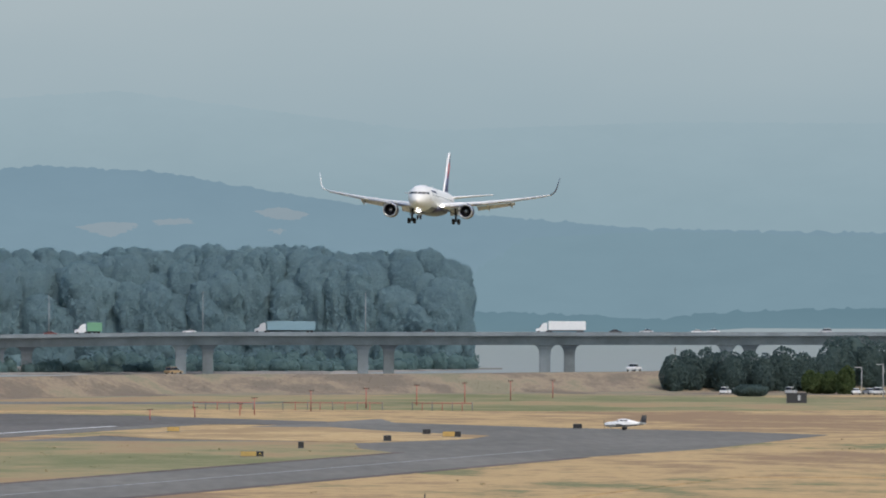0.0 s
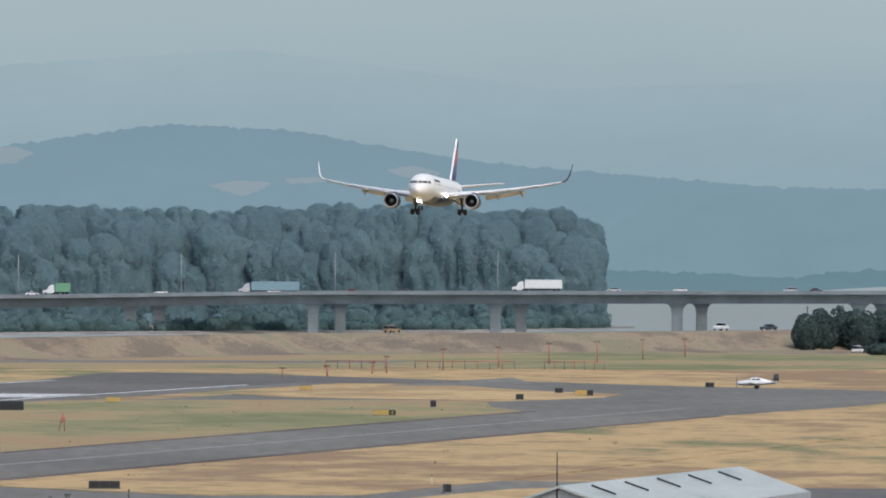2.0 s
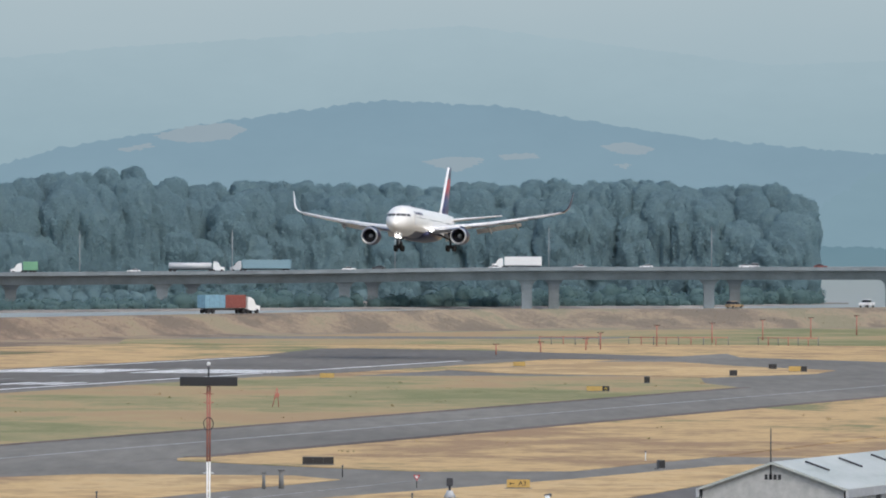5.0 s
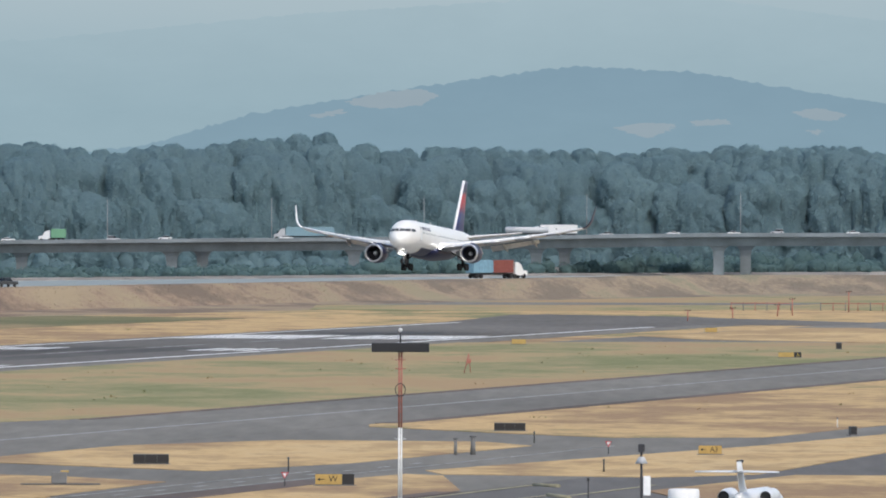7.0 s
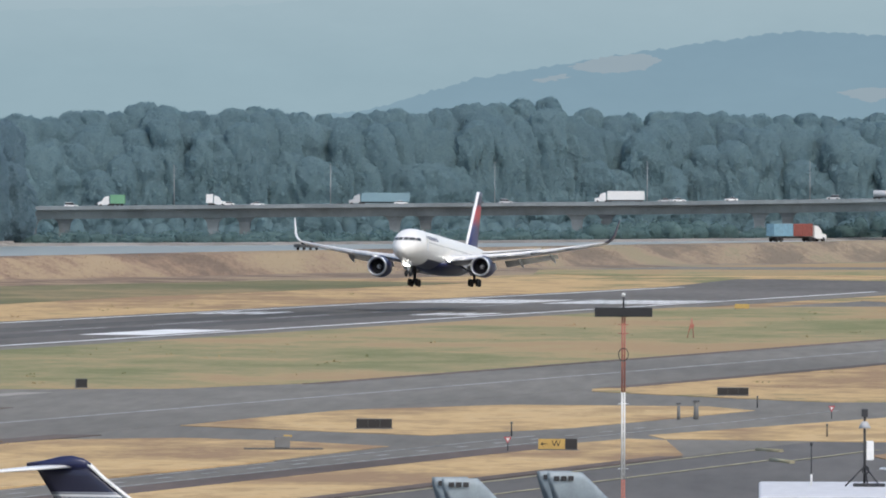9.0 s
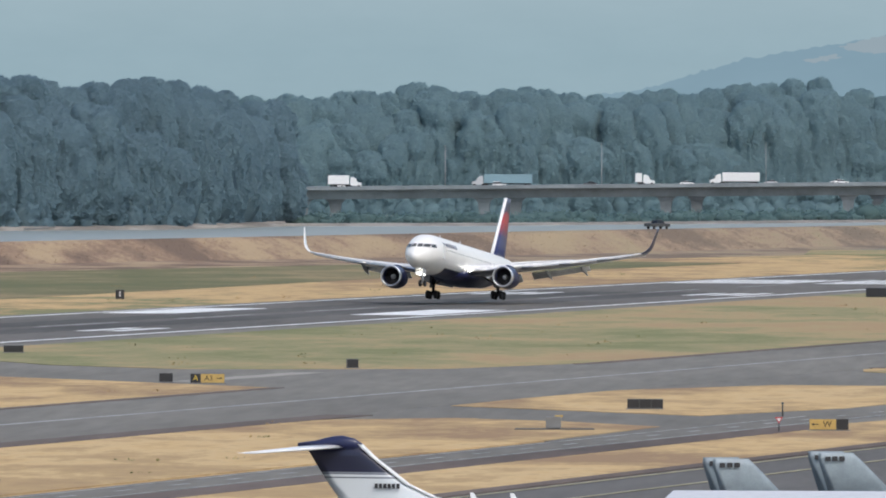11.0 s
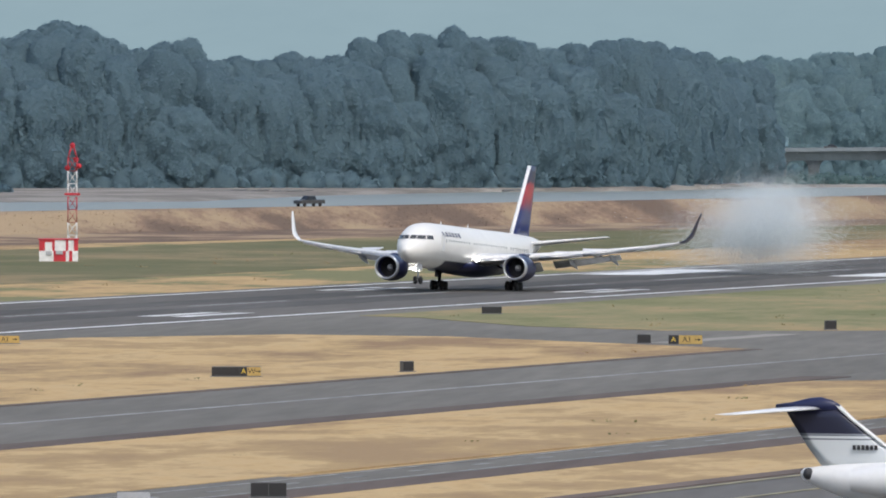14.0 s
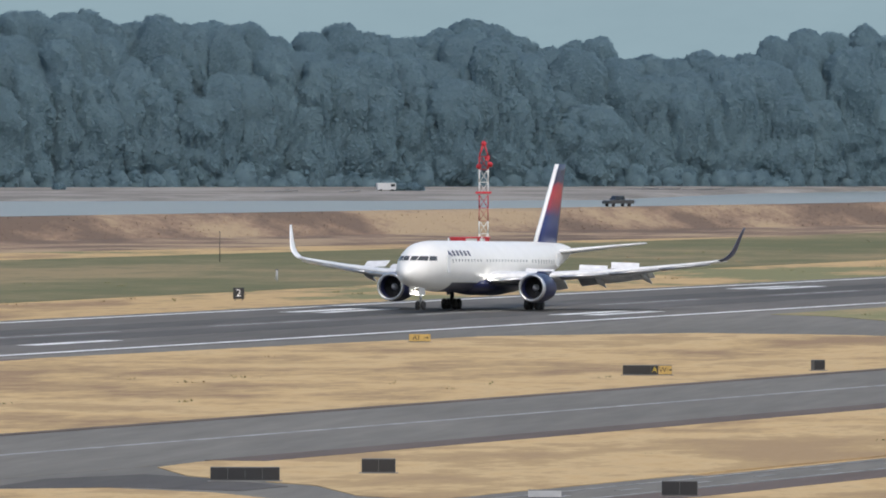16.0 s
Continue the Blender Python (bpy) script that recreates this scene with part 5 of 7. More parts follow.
on_bridge(lorry("white box van lorry on the bridge", P_white, P_white, 7.0), -2560 * D, 123 * D, 9)
for u0, v, lane, lab, col, suv in (
        (335, -142, 32, "white hatchback on the bridge", P_white, False), (1144, -146, 32, "silver saloon on the bridge", P_silver, False),
        (1262, -146, 36, "white saloon on the bridge", P_white, False), (1460, -148, 32, "silver estate car on the bridge", P_silver, True),
        (-849, 171, 9, "white saloon in the near lane of the bridge", P_white, False), (-470, 147, 5, "white saloon in the near lane of the bridge", P_white, False),
        (-52, 152, 5, "white car in the near lane of the bridge", P_white, False), (1236, 150, 5, "white car in the near lane of the bridge", P_white, False),
        (-1800, 150, 9, "pale estate car on the bridge", P_silver, True), (-1494, 150, 5, "white saloon on the bridge", P_white, False), (-1986, 150, 5, "white saloon on the bridge", P_white, False),
        (758, -140, 36, "dark grey saloon on the bridge", P_dkgrey, False), (1090, 60, 9, "dark grey saloon on the bridge", P_dkgrey, False), (90, 150, 5, "maroon saloon on the bridge", P_maroon, False),
        (-2485, 140, 5, "white sport utility vehicle on the bridge", P_white, True), (-2150, 140, 5, "white saloon on the bridge", P_white, False),
        (1790, -146, 32, "white saloon on the bridge", P_white, False), (1890, -150, 36, "silver saloon on the bridge", P_silver, False)):
    on_bridge(car(lab, col, suv), u0 * D, v * D, lane)


def on_levee(ob, u0, v, turn=45):
    """A vehicle on the levee road, by bearing over time."""
    rows = []
    for t in (0, 4, 8, 12, 16):
        ang = radians((u0 + v * t) * D)
        # meet the crest line
        lo, hi = 800.0, 3200.0
        for _ in range(40):
            mid = (lo + hi) / 2
            if mid * math.cos(ang) < crest_y(mid * math.sin(ang)) + 2:
                lo = mid
            else:
                hi = mid
        x, y = lo * math.sin(ang), lo * math.cos(ang)
        yaw = turn + (180 if v < 0 else 0)
        rows.append((t, pose(x, y, 4.3 * crest_scale(x) + 0.02, 0, 0, yaw)))
    MOVERS.append((ob, rows))


on_levee(lorry("lorry with blue and red containers on the levee road", P_white, P_red, 12.4, containers=((6.1, P_red, "faded red container"), (6.1, P_cblue, "blue container"))), -512, 67)
on_levee(pickup("dark green pickup truck on the levee road", P_dkgrey), -865, -90)
on_levee(car("tan sport utility vehicle on the levee road", paint("tan_car_paint", (0.36, 0.25, 0.13), 0.35), True), 308, 76)
on_levee(pickup("white service pickup truck on the levee road", P_white), 1122, -40, 66)
on_levee(car("dark saloon on the levee road", P_dkgrey, False), 1206, -40)
on_levee(pickup("dark pickup truck on the levee road", P_dkgrey), -1432, 70)


# ---- airfield signs ----
def facing(v, extra=0.0):
    """A pose at v whose y axis points away from the camera's foot."""
    return pose(v.x, v.y, v.z, 0, 0, -math.degrees(math.atan2(v.x, v.y)) + extra)


def text_mesh(text, size):
    cu = bpy.data.curves.new("lettering", 'FONT')
    cu.body, cu.size, cu.align_x, cu.align_y, cu.extrude = text, size, 'CENTER', 'CENTER', 0.01
    tmp = bpy.data.objects.new("lettering", cu)
    scene.collection.objects.link(tmp)
    me = bpy.data.meshes.new_from_object(tmp.evaluated_get(bpy.context.evaluated_depsgraph_get()))
    bpy.data.objects.remove(tmp)
    return me


M_ink = paint("black_lettering", (0.015, 0.015, 0.015), 0.6)
M_yellowtxt = paint("yellow_lettering", (0.62, 0.45, 0.06), 0.6)
M_whitetxt = paint("white_lettering", (0.8, 0.8, 0.78), 0.6)
M_frame = paint("grey_sign_frame", (0.13, 0.13, 0.13), 0.6)
FACES = {"k": M_black, "y": M_yellow, "g": M_grey}
WORDS = {"k": "dark", "y": "yellow", "g": "grey"}


def arrow(bm, x, z, d, s):
    box(bm, x - s * 0.5, x + s * 0.5, -0.012, 0.0, z - s * 0.07, z + s * 0.07)
    vs = [bm.verts.new(v) for v in ((x + d * s * 0.75, -0.012, z), (x + d * s * 0.25, -0.012, z + s * 0.3), (x + d * s * 0.25, -0.012, z - s * 0.3))]
    bm.faces.new(vs)


def sign(s, p, height, panels, label, extra=0.0, lift=0.05, depth=0.28):
    """A guidance sign: panels of (width, colour, text, arrow direction) in a frame on short legs."""
    root = tagged(new("airfield_sign"), label, "sign", group="airfield signs")
    height *= 0.94
    total = sum(q[0] for q in panels)
    bm = bmesh.new()
    box(bm, -total / 2, total / 2, 0.0, depth, lift, lift + height, bevel=0.03)
    part("housing", bm, M_frame, root)
    x = -total / 2
    for w, col, txt, arr in panels:
        bm = bmesh.new()
        box(bm, x + 0.012, x + w - 0.012, -0.025, 0.0, lift + 0.05, lift + height - 0.05)
        face = part("face", bm, FACES[col], root, WORDS[col] + " sign face")
        ink = M_ink if col == "y" else M_yellowtxt
        tx = x + w / 2 - (0.28 * w * arr if arr and txt else 0) * 0.6
        if txt:
            tm = text_mesh(txt, height * 0.76)
            tm.materials.append(ink)
            add_mesh("lettering", tm, face, Matrix.Translation((tx, -0.03, lift + height / 2)) @ Matrix.Rotation(radians(90), 4, 'X'))
        if arr:
            bm = bmesh.new()
            arrow(bm, x + w / 2 + arr * 0.27 * w, lift + height / 2, arr, height * 0.5)
            bmesh.ops.translate(bm, verts=bm.verts, vec=(0, -0.03, 0))
            part("arrow", bm, ink, face)
        x += w
    n = max(2, int(total / 0.8) + 1)
    for k in range(n):
        bm = bmesh.new()
        tube(bm, (-total / 2 + 0.2 + (total - 0.4) * k / (n - 1), depth / 2, -0.1), (-total / 2 + 0.2 + (total - 0.4) * k / (n - 1), depth / 2, lift + 0.02), 0.04, 0.04, 6)
        part("leg", bm, M_dark, root)
    bm = bmesh.new()
    box(bm, -total / 2 - 0.15, total / 2 + 0.15, -0.15, depth + 0.15, -0.1, 0.05)
    part("base", bm, M_conc, root)
    root.matrix_basis = facing(site(s, p, 0.10), extra)
    return root


DK = "dark backed airfield sign on short legs"
sign(1133.8, 348.3, 0.8, [(2.1, "k", "", 0)], DK + " beside the runway exit")
sign(1001.6, 292.9, 0.9, [(1.25, "k", "", 0)], "small dark airfield sign beside the taxiway")
sign(998.5, 288, 0.95, [(0.95, "k", "A", 0), (2.2, "y", "A3", 1)], "black and yellow taxiway sign beside the taxiway")
sign(1070, 293.7, 0.95, [(1.2, "k", "", 0)], "small dark airfield sign on patchy grass", 25)
sign(890.6, 280.8, 0.9, [(1.0, "k", "", 0)], "small dark airfield sign with a pale side", 30, depth=0.6)
sign(869.3, 288.8, 0.85, [(2.3, "k", "", 0), (0.6, "k", "A", 0), (1.1, "y", "W", 1)], "long dark sign with a yellow end panel")
sign(636.6, 228.5, 0.9, [(1.02, "k", "", 0), (1.02, "k", "", 0)], DK + " on bleached grass")
sign(620.3, 231, 0.85, [(1.02, "k", "", 0)] * 4, "long dark back of an airfield sign on legs")
sign(606.7, 199.6, 0.9, [(1.02, "k", "", 0), (1.02, "k", "", 0)], DK + " beside the service road")
sign(600.0, 205.4, 0.5, [(1.9, "g", "", 0)], "low grey airfield sign beside the service road")
sign(976.8, 346.6, 0.8, [(2.0, "y", "A3", 1)], "yellow exit sign beside the runway")
sign(917.6, 226.4, 0.87, [(1.0, "k", "", 0)] * 3, DK + " on a grass island")
sign(855, 196.2, 0.95, [(2.1, "y", "W", -1), (0.95, "k", "", 0)], "yellow taxiway sign, black end panel")
sign(1057.9, 225.5, 0.8, [(1.0, "k", "", 0)] * 3, DK + " near the grass edge")
sign(967.1, 188.2, 0.85, [(2.05, "y", "A3", -1)], "yellow taxiway sign beside the apron")
sign(1671.8, 355, 0.85, [(1.1, "y", "", 0), (1.1, "y", "", 0)], "pale yellow sign beside the runway threshold")
sign(1828.3, 355.7, 0.85, [(1.0, "y", "", 0), (1.0, "y", "", 0)], "yellow sign beside the runway threshold")
sign(1897, 298.8, 0.85, [(1.5, "k", "", 0)], "dark airfield sign by the holding bay")
sign(1811, 310.2, 0.85, [(0.7, "k", "", 0), (0.6, "k", "", 0)], "dark airfield sign on bleached grass")
sign(1776.6, 300.2, 0.95, [(1.9, "y", "", 0), (1.0, "k", "", 0)], "yellow and black sign by the holding bay")
sign(1724.9, 301.6, 0.9, [(1.2, "k", "", 0)], "small dark sign with a pale edge by the holding bay", 20)
sign(1637.9, 299.4, 1.0, [(0.85, "k", "", 0)], "small dark sign on patchy grass")
sign(1550, 290.3, 0.8, [(2.2, "y", "", 0), (1.0, "k", "A", 0)], "faded yellow sign with a black end panel")
sign(1050.8, 190.6, 0.85, [(0.65, "k", "", 0)], "small dark sign with a pale side near the apron", 30, depth=0.5)


def distance_sign(s, p, txt):
    root = tagged(new("distance_sign"), "black runway distance sign with a white number", "sign", group="runway distance signs")
    bm = bmesh.new()
    box(bm, -0.62, 0.62, 0, 0.3, 0.15, 1.4, bevel=0.04)
    body = part("housing", bm, M_black, root)
    tm = text_mesh(txt, 1.15)
    tm.materials.append(M_whitetxt)
    add_mesh("number", tm, body, Matrix.Translation((0, -0.02, 0.78)) @ Matrix.Rotation(radians(90), 4, 'X'))
    for x in (-0.4, 0.4):
        bm = bmesh.new()
        tube(bm, (x, 0.15, -0.1), (x, 0.15, 0.2), 0.05, 0.05, 6)
        part("leg", bm, M_dark, root)
    root.matrix_basis = facing(site(s, p, 0.02))


distance_sign(1515, 449.8, "1")
distance_sign(1172.4, 437.4, "2")


def transformer_box(s, p):
    root = tagged(new("utility_box"), "grey utility box with a yellow cap on a dark patch", "utility box")
    bm = bmesh.new()
    box(bm, -0.6, 0.6, -0.4, 0.4, 0.1, 1.0, bevel=0.05)
    part("cabinet", bm, M_conc, root)
    bm = bmesh.new()
    box(bm, 0.1, 0.75, -0.3, 0.3, 0.95, 1.12, bevel=0.03)
    part("cap", bm, M_yellow, root)
    # Dark slab stands in for the box's faint shadow on either side.
    bm = bmesh.new()
    box(bm, -3.0, 3.2, -2.0, 2.0, -0.1, 0.06)
    part("pad", bm, M_shoulder, root, "dark shadow patch round the box")
    root.matrix_basis = facing(site(s, p, 0.08))


transformer_box(852, 217.6)


def stub_post(s, p, h=1.5, w=0.22, material=None, label="grey stub post at the edge of the grass"):
    root = tagged(new("marker_post"), label, "post", group="marker posts")
    bm = bmesh.new()
    tube(bm, (0, 0, -0.1), (0, 0, h), w, w * 0.8, 10)
    part("post", bm, material or M_conc, root)
    bm = bmesh.new()
    box(bm, -w * 1.3, w * 1.3, -w * 1.1, w * 1.1, h, h + 0.16, bevel=0.03)
    part("cap", bm, M_frame, root)
    root.matrix_basis = facing(site(s, p, 0.08))


stub_post(962.7, 208.5, 1.5, 0.24)
stub_post(961.5, 209.8, 1.3, 0.16)
stub_post(899, 210.2, 1.0, 0.07, M_dark, "thin dark marker post on the grass")
stub_post(1010, 213, 0.9, 0.06, M_dark, "thin dark marker post on the grass")
stub_post(905, 185, 0.9, 0.07, M_dark, "thin dark marker post on the grass")
stub_post(1088, 199, 0.8, 0.06, M_whitepost, "thin white marker post on the grass")
stub_post(1300, 480, 1.2, 0.15, M_grey, "grey post on the far grass")
stub_post(1440, 540, 4.0, 0.06, M_bark, "thin wooden pole on the far grass")


def yield_sign(s, p):
    root = tagged(new("yield_sign"), "small red and white triangular give-way sign on a post", "sign", group="give-way signs")
    bm = bmesh.new()
    tube(bm, (0, 0.04, -0.1), (0, 0.04, 0.9), 0.035, 0.035, 6)
    part("post", bm, M_dark, root)
    for r, y, m in ((0.34, 0.0, M_red), (0.2, -0.015, M_whitepost)):
        bm = bmesh.new()
        pts = [(r * math.cos(radians(a)), r * math.sin(radians(a))) for a in (-90, 30, 150)]
        loft(bm, [[(x, y, 0.92 + z) for x, z in pts], [(x, y + 0.02, 0.92 + z) for x, z in pts]], smooth=False)
        part("plate", bm, m, root)
    root.matrix_basis = facing(site(s, p, 0.1))


yield_sign(852, 199.5)
yield_sign(968.6, 197.6)


def orange_frame():
    root = tagged(new("orange_trestle"), "leaning orange metal trestle on the infield grass", "trestle")
    for a, b_ in (((-0.5, 0, -0.1), (0.1, 0, 2.5)), ((0.35, 0.3, -0.1), (0.1, 0, 2.5)), ((-0.25, 0, 1.0), (0.25, 0.1, 1.4))):
        bm = bmesh.new()
        tube(bm, a, b_, 0.06, 0.06, 6)
        part("bar", bm, M_orange, root)
    bm = bmesh.new()
    box(bm, -0.15, 0.4, -0.05, 0.05, 1.3, 1.75, bevel=0.02)
    part("plate", bm, M_orange, root)
    root.matrix_basis = facing(site(1400, 303.9, 0.1))


orange_frame()


# ---- approach lights beyond the runway ----
def approach_mast(s, p, h):
    root = tagged(new("approach_light_mast"), "slim orange approach light mast in dry grass", "light mast", group="approach lights")
    bm = bmesh.new()
    tube(bm, (0, 0, -0.3), (0, 0, h), 0.13, 0.1, 8)
    part("post", bm, M_orange, root)
    bm = bmesh.new()
    tube(bm, (-0.5, 0, h - 0.1), (0.5, 0, h - 0.1), 0.06, 0.06, 6)
    part("crossbar", bm, M_orange, root)
    for x in (-0.45, 0, 0.45):
        bm = bmesh.new()
        tube(bm, (x, -0.15, h), (x, 0.1, h + 0.05), 0.12, 0.08, 8)
        part("lamp", bm, M_dark, root)
    root.matrix_basis = facing(site(s, p))


for s, h in ((2003, 2.0), (2046, 2.0), (2091, 2.2), (2106, 3.2), (2166, 4.1), (2228, 4.1), (2288, 4.3), (2348, 4.3), (2408, 4.3), (2466, 4.0)):
    approach_mast(s, 394, h)


def light_bar(s, p0, p1, n):
    root = tagged(new("approach_light_bar"), "low row of approach lights on short orange posts", "light bar", group="approach lights")
    a, c = site(s, p0), site(s, p1)
    bm = bmesh.new()
    tube(bm, a + Vector((0, 0, 1.5)), c + Vector((0, 0, 1.5)), 0.09, 0.09, 6)
    part("beam", bm, M_orange, root)
    for k in range(n):
        v = a.lerp(c, k / (n - 1))
        bm = bmesh.new()
        tube(bm, v + Vector((0, 0, -0.2)), v + Vector((0, 0, 1.75)), 0.1, 0.08, 6)
        part("post", bm, M_orange if k % 2 else M_conc, root)


light_bar(2190, 366, 378, 7)
light_bar(2190, 384, 404, 9)
light_bar(2190, 410, 422, 6)


# ---- tall marker mast with a dark screen ----
def screen_mast():
    root = tagged(new("obstruction_mast"), "tall red and white mast with a dark rectangular screen on top", "mast")
    for k, (z0, z1, m) in enumerate(((-0.2, 4.6, M_orange), (4.6, 9.55, M_whitepost), (9.55, 13.9, M_orange))):
        bm = bmesh.new()
        for dx in (-0.07, 0.07):
            tube(bm, (dx, 0, z0), (dx, 0, z1), 0.05, 0.05, 8)
        for j in range(int((z1 - z0) / 0.6)):
            tube(bm, (-0.09, 0, z0 + 0.3 + j * 0.6), (0.09, 0, z0 + 0.3 + j * 0.6), 0.03, 0.03, 6)
        part("mast_section", bm, m, root)
    bm = bmesh.new()
    box(bm, -1.64, 1.64, -0.35, 0.35, 13.85, 14.38, bevel=0.04)
    part("screen", bm, M_black, root, "dark rectangular screen")
    bm = bmesh.new()
    tube(bm, (0, 0, 14.35), (0, 0, 15.0), 0.05, 0.05, 8)
    post = part("lamp_stem", bm, M_dark, root)
    bm = bmesh.new()
    bmesh.ops.create_uvsphere(bm, u_segments=12, v_segments=8, radius=0.12, matrix=Matrix.Translation((0, 0, 15.1)))
    part("beacon_lamp", bm, M_whitepost, post)
    bm = bmesh.new()
    n = 20
    for i in range(n):
        a0, a1 = 2 * math.pi * i / n, 2 * math.pi * (i + 1) / n
        tube(bm, (0.28 * math.cos(a0), -0.1, 11.7 + 0.36 * math.sin(a0)), (0.28 * math.cos(a1), -0.1, 11.7 + 0.36 * math.sin(a1)), 0.025, 0.025, 5)
    part("cable_coil", bm, M_dark, root)
    for z in (12.9, 13.4, 8.9, 5.2):
        bm = bmesh.new()
        tube(bm, (-0.3, 0, z), (0.3, 0, z), 0.025, 0.025, 5)
        part("step_bolt", bm, M_orange if z > 9 else M_whitepost, root)
    v = at(-242 * D, 640)
    root.matrix_basis = facing(v)


screen_mast()


# ---- navigation shed and lattice tower ----
def nav_shed():
    root = tagged(new("equipment_shed"), "red and white checked equipment shed beside a lattice tower", "shed")
    bm = bmesh.new()
    box(bm, -2.7, 2.7, -1.8, 1.8, 0, 3.0)
    part("wall", bm, M_whitepost, root)
    bm = bmesh.new()
    box(bm, -2.85, 2.85, -1.95, 1.95, 3.0, 3.2, bevel=0.04)
    part("roof", bm, M_red, root, "red flat roof")
    pan = [(-2.7, -1.9, 1.5, 3.0), (-0.9, -0.55, 1.5, 3.0), (1.0, 1.35, 1.5, 3.0), (-0.7, 1.0, 0.0, 1.5), (1.45, 1.9, 0.0, 1.5), (2.1, 2.7, 1.5, 3.0), (-1.9, -0.9, 2.7, 3.0)]
    for x0, x1, z0, z1 in pan:
        bm = bmesh.new()
        box(bm, x0, x1, -1.84, -1.8, z0, z1)
        part("panel", bm, M_red, root, "red painted panel")
    bm = bmesh.new()
    box(bm, -1.75, -0.95, -2.0, -1.8, 0.9, 1.45, bevel=0.03)
    part("air_conditioner", bm, M_grey, root)
    bm = bmesh.new()
    box(bm, -0.4, 0.6, -2.0, -1.8, 1.0, 1.5, bevel=0.03)
    part("air_conditioner", bm, M_grey, root)
    root.matrix_basis = facing(at(-2567 * D, 1567))


def lattice_tower():
    root = tagged(new("lattice_tower"), "slender red and white steel lattice tower", "tower")
    h = 16.2
    n = 9
    for k in range(n):
        z0, z1 = h * k / n, h * (k + 1) / n
        m = M_red if k in (8, 7, 4) else (M_whitepost if k not in (3,) else M_orange)
        bm = bmesh.new()
        w0, w1 = 0.62, 0.62
        if k == 8:
            w1 = 0.12
        for i in range(4):
            sx, sy = ((-1, -1), (1, -1), (1, 1), (-1, 1))[i]
            tx, ty = ((-1, -1), (1, -1), (1, 1), (-1, 1))[(i + 1) % 4]
            tube(bm, (sx * w0, sy * w0, z0), (sx * w1, sy * w1, z1), 0.09, 0.09, 6)
            tube(bm, (sx * w0, sy * w0, z0), (tx * w1, ty * w1, z1), 0.05, 0.05, 5)
            tube(bm, (sx * w0, sy * w0, z0), (tx * w0, ty * w0, z0), 0.05, 0.05, 5)
        part("tower_section", bm, m, root)
    for x, z in ((0.9, 13.3), (0.5, 14.2), (-0.7, 13.0), (0.0, 16.2)):
        bm = bmesh.new()
        bmesh.ops.create_uvsphere(bm, u_segments=10, v_segments=6, radius=0.4, matrix=Matrix.Translation((x, 0, z)))
        part("aerial", bm, M_red, root)
    bm = bmesh.new()
    box(bm, -1.1, 1.1, -0.9, 0.9, 9.2, 9.5)
    part("platform", bm, M_red, root)
    root.matrix_basis = facing(at(-2543 * D, 1575) + Vector((0, 0, -0.05)))


nav_shed()
lattice_tower()


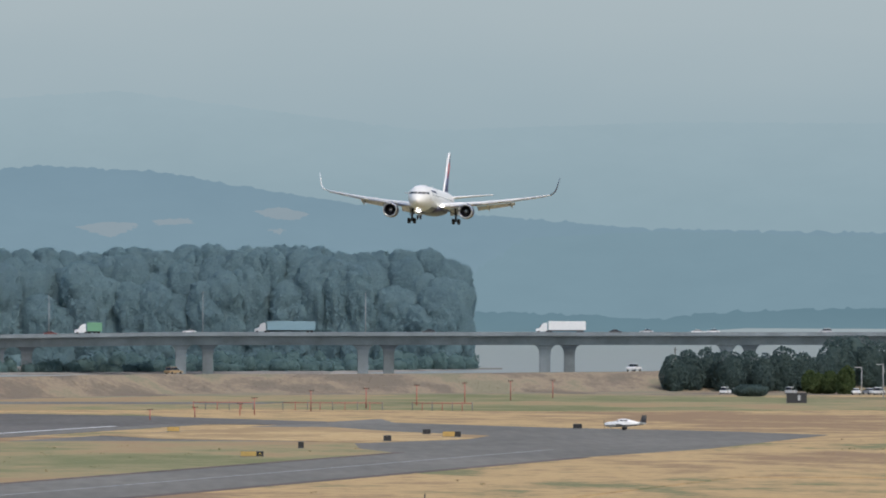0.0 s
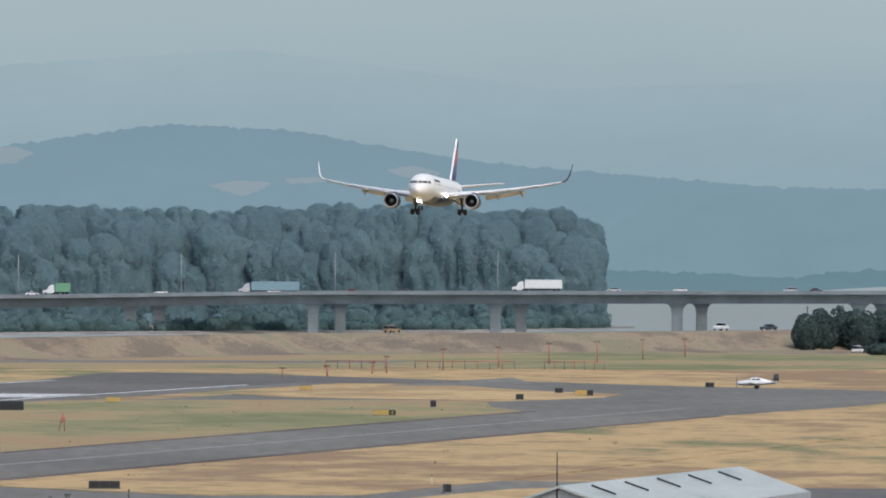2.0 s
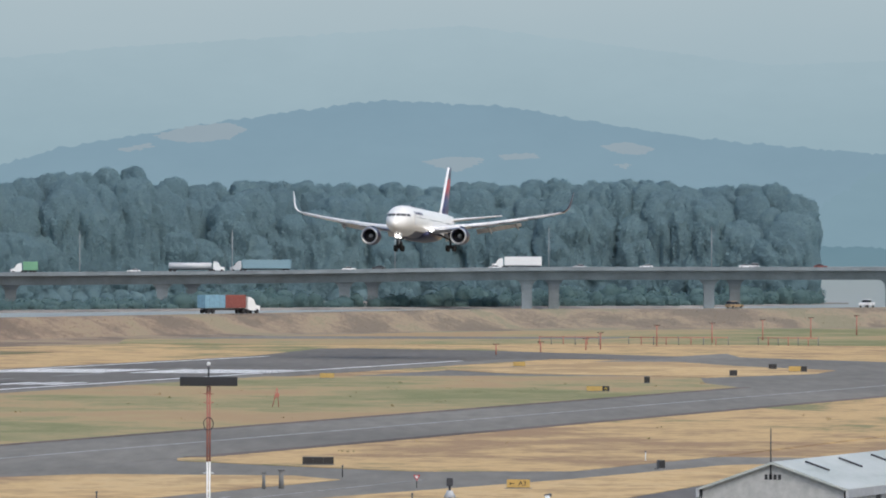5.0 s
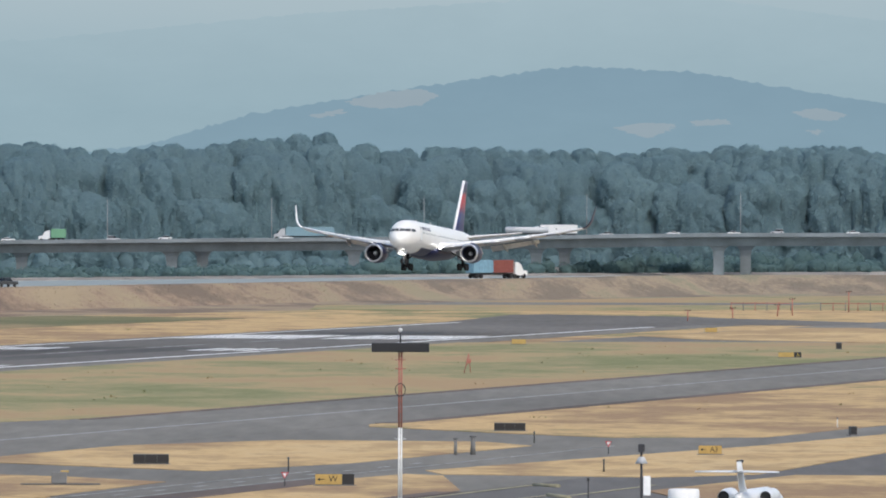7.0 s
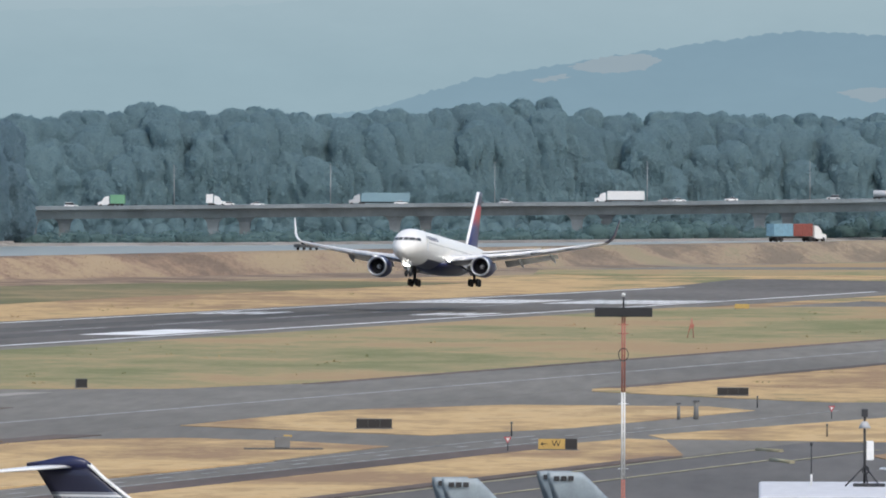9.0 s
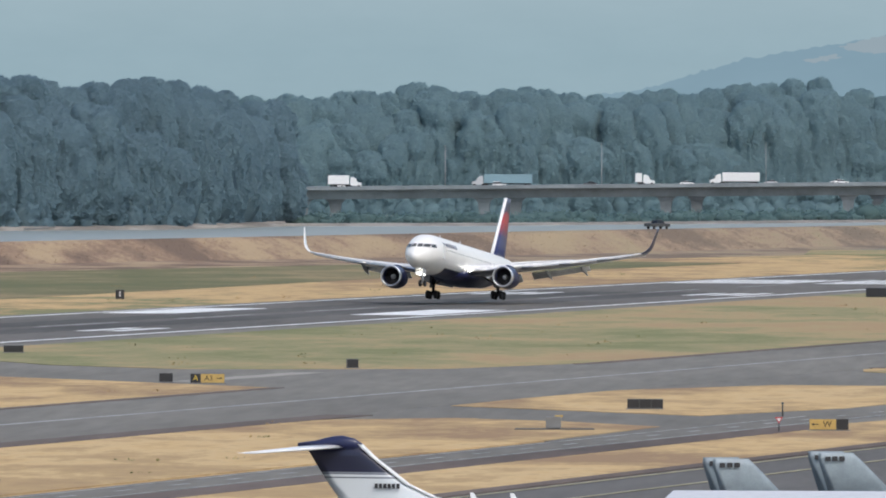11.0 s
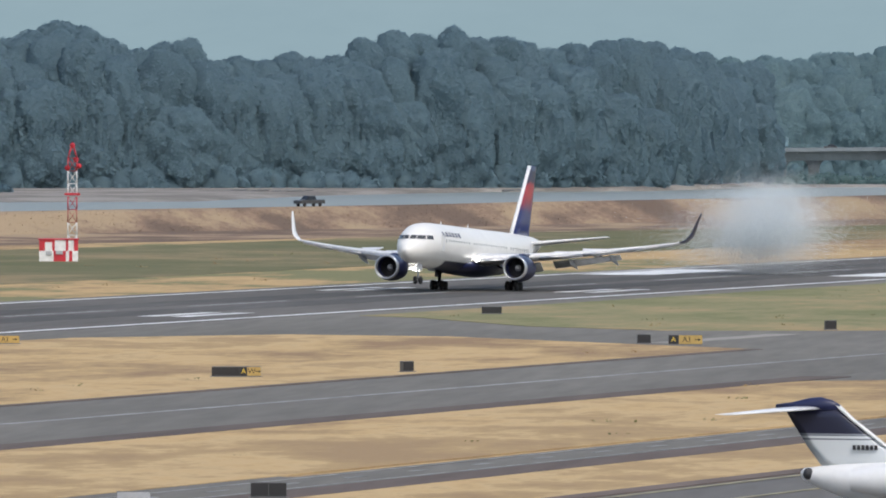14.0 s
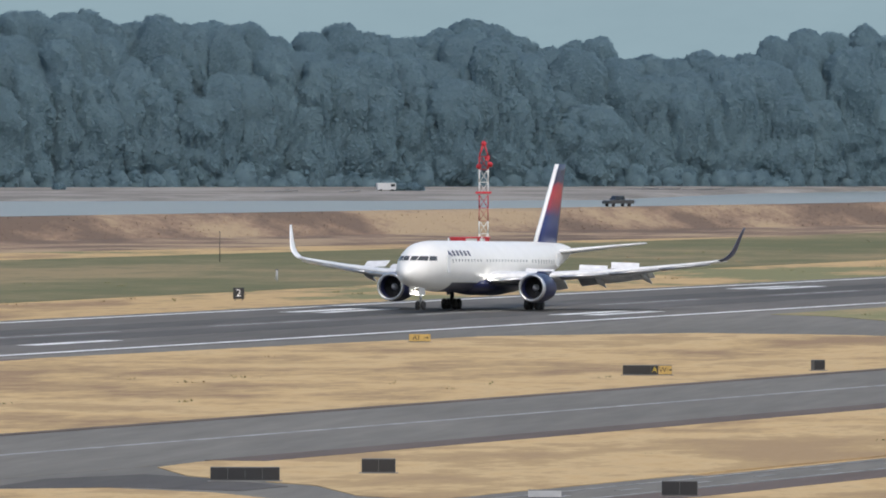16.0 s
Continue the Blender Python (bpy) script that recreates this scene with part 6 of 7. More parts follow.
# ---- hangar with a pale roof ----
def hangar():
    root = tagged(new("hangar"), "grey metal hangar with a weathered white gable roof", "hangar")
    W, L, E, Rg = 10.4, 77.0, 4.2, 6.05
    m_roof, nt, b = nodes_of("white_metal_roof")
    n1, n2 = noise_node(nt, 0.12, 5, 0.6, (3.0, 0.5, 1.0)), noise_node(nt, 1.2, 3)
    r = ramp(nt, n1.outputs[0], [(0.3, (0.30, 0.335, 0.305)), (0.45, (0.43, 0.46, 0.425)), (0.7, (0.51, 0.53, 0.495))])
    nt.links.new(mix(nt, 0.2, r.outputs[0], n2.outputs[0], 'SOFT_LIGHT'), b.inputs["Base Color"])
    b.inputs["Roughness"].default_value = 0.55
    m_wall = paint("grey_metal_cladding", (0.44, 0.44, 0.42), 0.6, var=0.15)
    bm = bmesh.new()
    out = [(-W / 2, 0), (W / 2, 0), (W / 2, E), (0, Rg - 0.05), (-W / 2, E)]
    loft(bm, [[(x, 0, z) for x, z in out], [(x, 0.25, z) for x, z in out]], smooth=False)
    part("gable_wall", bm, m_wall, root)
    bm = bmesh.new()
    loft(bm, [[(x, L - 0.25, z) for x, z in out], [(x, L, z) for x, z in out]], smooth=False)
    part("gable_wall", bm, m_wall, root)
    for sgn in (1, -1):
        bm = bmesh.new()
        pts = [(0, Rg), (sgn * (W / 2 + 0.35), E - 0.1), (sgn * (W / 2 + 0.35), E - 0.28), (0, Rg - 0.18)]
        loft(bm, [[(x, -0.35, z) for x, z in pts], [(x, L + 0.3, z) for x, z in pts]], smooth=False)
        bmesh.ops.recalc_face_normals(bm, faces=bm.faces)
        part("roof", bm, m_roof, root, "weathered white metal roof")
        bm = bmesh.new()
        box(bm, sgn * (W / 2 + 0.2), sgn * (W / 2 + 0.42), -0.35, L + 0.3, E - 0.75, E - 0.12)
        part("fascia", bm, M_grey, root, "pale eaves fascia")
        # Shade inside the doorways is put in as a near-black wall colour.
        bm = bmesh.new()
        box(bm, sgn * (W / 2) - 0.1, sgn * (W / 2) + 0.05, 0.25, L - 0.25, 0, E - 0.2)
        part("side_wall", bm, M_dark, root, "shaded dark doorways")
    for k in range(6):
        yb = 2 + k * 12.6
        for j in range(6):
            bm = bmesh.new()
            box(bm, W / 2 + 0.05, W / 2 + 0.16, yb + j * 1.75, yb + j * 1.75 + 1.5, 0.05, E - 0.8, bevel=0.02)
            part("door_leaf", bm, m_wall if j % 3 else M_grey, root)
    for k in range(5):
        bm = bmesh.new()
        y = 8 + k * 13.5
        q = Matrix.Translation((W * 0.17, y, Rg - 0.5)) @ Matrix.Rotation(math.atan2(Rg - E + 0.1, W / 2 + 0.35), 4, 'Y')
        box(bm, -0.95, 0.95, -0.12, 0.12, -0.02, 0.12, q)
        part("roof_vent", bm, M_dark, root, "dark slit roof vent")
    # the number on the gable stands as plain bars
    for k in range(4):
        bm = bmesh.new()
        box(bm, -0.62 + k * 0.33, -0.4 + k * 0.33, -0.03, 0.0, 4.75, 5.12)
        part("number_bar", bm, M_dark, root)
    bm = bmesh.new()
    tube(bm, (-0.15, -0.1, 4.9), (-0.15, -0.1, 8.45), 0.06, 0.04, 8)
    part("aerial_pole", bm, M_dark, root, "thin dark aerial pole")
    v = at(757 * D, 814)
    root.matrix_basis = pose(v.x, v.y, 0, 0, 0, -math.degrees(math.atan2(15.2, 66.5)))


hangar()


# ---- parked business jets ----
def jet_body(bm, secs, n=28):
    loft(bm, [ring_ellipse(x, c, ry, a, d, n) for x, c, ry, a, d in secs])
    bmesh.ops.recalc_face_normals(bm, faces=bm.faces)


m_jetfin, nt, b = nodes_of("two_tone_fin")
tc = nt.nodes.new("ShaderNodeTexCoord")
sz = nt.nodes.new("ShaderNodeSeparateXYZ")
nt.links.new(tc.outputs["Object"], sz.inputs[0])
mr = nt.nodes.new("ShaderNodeMapRange")
mr.inputs[1].default_value, mr.inputs[2].default_value = 0.0, 10.0
nt.links.new(sz.outputs[2], mr.inputs[0])
r = ramp(nt, mr.outputs[0], [(0.0, (0.62, 0.65, 0.66)), (0.548, (0.62, 0.65, 0.66)), (0.549, (0.16, 0.17, 0.2)), (0.556, (0.16, 0.17, 0.2)), (0.557, (0.62, 0.65, 0.66)), (0.566, (0.62, 0.65, 0.66)),
                             (0.567, (0.16, 0.17, 0.2)), (0.575, (0.3, 0.32, 0.36)), (0.58, (0.018, 0.02, 0.045))])
r.color_ramp.interpolation = 'CONSTANT'
nt.links.new(r.outputs[0], b.inputs["Base Color"])
b.inputs["Roughness"].default_value = 0.3


M_cabin = paint("grey_cabin_glass", (0.15, 0.16, 0.165), 0.15)


def business_jet():
    """Long white jet, seen from its right rear: x forward."""
    root = tagged(new("business_jet"), "large white business jet with a navy-topped tail on the apron", "business jet", group="parked jets")
    bm = bmesh.new()
    jet_body(bm, [(-1.75, 3.78, 0.12, 0.1, 0.1), (-1.6, 3.76, 0.34, 0.3, 0.3), (-0.9, 3.7, 0.6, 0.45, 0.6), (0.6, 3.52, 0.95, 0.78, 0.95), (2.4, 3.33, 1.2, 1.08, 1.2), (5, 3.15, 1.33, 1.3, 1.35), (10, 3.1, 1.35, 1.35, 1.38), (22, 3.1, 1.35, 1.35, 1.38), (25.5, 2.95, 1.0, 0.95, 1.05), (27.5, 2.75, 0.3, 0.3, 0.35)])
    fus = part("fuselage", bm, M_white, root, "glossy white fuselage", True)
    for k in range(20):
        bm = bmesh.new()
        box(bm, 6.75 + k * 0.72, 7.0 + k * 0.72, -1.38, -1.26, 3.25, 3.62, bevel=0.05)
        part("cabin_window", bm, M_cabin, fus)
    bm = bmesh.new()
    bmesh.ops.create_uvsphere(bm, u_segments=12, v_segments=8, radius=0.3, matrix=Matrix.Translation((-1.25, -0.36, 3.78)))
    part("exhaust_outlet", bm, M_dark, fus)
    bm = bmesh.new()
    ss = []
    for z, le, te in ((4.1, 7.2, -0.6), (4.55, 4.2, -0.95), (5.2, 2.7, -1.45), (6.6, 0.9, -2.35), (7.25, 0.15, -2.75)):
        ss.append([Vector((v.x, v.z, z)) for v in airfoil(le, le - te, 0.085, 0, 0)])
    loft(bm, ss)
    bmesh.ops.recalc_face_normals(bm, faces=bm.faces)
    fin = part("fin", bm, m_jetfin, root, "white fin with a navy top and thin stripes", True)
    bm = bmesh.new()
    ss = []
    for z, le in ((4.15, 6.6), (4.6, 4.22), (5.25, 2.78), (6.6, 0.98), (7.3, 0.22)):
        ss.append([(le + 0.08, 0, z), (le - 0.2, 0.13, z), (le - 0.2, -0.13, z)])
    loft(bm, ss)
    part("leading_edge", bm, M_whitepost, fin, "bright white leading edge", True)
    bm = bmesh.new()
    loft(bm, [ring_ellipse(x, 7.25, ry, a, 0.3, 16) for x, ry, a in ((0.3, 0.05, 0.05), (-0.1, 0.2, 0.28), (-0.7, 0.28, 0.42), (-1.3, 0.28, 0.38), (-2.2, 0.18, 0.16), (-3.1, 0.03, 0.03))])
    part("tail_bullet", bm, M_navy, fin, "navy rounded fin cap", True)
    for sgn in (1, -1):
        bm = bmesh.new()
        ss = []
        for y in (0.1, 1.5, 3.2, 4.7):
            le, c = -0.5 - 0.70 * y, 2.6 - 0.31 * y
            ss.append([Vector((v.x, v.y * sgn, v.z)) for v in airfoil(le, c, 0.08, y, 7.1 - 0.05 * y)])
        loft(bm, ss)
        bmesh.ops.recalc_face_normals(bm, faces=bm.faces)
        part("tailplane", bm, M_white, root, "pale tailplane", True)
        bm = bmesh.new()
        loft(bm, [[(x, sgn * 2.25 + r_ * math.cos(2 * math.pi * i / 20), 3.55 + r_ * math.sin(2 * math.pi * i / 20)) for i in range(20)] for x, r_ in ((5.6, 0.7), (5.75, 0.82), (5.2, 0.88), (3.0, 0.8), (1.6, 0.55))], cap=False)
        eng = part("engine", bm, M_white, root, "white rear engine", True)
        bm = bmesh.new()
        loft(bm, [[(x, sgn * 2.25 + r_ * math.cos(2 * math.pi * i / 20), 3.55 + r_ * math.sin(2 * math.pi * i / 20)) for i in range(20)] for x, r_ in ((5.55, 0.7), (5.82, 0.78), (5.6, 0.88))], cap=False)
        part("intake_ring", bm, M_navy, eng)
        bm = bmesh.new()
        bmesh.ops.create_circle(bm, cap_ends=True, segments=20, radius=0.7, matrix=Matrix.Translation((5.2, sgn * 2.25, 3.55)) @ Matrix.Rotation(radians(90), 4, 'Y'))
        part("fan", bm, M_dark, eng)
        bm = bmesh.new()
        loft(bm, [[Vector((v.x, v.y * sgn, v.z)) for v in airfoil(16.5 - 0.6 * y, 6.2 - 0.38 * y, 0.1, y, 2.1 + 0.06 * y)] for y in (0.8, 5, 10, 13.8)])
        bmesh.ops.recalc_face_normals(bm, faces=bm.faces)
        part("wing", bm, M_grey, root, "", True)
    for x in (6.3, 8.4):
        bm = bmesh.new()
        loft(bm, [[(x + 0.22, 0.02, 4.4), (x - 0.22, 0.02, 4.4), (x - 0.22, -0.02, 4.4), (x + 0.22, -0.02, 4.4)], [(x - 0.12, 0.012, 4.85), (x - 0.3, 0.012, 4.85), (x - 0.3, -0.012, 4.85), (x - 0.12, -0.012, 4.85)]], smooth=False)
        part("blade_aerial", bm, M_white, fus)
    # registration stands as plain bars
    for k in range(6):
        bm = bmesh.new()
        box(bm, 1.05 + k * 0.23, 1.2 + k * 0.23, -0.3, -0.22, 5.02, 5.26)
        part("lettering_bar", bm, M_dark, fin)
    wj = wheel_mesh(0.45, 0.35)
    for x, y in ((11.5, 2), (11.5, -2), (24, 0)):
        bm = bmesh.new()
        tube(bm, (x, y, 0.45), (x, y, 2.3), 0.1, 0.12, 8)
        leg = part("landing_gear_leg", bm, M_grey, root)
        for dy in (-0.3, 0.3):
            add_mesh("wheel", wj, leg, Matrix.Translation((x, y + dy, 0.45)))
    v = at(-1218 * D, 571)
    root.matrix_basis = pose(v.x + 0.7, v.y, 0.03, 0, 0, -13)


business_jet()


def small_jet():
    root = tagged(new("business_jet"), "small white T-tail business jet seen from behind on the apron", "business jet", group="parked jets")
    bm = bmesh.new()
    jet_body(bm, [(-1.2, 2.2, 0.15, 0.15, 0.15), (0, 2.1, 0.5, 0.5, 0.5), (3, 1.9, 0.85, 0.85, 0.85), (9, 1.85, 0.88, 0.9, 0.9), (12.5, 1.7, 0.6, 0.6, 0.6), (14, 1.55, 0.1, 0.1, 0.1)])
    part("fuselage", bm, M_white, root, "", True)
    bm = bmesh.new()
    loft(bm, [[Vector((v.x, v.z, z)) for v in airfoil(le, c, 0.1, 0, 0)] for z, le, c in ((2.2, 3.2, 3.6), (3.0, 1.6, 2.5), (4.25, 0.5, 2.0), (4.75, 0.1, 1.7))])
    bmesh.ops.recalc_face_normals(bm, faces=bm.faces)
    part("fin", bm, M_white, root, "", True)
    bm = bmesh.new()
    tube(bm, (0.4, 0, 4.7), (-1.7, 0, 4.75), 0.12, 0.03, 8)
    part("tail_bullet", bm, M_dark, root)
    for sgn in (1, -1):
        bm = bmesh.new()
        loft(bm, [[Vector((v.x, v.y * sgn, v.z)) for v in airfoil(0.3 - 0.45 * y, 1.6 - 0.2 * y, 0.1, y, 4.0)] for y in (0, 1.4, 2.85)])
        bmesh.ops.recalc_face_normals(bm, faces=bm.faces)
        part("tailplane", bm, M_white, root, "", True)
        bm = bmesh.new()
        loft(bm, [[(x, sgn * 1.45 + r_ * math.cos(2 * math.pi * i / 18), 2.25 + r_ * math.sin(2 * math.pi * i / 18)) for i in range(18)] for x, r_ in ((4.2, 0.45), (3.9, 0.56), (2.4, 0.54), (1.2, 0.4))], cap=False)
        eng = part("engine", bm, M_white, root, "white rear engine", True)
        bm = bmesh.new()
        bmesh.ops.create_circle(bm, cap_ends=True, segments=18, radius=0.4, matrix=Matrix.Translation((1.5, sgn * 1.45, 2.25)) @ Matrix.Rotation(radians(90), 4, 'Y'))
        part("exhaust", bm, M_dark, eng)
        bm = bmesh.new()
        loft(bm, [[Vector((v.x, v.y * sgn, v.z)) for v in airfoil(8 - 0.35 * y, 2.6 - 0.2 * y, 0.12, y, 1.2 + 0.06 * y)] for y in (0.3, 3, 6.8)])
        bmesh.ops.recalc_face_normals(bm, faces=bm.faces)
        part("wing", bm, M_white, root, "", True)
        bm = bmesh.new()
        tube(bm, (7, sgn * 1.8, 0.3), (7, sgn * 1.8, 1.3), 0.08, 0.08, 8)
        leg = part("landing_gear_leg", bm, M_grey, root)
        add_mesh("wheel", wheel_car, leg, Matrix.Translation((7, sgn * 1.8, 0.36)))
    bm = bmesh.new()
    tube(bm, (12, 0, 0.0), (12, 0, 1.3), 0.09, 0.09, 8)
    part("landing_gear_leg", bm, M_grey, root)
    v = at(361 * D, 765)
    root.matrix_basis = pose(v.x, v.y, 0.04, 0, 0, 78)


small_jet()


# ---- grey fighter jets behind the roof ----
M_fighter = paint("blue_grey_military_paint", (0.30, 0.355, 0.385), 0.55)
M_fighter2 = paint("dark_blue_grey_military_paint", (0.235, 0.285, 0.315), 0.55)


def fighter(u, dist, top):
    root = tagged(new("fighter_jet"), "blue-grey twin-tailed fighter jet parked on the apron", "fighter jet", group="fighter jets")
    k = top / 5.6
    bm = bmesh.new()
    jet_body(bm, [(-1.5, 1.9, 0.7, 0.5, 0.5), (0, 1.95, 1.5, 0.65, 0.7), (6, 2.0, 1.7, 0.75, 0.8), (10, 2.1, 1.2, 0.95, 0.8), (13, 2.1, 0.7, 0.9, 0.6), (17, 1.8, 0.08, 0.08, 0.08)])
    part("fuselage", bm, M_fighter, root, "", True)
    for sgn, m in ((1, M_fighter2), (-1, M_fighter)):
        bm = bmesh.new()
        loft(bm, [[Vector((v.x, v.z + sgn * 1.5, z)) for v in airfoil(le, le - te, 0.06, 0, 0)] for z, le, te in ((2.3, 3.6, -0.7), (5.15 * k, 0.75, -1.6), (5.5 * k, 0.35, -1.6))])
        bmesh.ops.recalc_face_normals(bm, faces=bm.faces)
        fin = part("fin", bm, m, root, "blue-grey swept tail fin", True)
        for j in range(3):
            bm = bmesh.new()
            box(bm, -1.25 + j * 0.4, -0.95 + j * 0.4, sgn * 1.5 - 0.16, sgn * 1.5 - 0.1, 5.05 * k, 5.3 * k)
            part("number_bar", bm, M_dark, fin)
        bm = bmesh.new()
        loft(bm, [[Vector((v.x, v.y * sgn, v.z)) for v in airfoil(9 - 0.85 * y, 7.5 - 0.95 * y, 0.05, y, 2.1)] for y in (1.2, 4, 6.4)])
        bmesh.ops.recalc_face_normals(bm, faces=bm.faces)
        part("wing", bm, M_fighter, root, "", True)
        bm = bmesh.new()
        tube(bm, (4.5, sgn * 1.4, 0), (4.5, sgn * 1.4, 1.6), 0.12, 0.12, 8)
        part("landing_gear_leg", bm, M_grey, root)
    bm = bmesh.new()
    tube(bm, (12, 0, 0), (12, 0, 1.5), 0.1, 0.1, 8)
    part("landing_gear_leg", bm, M_grey, root)
    v = at(u * D, dist)
    root.matrix_basis = pose(v.x, v.y, 0.03, 0, 0, 12)


fighter(-520, 606, 5.7)
fighter(-335, 622, 5.6)


# ---- flat-roofed building with rooftop equipment, near the camera ----
def roof_building():
    root = tagged(new("terminal_annex"), "low building with a white flat roof and rooftop equipment", "building")
    m_r = paint("white_roof_membrane", (0.62, 0.62, 0.63), 0.7, var=0.12)
    a, c = at(10 * D, 500), at(900 * D, 500)
    bm = bmesh.new()
    box(bm, a.x, c.x, 478, 500, 0, 8.1)
    part("wall", bm, M_conc, root)
    bm = bmesh.new()
    box(bm, a.x - 0.3, c.x, 477.7, 500.3, 8.1, 8.5, bevel=0.12)
    part("roof", bm, m_r, root, "white flat roof")
    bm = bmesh.new()
    box(bm, at(-630 * D, 450).x, at(-40 * D, 450).x, 430, 452, 0, 8.38)
    part("wall", bm, M_conc, root)
    bm = bmesh.new()
    box(bm, at(-640 * D, 450).x, at(-30 * D, 450).x, 429.8, 452.2, 8.38, 8.68, bevel=0.14)
    part("roof", bm, m_r, root, "white flat roof")
    return root


roof_building()


def vent_drum():
    root = tagged(new("roof_ventilator"), "white drum-shaped roof ventilator on a tapered base", "ventilator")
    bm = bmesh.new()
    tube(bm, (0, 0, 0), (0, 0, 0.75), 0.5, 0.35, 20)
    part("base", bm, M_whitepost, root)
    bm = bmesh.new()
    loft(bm, [[(r_ * math.cos(2 * math.pi * i / 28), r_ * math.sin(2 * math.pi * i / 28), z) for i in range(28)] for r_, z in ((0.66, 0.72), (0.69, 0.78), (0.69, 1.36), (0.62, 1.44))])
    part("drum", bm, M_whitepost, root, "white drum")
    v = at(260 * D, 494)
    root.matrix_basis = pose(v.x, v.y, 8.48)


def sensor_mast():
    root = tagged(new("camera_mast"), "dark sensor mast with a white cabinet on a tripod", "mast")
    bm = bmesh.new()
    tube(bm, (0, 0, 0), (0, 0, 3.1), 0.06, 0.05, 8)
    part("pole", bm, M_dark, root)
    bm = bmesh.new()
    tube(bm, (0, 0, 2.55), (0, 0, 2.85), 0.28, 0.12, 16)
    part("shield", bm, M_grey, root)
    bm = bmesh.new()
    box(bm, -0.14, 0.14, -0.14, 0.14, 3.05, 3.4, bevel=0.03)
    part("sensor_head", bm, M_dark, root)
    bm = bmesh.new()
    box(bm, 0.08, 0.4, -0.12, 0.12, 1.15, 2.0, bevel=0.03)
    part("cabinet", bm, M_whitepost, root, "white cabinet")
    for ang in (200, 320, 80):
        bm = bmesh.new()
        tube(bm, (0, 0, 0.9), (0.9 * math.cos(radians(ang)), 0.9 * math.sin(radians(ang)), 0.02), 0.035, 0.035, 6)
        part("leg", bm, M_dark, root)
    bm = bmesh.new()
    for i in range(16):
        a0, a1 = 2 * math.pi * i / 16, 2 * math.pi * (i + 1) / 16
        tube(bm, (0.04 + 0.14 * math.cos(a0), -0.08, 0.72 + 0.18 * math.sin(a0)), (0.04 + 0.14 * math.cos(a1), -0.08, 0.72 + 0.18 * math.sin(a1)), 0.03, 0.03, 5)
    part("cable_coil", bm, M_dark, root)
    bm = bmesh.new()
    box(bm, -0.5, 0.9, -0.4, 0.4, 0, 0.14, bevel=0.03)
    part("ballast", bm, M_dark, root)
    v = at(185 * D, 493)
    root.matrix_basis = pose(v.x, v.y, 8.5)


def whip_aerial():
    root = tagged(new("roof_aerial"), "thin dark aerial on the white roof", "aerial")
    bm = bmesh.new()
    tube(bm, (0, 0, 0), (0, 0, 0.5), 0.05, 0.05, 8)
    part("base", bm, M_whitepost, root)
    bm = bmesh.new()
    tube(bm, (0, 0, 0.5), (0, 0, 1.75), 0.03, 0.03, 8)
    tube(bm, (0, 0, 1.75), (0, 0, 1.9), 0.06, 0.06, 8)
    part("rod", bm, M_dark, root)
    v = at(91 * D, 494)
    root.matrix_basis = pose(v.x, v.y, 8.5)


vent_drum()
sensor_mast()
whip_aerial()


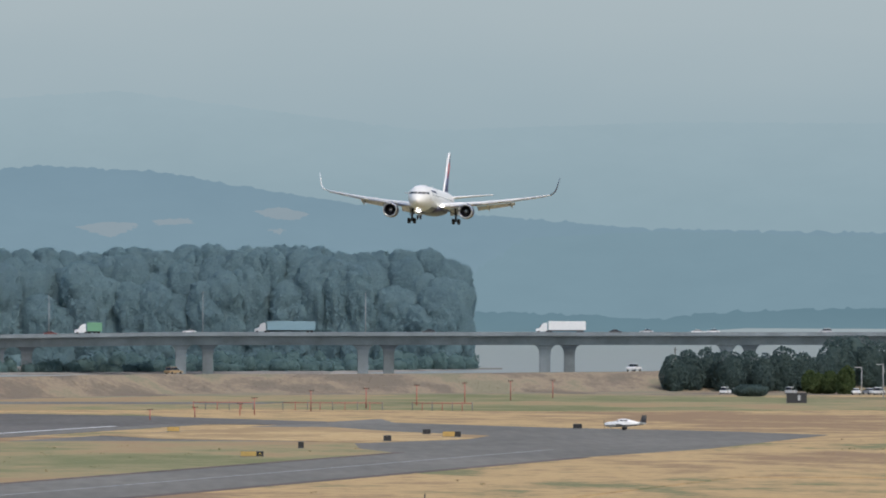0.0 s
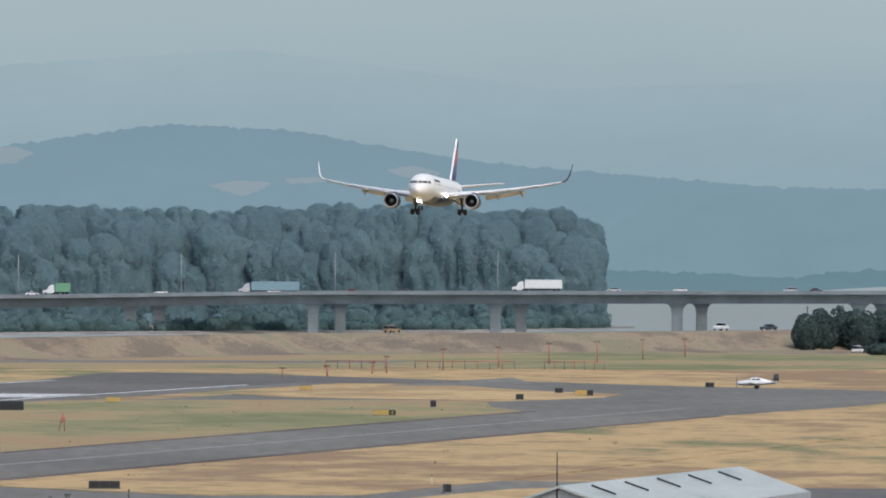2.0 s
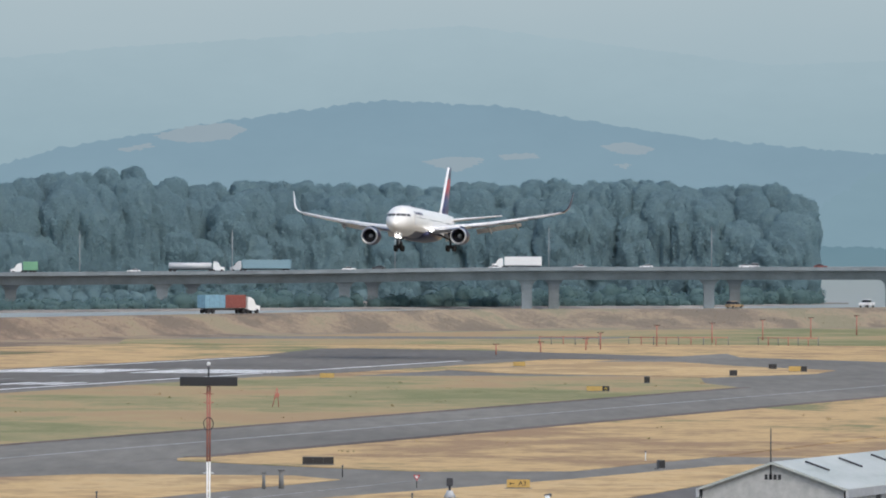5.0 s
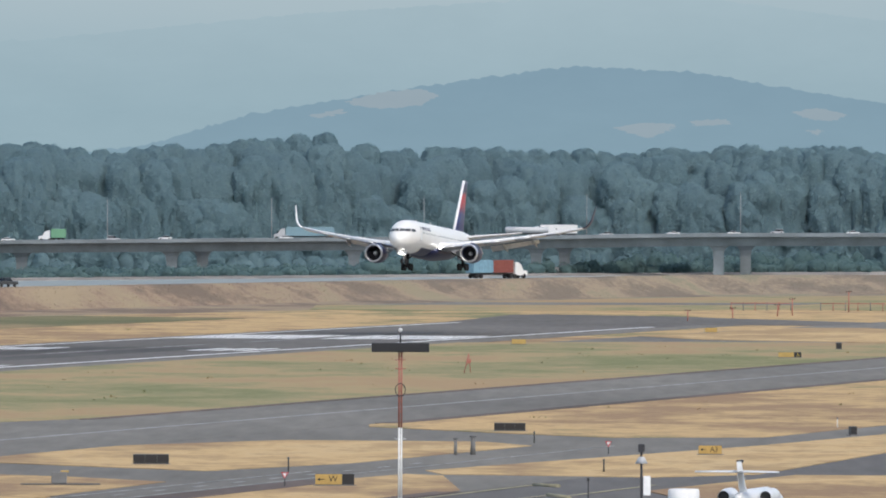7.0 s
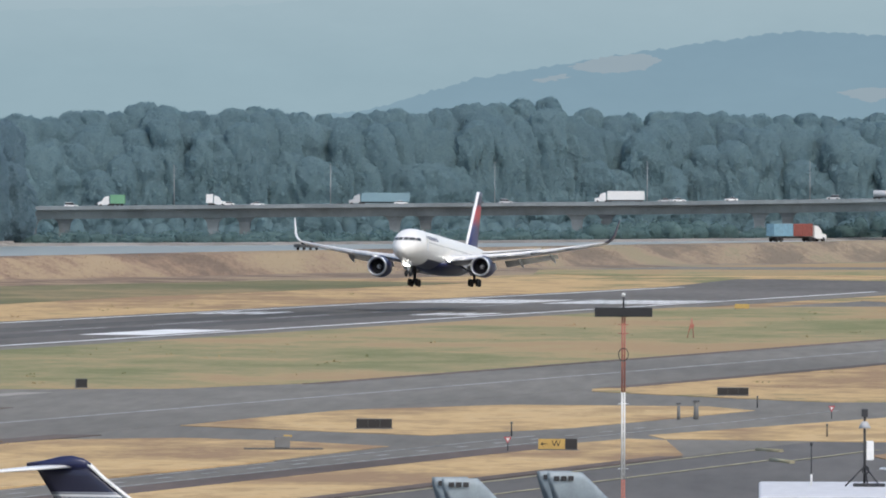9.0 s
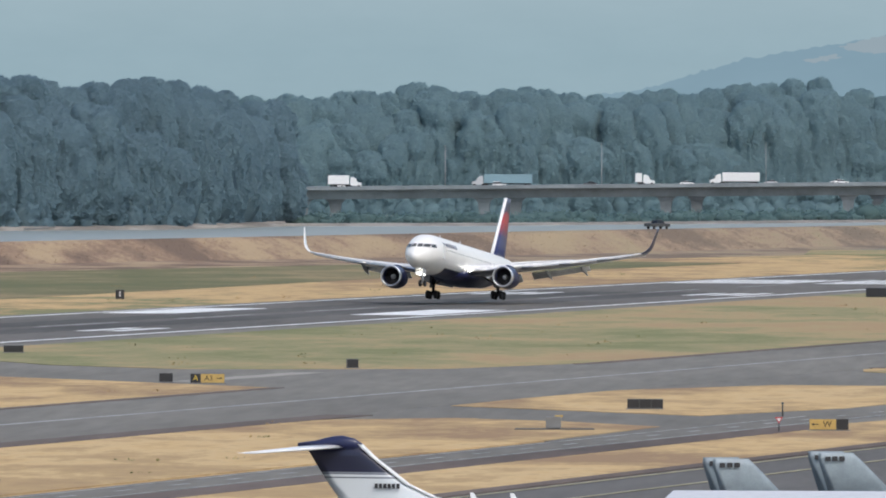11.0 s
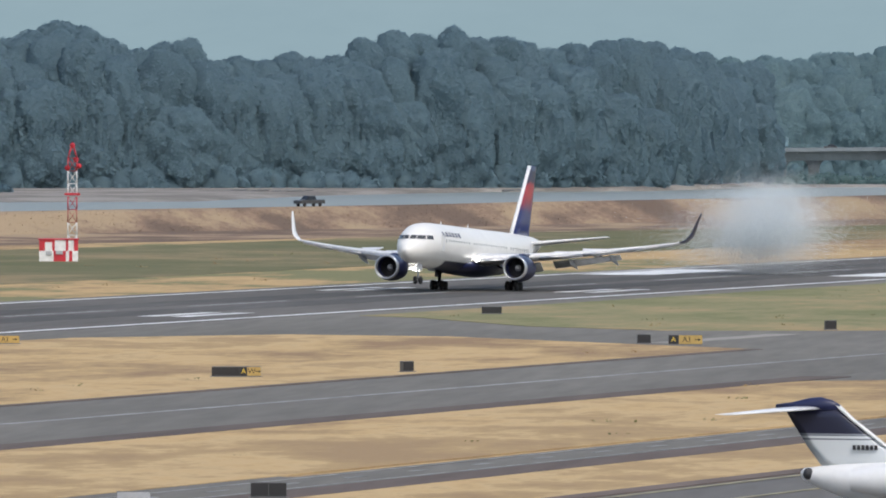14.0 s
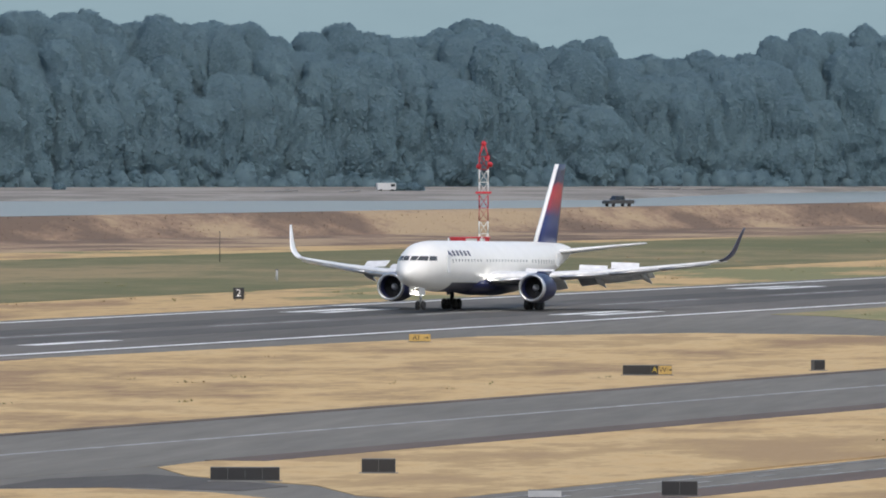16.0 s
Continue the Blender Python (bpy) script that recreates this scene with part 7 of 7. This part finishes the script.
# ---- light aircraft on the taxiway ----
def light_aircraft():
    root = tagged(new("light_aircraft"), "small white low-wing propeller aircraft with a dark tail", "light aircraft")
    bm = bmesh.new()
    secs = [(3.2, 0.98, 0.15, 0.15, 0.15), (2.95, 0.98, 0.42, 0.34, 0.4), (1.9, 1.0, 0.54, 0.44, 0.5), (1.3, 1.02, 0.57, 0.5, 0.52), (0.6, 1.05, 0.58, 0.86, 0.52), (-0.4, 1.06, 0.57, 0.88, 0.5), (-1.3, 1.06, 0.46, 0.66, 0.42), (-2.4, 1.06, 0.28, 0.36, 0.28), (-3.8, 1.12, 0.07, 0.12, 0.1)]
    jet_body(bm, secs, 24)
    body = part("fuselage", bm, M_white, root, "white fuselage with a rounded cabin", True)
    for x0, x1, z0, z1 in ((0.75, 1.15, 1.5, 1.62), (0.0, 0.6, 1.5, 1.74), (-0.75, -0.1, 1.5, 1.74)):
        for sgn in (1, -1):
            bm = bmesh.new()
            box(bm, x0, x1, sgn * 0.47 - 0.05, sgn * 0.47 + 0.05, z0, z1, bevel=0.03)
            part("cabin_window", bm, M_glass, body, "dark cabin window")
    bm = bmesh.new()
    loft(bm, [[(x, ry + 0.015, cz - 0.16), (x, -ry - 0.015, cz - 0.16), (x, -ry - 0.015, cz - 0.30), (x, ry + 0.015, cz - 0.30)] for x, cz, ry in ((2.9, 0.98, 0.38), (1.9, 1.0, 0.5), (0.6, 1.05, 0.545), (-0.4, 1.06, 0.53), (-1.3, 1.06, 0.42), (-2.4, 1.1, 0.24), (-3.5, 1.2, 0.09))], smooth=False)
    part("stripe", bm, M_dark, body, "dark side stripe")
    bm = bmesh.new()
    loft(bm, [[Vector((v.x, v.z, z)) for v in airfoil(le, c, 0.1, 0, 0)] for z, le, c in ((1.1, -2.5, 1.35), (1.7, -2.95, 1.0), (2.55, -3.15, 0.8))])
    part("fin", bm, M_dark, root, "dark tail fin", True)
    for sgn in (1, -1):
        bm = bmesh.new()
        loft(bm, [[Vector((v.x, v.y * sgn, v.z)) for v in airfoil(1.2 - 0.05 * y, 1.6 - 0.13 * y, 0.13, y, 0.66 + 0.09 * y)] for y in (0, 2.5, 5.3)])
        part("wing", bm, M_white, root, "", True)
        bm = bmesh.new()
        loft(bm, [[Vector((v.x, v.y * sgn, v.z)) for v in airfoil(-2.8 - 0.1 * y, 0.9 - 0.15 * y, 0.1, y, 1.35)] for y in (0, 1.7)])
        part("tailplane", bm, M_white, root, "", True)
        bm = bmesh.new()
        tube(bm, (-0.2, sgn * 1.3, 0.2), (-0.1, sgn * 1.3, 0.9), 0.05, 0.05, 6)
        leg = part("landing_gear_leg", bm, M_grey, root)
        add_mesh("wheel", wheel_car, leg, Matrix.Translation((-0.2, sgn * 1.3, 0.34)))
    bm = bmesh.new()
    tube(bm, (2.2, 0, 0.0), (2.2, 0, 0.9), 0.05, 0.05, 6)
    part("nose_gear_leg", bm, M_grey, root)
    bm = bmesh.new()
    box(bm, 3.22, 3.28, -0.08, 0.08, 0.1, 1.85, bevel=0.02)
    part("propeller", bm, M_dark, root)
    v = site(1884, 288.9, 0.05)
    root.matrix_basis = pose(v.x, v.y, v.z, 0, 0, 172)


light_aircraft()


# ---- trees, lamps and parked cars beyond the runway's end ----
def tree(label, u, dist, height, width, material, seed, base=0.0):
    root = tagged(new("tree"), label, "tree", group="trees by the car park")
    bm = bmesh.new()
    tube(bm, (0, 0, -0.5), (0.1, 0.05, height * 0.55), width * 0.035, width * 0.015, 8)
    rng = np.random.default_rng(seed)
    for k in range(5):
        a = 6.28 * k / 5 + rng.random()
        z = height * (0.2 + 0.1 * k)
        tube(bm, (0, 0, z), (width * 0.3 * math.cos(a), width * 0.3 * math.sin(a), z + height * 0.18), width * 0.015, width * 0.005, 5)
    part("trunk", bm, M_bark, root)
    foliage = new("crown", hull_mesh("crown", crown(rng, 0, 0, height * 0.02, height * 0.97, width * 0.98, 11)[:2], material))
    foliage.parent = root
    c, n = crown_points(rng, 0, 0, height * 0.02, height * 1.03, width * 1.05, 2600, 14)
    c = c + n * 0.4 * rng.random((len(c), 1))
    n = n + rng.normal(size=n.shape) * 0.5
    n /= np.linalg.norm(n, axis=1, keepdims=True)
    twigs = new("leaf_spray", quads_mesh("leaf_spray", c, n, 0.24 * (0.6 + 0.8 * rng.random(len(c))), material))
    twigs.parent = foliage
    v = at(u * D, dist)
    root.matrix_basis = pose(v.x, v.y, base, 0, 0, seed * 40)


TL = "dark green bushy tree beside a car park"
for k, (u, dist, h, w, mm) in enumerate(((1192, 2655, 8.0, 5.5, M_leaf), (1222, 2660, 9.5, 6, M_leaf), (1255, 2665, 9.8, 6.5, M_leaf), (1290, 2660, 9.6, 6.5, M_leaf), (1322, 2670, 8.8, 6, M_leaf),
                                          (1352, 2662, 8.4, 6, M_leaf), (1385, 2665, 10.2, 6.5, M_leaf), (1418, 2668, 9.2, 6, M_leaf), (1450, 2672, 8.5, 6, M_leaf),
                                          (1480, 2680, 12.0, 8, M_leaf), (1508, 2690, 14.2, 10, M_leaf), (1540, 2685, 12.0, 8, M_leaf), (1570, 2690, 11.0, 8, M_leaf), (1600, 2690, 11.5, 8, M_leaf), (1630, 2690, 11, 8, M_leaf),
                                          (1440, 2630, 5.5, 4.5, M_leaf_light), (1466, 2630, 5.2, 4.5, M_leaf_light), (1496, 2625, 6.0, 3.5, M_leaf_light))):
    tree(TL if mm is not M_leaf_light else "fresh green shrub beside a car park", u, dist, h, w, mm, 20 + k)
tree("low dark green bush on the grass", 1330, 2560, 2.2, 6.5, M_leaf, 61)

for u, dist, h in ((1525, 2590, 6.5), (1563, 2540, 7.5)):
    root = tagged(new("street_lamp"), "grey car park lamp with a short arm", "street lamp", group="car park lamps")
    bm = bmesh.new()
    tube(bm, (0, 0, -0.1), (0, 0, h), 0.12, 0.08, 8)
    part("pole", bm, M_grey, root)
    bm = bmesh.new()
    box(bm, -1.6, 0.1, -0.12, 0.12, h - 0.1, h + 0.08, bevel=0.03)
    part("lamp_head", bm, M_grey, root)
    v = at(u * D, dist)
    root.matrix_basis = pose(v.x, v.y, 0)
for k, (u, colr, lab) in enumerate(((1285, P_white, "white"), (1302, P_silver, "silver"), (1345, P_white, "white"), (1400, P_silver, "silver"), (1515, P_white, "white"), (1538, P_silver, "silver"), (1556, P_white, "white"), (1580, P_white, "white"))):
    ob = car(lab + " car parked below the trees", colr, k % 3 == 0)
    ob["group"] = "parked cars"
    v = at(u * D, 2612 + (k % 2) * 6)
    ob.matrix_basis = pose(v.x, v.y, 0.02, 0, 0, 70 + 20 * (k % 3))


def skip(u, dist):
    root = tagged(new("equipment_cabinet"), "dark equipment cabinet on dry grass", "cabinet")
    bm = bmesh.new()
    box(bm, -2.1, 2.1, -1, 1, 0, 2.2, bevel=0.06)
    part("housing", bm, M_dark, root)
    bm = bmesh.new()
    box(bm, 0.2, 0.75, -1.06, -1.0, 0.6, 1.7)
    part("notice", bm, M_grey, root)
    v = at(u * D, dist)
    root.matrix_basis = pose(v.x, v.y, 0)


skip(1410, 2400)


def wood_pole(u, dist, z0, h, label):
    root = tagged(new("utility_pole"), label, "pole", group="utility poles")
    bm = bmesh.new()
    tube(bm, (0, 0, 0), (0, 0, h), 0.16, 0.11, 8)
    part("pole", bm, M_bark, root)
    bm = bmesh.new()
    box(bm, -0.35, 0.35, -0.05, 0.05, h - 0.6, h - 0.45)
    part("crossarm", bm, M_bark, root)
    v = at(u * D, dist)
    root.matrix_basis = pose(v.x, v.y, z0)


wood_pole(1195, 2690, 0.0, 10.5, "dark wooden pole beside the trees")


# camp clutter on the far beach
def beach_van():
    root = tagged(new("van"), "pale grey van parked on the far beach", "van")
    bm = bmesh.new()
    box(bm, -2.6, 2.6, -1, 1, 0.4, 2.3, bevel=0.15)
    part("body", bm, P_silver, root)
    bm = bmesh.new()
    box(bm, 1.2, 2.3, -1.03, -0.98, 1.3, 2.0)
    part("window", bm, M_glass, root)
    wheels(root, wheel_car, (1.6, -1.6), 0.9)
    v = at((683 - 3399) * D, 3045)
    root.matrix_basis = pose(v.x, v.y, -3.05, 0, 0, 20)


beach_van()
for k, (u, h, w) in enumerate(((-2690, 1.6, 3.0), (-2665, 1.4, 4.0), (-3295, 1.0, 2.6))):
    tree("low brown bush on the sandy beach", u, 3048, h + 0.6, w, M_leaf_far, 70 + k, -3.2)


# tufts and weeds that break up the open grass
def tufts():
    rng = np.random.default_rng(5)
    cs, ns, ss = [], [], []
    spans = [(650, 980, 282, 352, 22), (1080, 1700, 284, 352, 60), (620, 860, 213, 244, 8), (1090, 1800, 205, 240, 20), (700, 1700, 433, 452, 40), (700, 1900, 455, 540, 40)]
    for s0, s1, p0, p1, n in spans:
        for _ in range(n):
            v = site(s0 + (s1 - s0) * rng.random(), p0 + (p1 - p0) * rng.random(), 0.1)
            k = 10
            w = 0.2 + 0.4 * rng.random() ** 2
            c = np.array([v.x, v.y, 0.1]) + rng.normal(size=(k, 3)) * np.array([w * 1.4, w * 1.4, 0.12])
            c[:, 2] = np.abs(c[:, 2])
            d = rng.normal(size=(k, 3)) * 0.6 + np.array([0, 0, 0.6])
            d /= np.linalg.norm(d, axis=1, keepdims=True)
            cs.append(c)
            ns.append(d)
            ss.append(np.full(k, 0.09 + 0.08 * w))
    me = quads_mesh("grass_tufts", np.concatenate(cs), np.concatenate(ns), np.concatenate(ss), M_infield)
    tagged(new("grass_tufts", me), "scattered green and brown weed tufts", "grass", kind="stuff")


def levee_grass():
    rng = np.random.default_rng(6)
    n = 16000
    x = -330 + 700 * rng.random(n)
    off = -36 + 30 * rng.random(n)
    y = np.array([crest_y(a) for a in x]) + off
    z = np.interp(off, [-60, -34, -20, -10, -4, 8], [0, 0.3, 2.2, 3.9, 4.3, 4.3]) * np.array([crest_scale(a) for a in x])
    d = rng.normal(size=(n, 3)) * 0.5 + np.array([0, -0.5, 0.7])
    d /= np.linalg.norm(d, axis=1, keepdims=True)
    me = quads_mesh("tall_grass", np.stack([x, y, z + 0.15], 1), d, 0.10 * (0.5 + rng.random(n)), M_levee)
    tagged(new("tall_grass", me), "tall dry brown grass on the levee slope", "grass", kind="stuff")


tufts()
levee_grass()


# ---- tyre smoke ----
m_smoke, nt, b = nodes_of("tyre_smoke")
b.inputs["Base Color"].default_value = (0.72, 0.78, 0.80, 1)
b.inputs["Roughness"].default_value = 1.0
b.inputs["Specular IOR Level"].default_value = 0.0
rngs = np.random.default_rng(9)
for k in range(9):
    n = 50000
    wide = 0.75 + 0.55 * rngs.random()
    c = rngs.normal(size=(n, 1, 3)) * np.array([3.4, 2.6, 1.9]) * wide + rngs.normal(size=(n, 3, 3)) * 0.025
    me = bpy.data.meshes.new("smoke_puff")
    me.vertices.add(n * 3)
    me.vertices.foreach_set("co", c.reshape(-1))
    me.loops.add(n * 3)
    me.loops.foreach_set("vertex_index", np.arange(n * 3, dtype=np.int32))
    me.polygons.add(n)
    me.polygons.foreach_set("loop_start", np.arange(0, n * 3, 3, dtype=np.int32))
    me.update(calc_edges=True)
    me.materials.append(m_smoke)
    puff = tagged(new("smoke_puff", me), "thin blue-white puff of tyre smoke over the runway", "smoke", group="tyre smoke", kind="stuff")
    ds, dp, dz = rngs.normal() * 5, rngs.normal() * 3, rngs.random()
    t0 = 11.5 + 0.02 * k
    hid = site(1472 - 5 * k, 394 + (-5 if k % 2 else 5), -9)
    low = site(1474 - 5.5 * k, 394 + (-5 if k % 2 else 5), 1.2 + dz)
    rows = [(0.0, pose(*hid)), (t0, pose(*hid)), (t0 + 0.3, pose(*low)), (12.5, pose(*site(1446 + ds * 1.6 - 4 * k * 0.8, 394 + dp, 1.8 + 4.0 * dz))),
            (13.6, pose(*site(1413 + ds, 394 + dp * 1.2, 3.0 + 5.5 * dz), 0, 0, 15)), (14.5, pose(*site(1398 + ds * 1.1, 394 + dp * 1.4, 4.0 + 6.5 * dz), 0, 0, 30)), (16.0, pose(*site(1380 + ds * 1.3, 394 + dp * 1.6, 5.5 + 8 * dz), 0, 0, 45))]
    MOVERS.append((puff, rows))


# ---- what moves ----
def plane_pose(t, z, pitch):
    s = 0.012 * t ** 3 - 0.177 * t * t - 73.683 * t + 2306.74 + float(np.interp(t, [0, 4, 7, 10, 12, 13.5, 16], [1.0, 1.5, 2.2, 5.5, 7.5, 4.5, 1.0]))
    p = float(np.interp(t, [0, 7, 10, 12, 13.5, 16], [394.0, 394.0, 395.0, 395.4, 394.7, 394.0]))
    crab = float(np.interp(t, [0, 3.5, 6.5, 8, 10.5, 12, 13.5, 16], [2.3, 1.3, 0.1, 0.3, 0.5, 0.5, 0.4, 0.6]))
    bank_ = float(np.interp(t, [0, 1.5, 3, 5], [-1.2, -0.8, -0.2, 0.0]))
    return pose(*site(s, p, z), bank_, -pitch, -90 - math.degrees(RW) + crab)


def motions():
    rows = [(0.0, 37.7, 1.8), (1.0, 34.05, 1.85), (2.0, 30.4, 1.9), (4.0, 22.9, 2.1), (5.0, 18.9, 2.2), (6.0, 14.8, 2.4), (7.0, 10.5, 2.8), (8.0, 6.65, 3.4), (9.0, 3.7, 4.2), (10.0, 1.75, 4.8),
            (10.5, 1.15, 4.9), (11.0, 0.75, 4.9), (11.4, 0.42, 4.8), (11.75, 0.22, 4.6), (12.5, 0.12, 3.9), (13.5, 0.05, 3.1), (14.5, 0.05, 2.3), (15.2, 0.05, 1.7), (15.7, 0.05, 1.2), (16.0, 0.05, 0.9)]
    walk(plane, [(t, plane_pose(t, z, p)) for t, z, p in rows])
    # the wings bend upwards in the air and settle after touchdown
    root_line = Vector((0, 0, 3.2))
    for wing, sgn in plane_wings:
        walk(wing, [(t, Matrix.Translation(root_line) @ Matrix.Rotation(radians(a * sgn), 4, 'X') @ Matrix.Translation(-root_line)) for t, a in
                    ((0, 1.5), (4, 2.2), (7, 2.6), (8, 2.4), (11, 1.5), (12, 0.9), (13, 0.3), (14.5, -0.8), (16, -1.9))])
    for ob, hinge, yaw in plane_spoilers:
        walk(ob, [(t, Matrix.Translation(hinge) @ Matrix.Rotation(yaw, 4, 'Z') @ Matrix.Rotation(radians(a), 4, 'Y')) for t, a in
                  ((0, 0), (13.2, 0), (13.6, 8), (14.3, 22), (14.8, 34), (16.0, 36))])
    for ob, rows in MOVERS:
        walk(ob, rows)


motions()
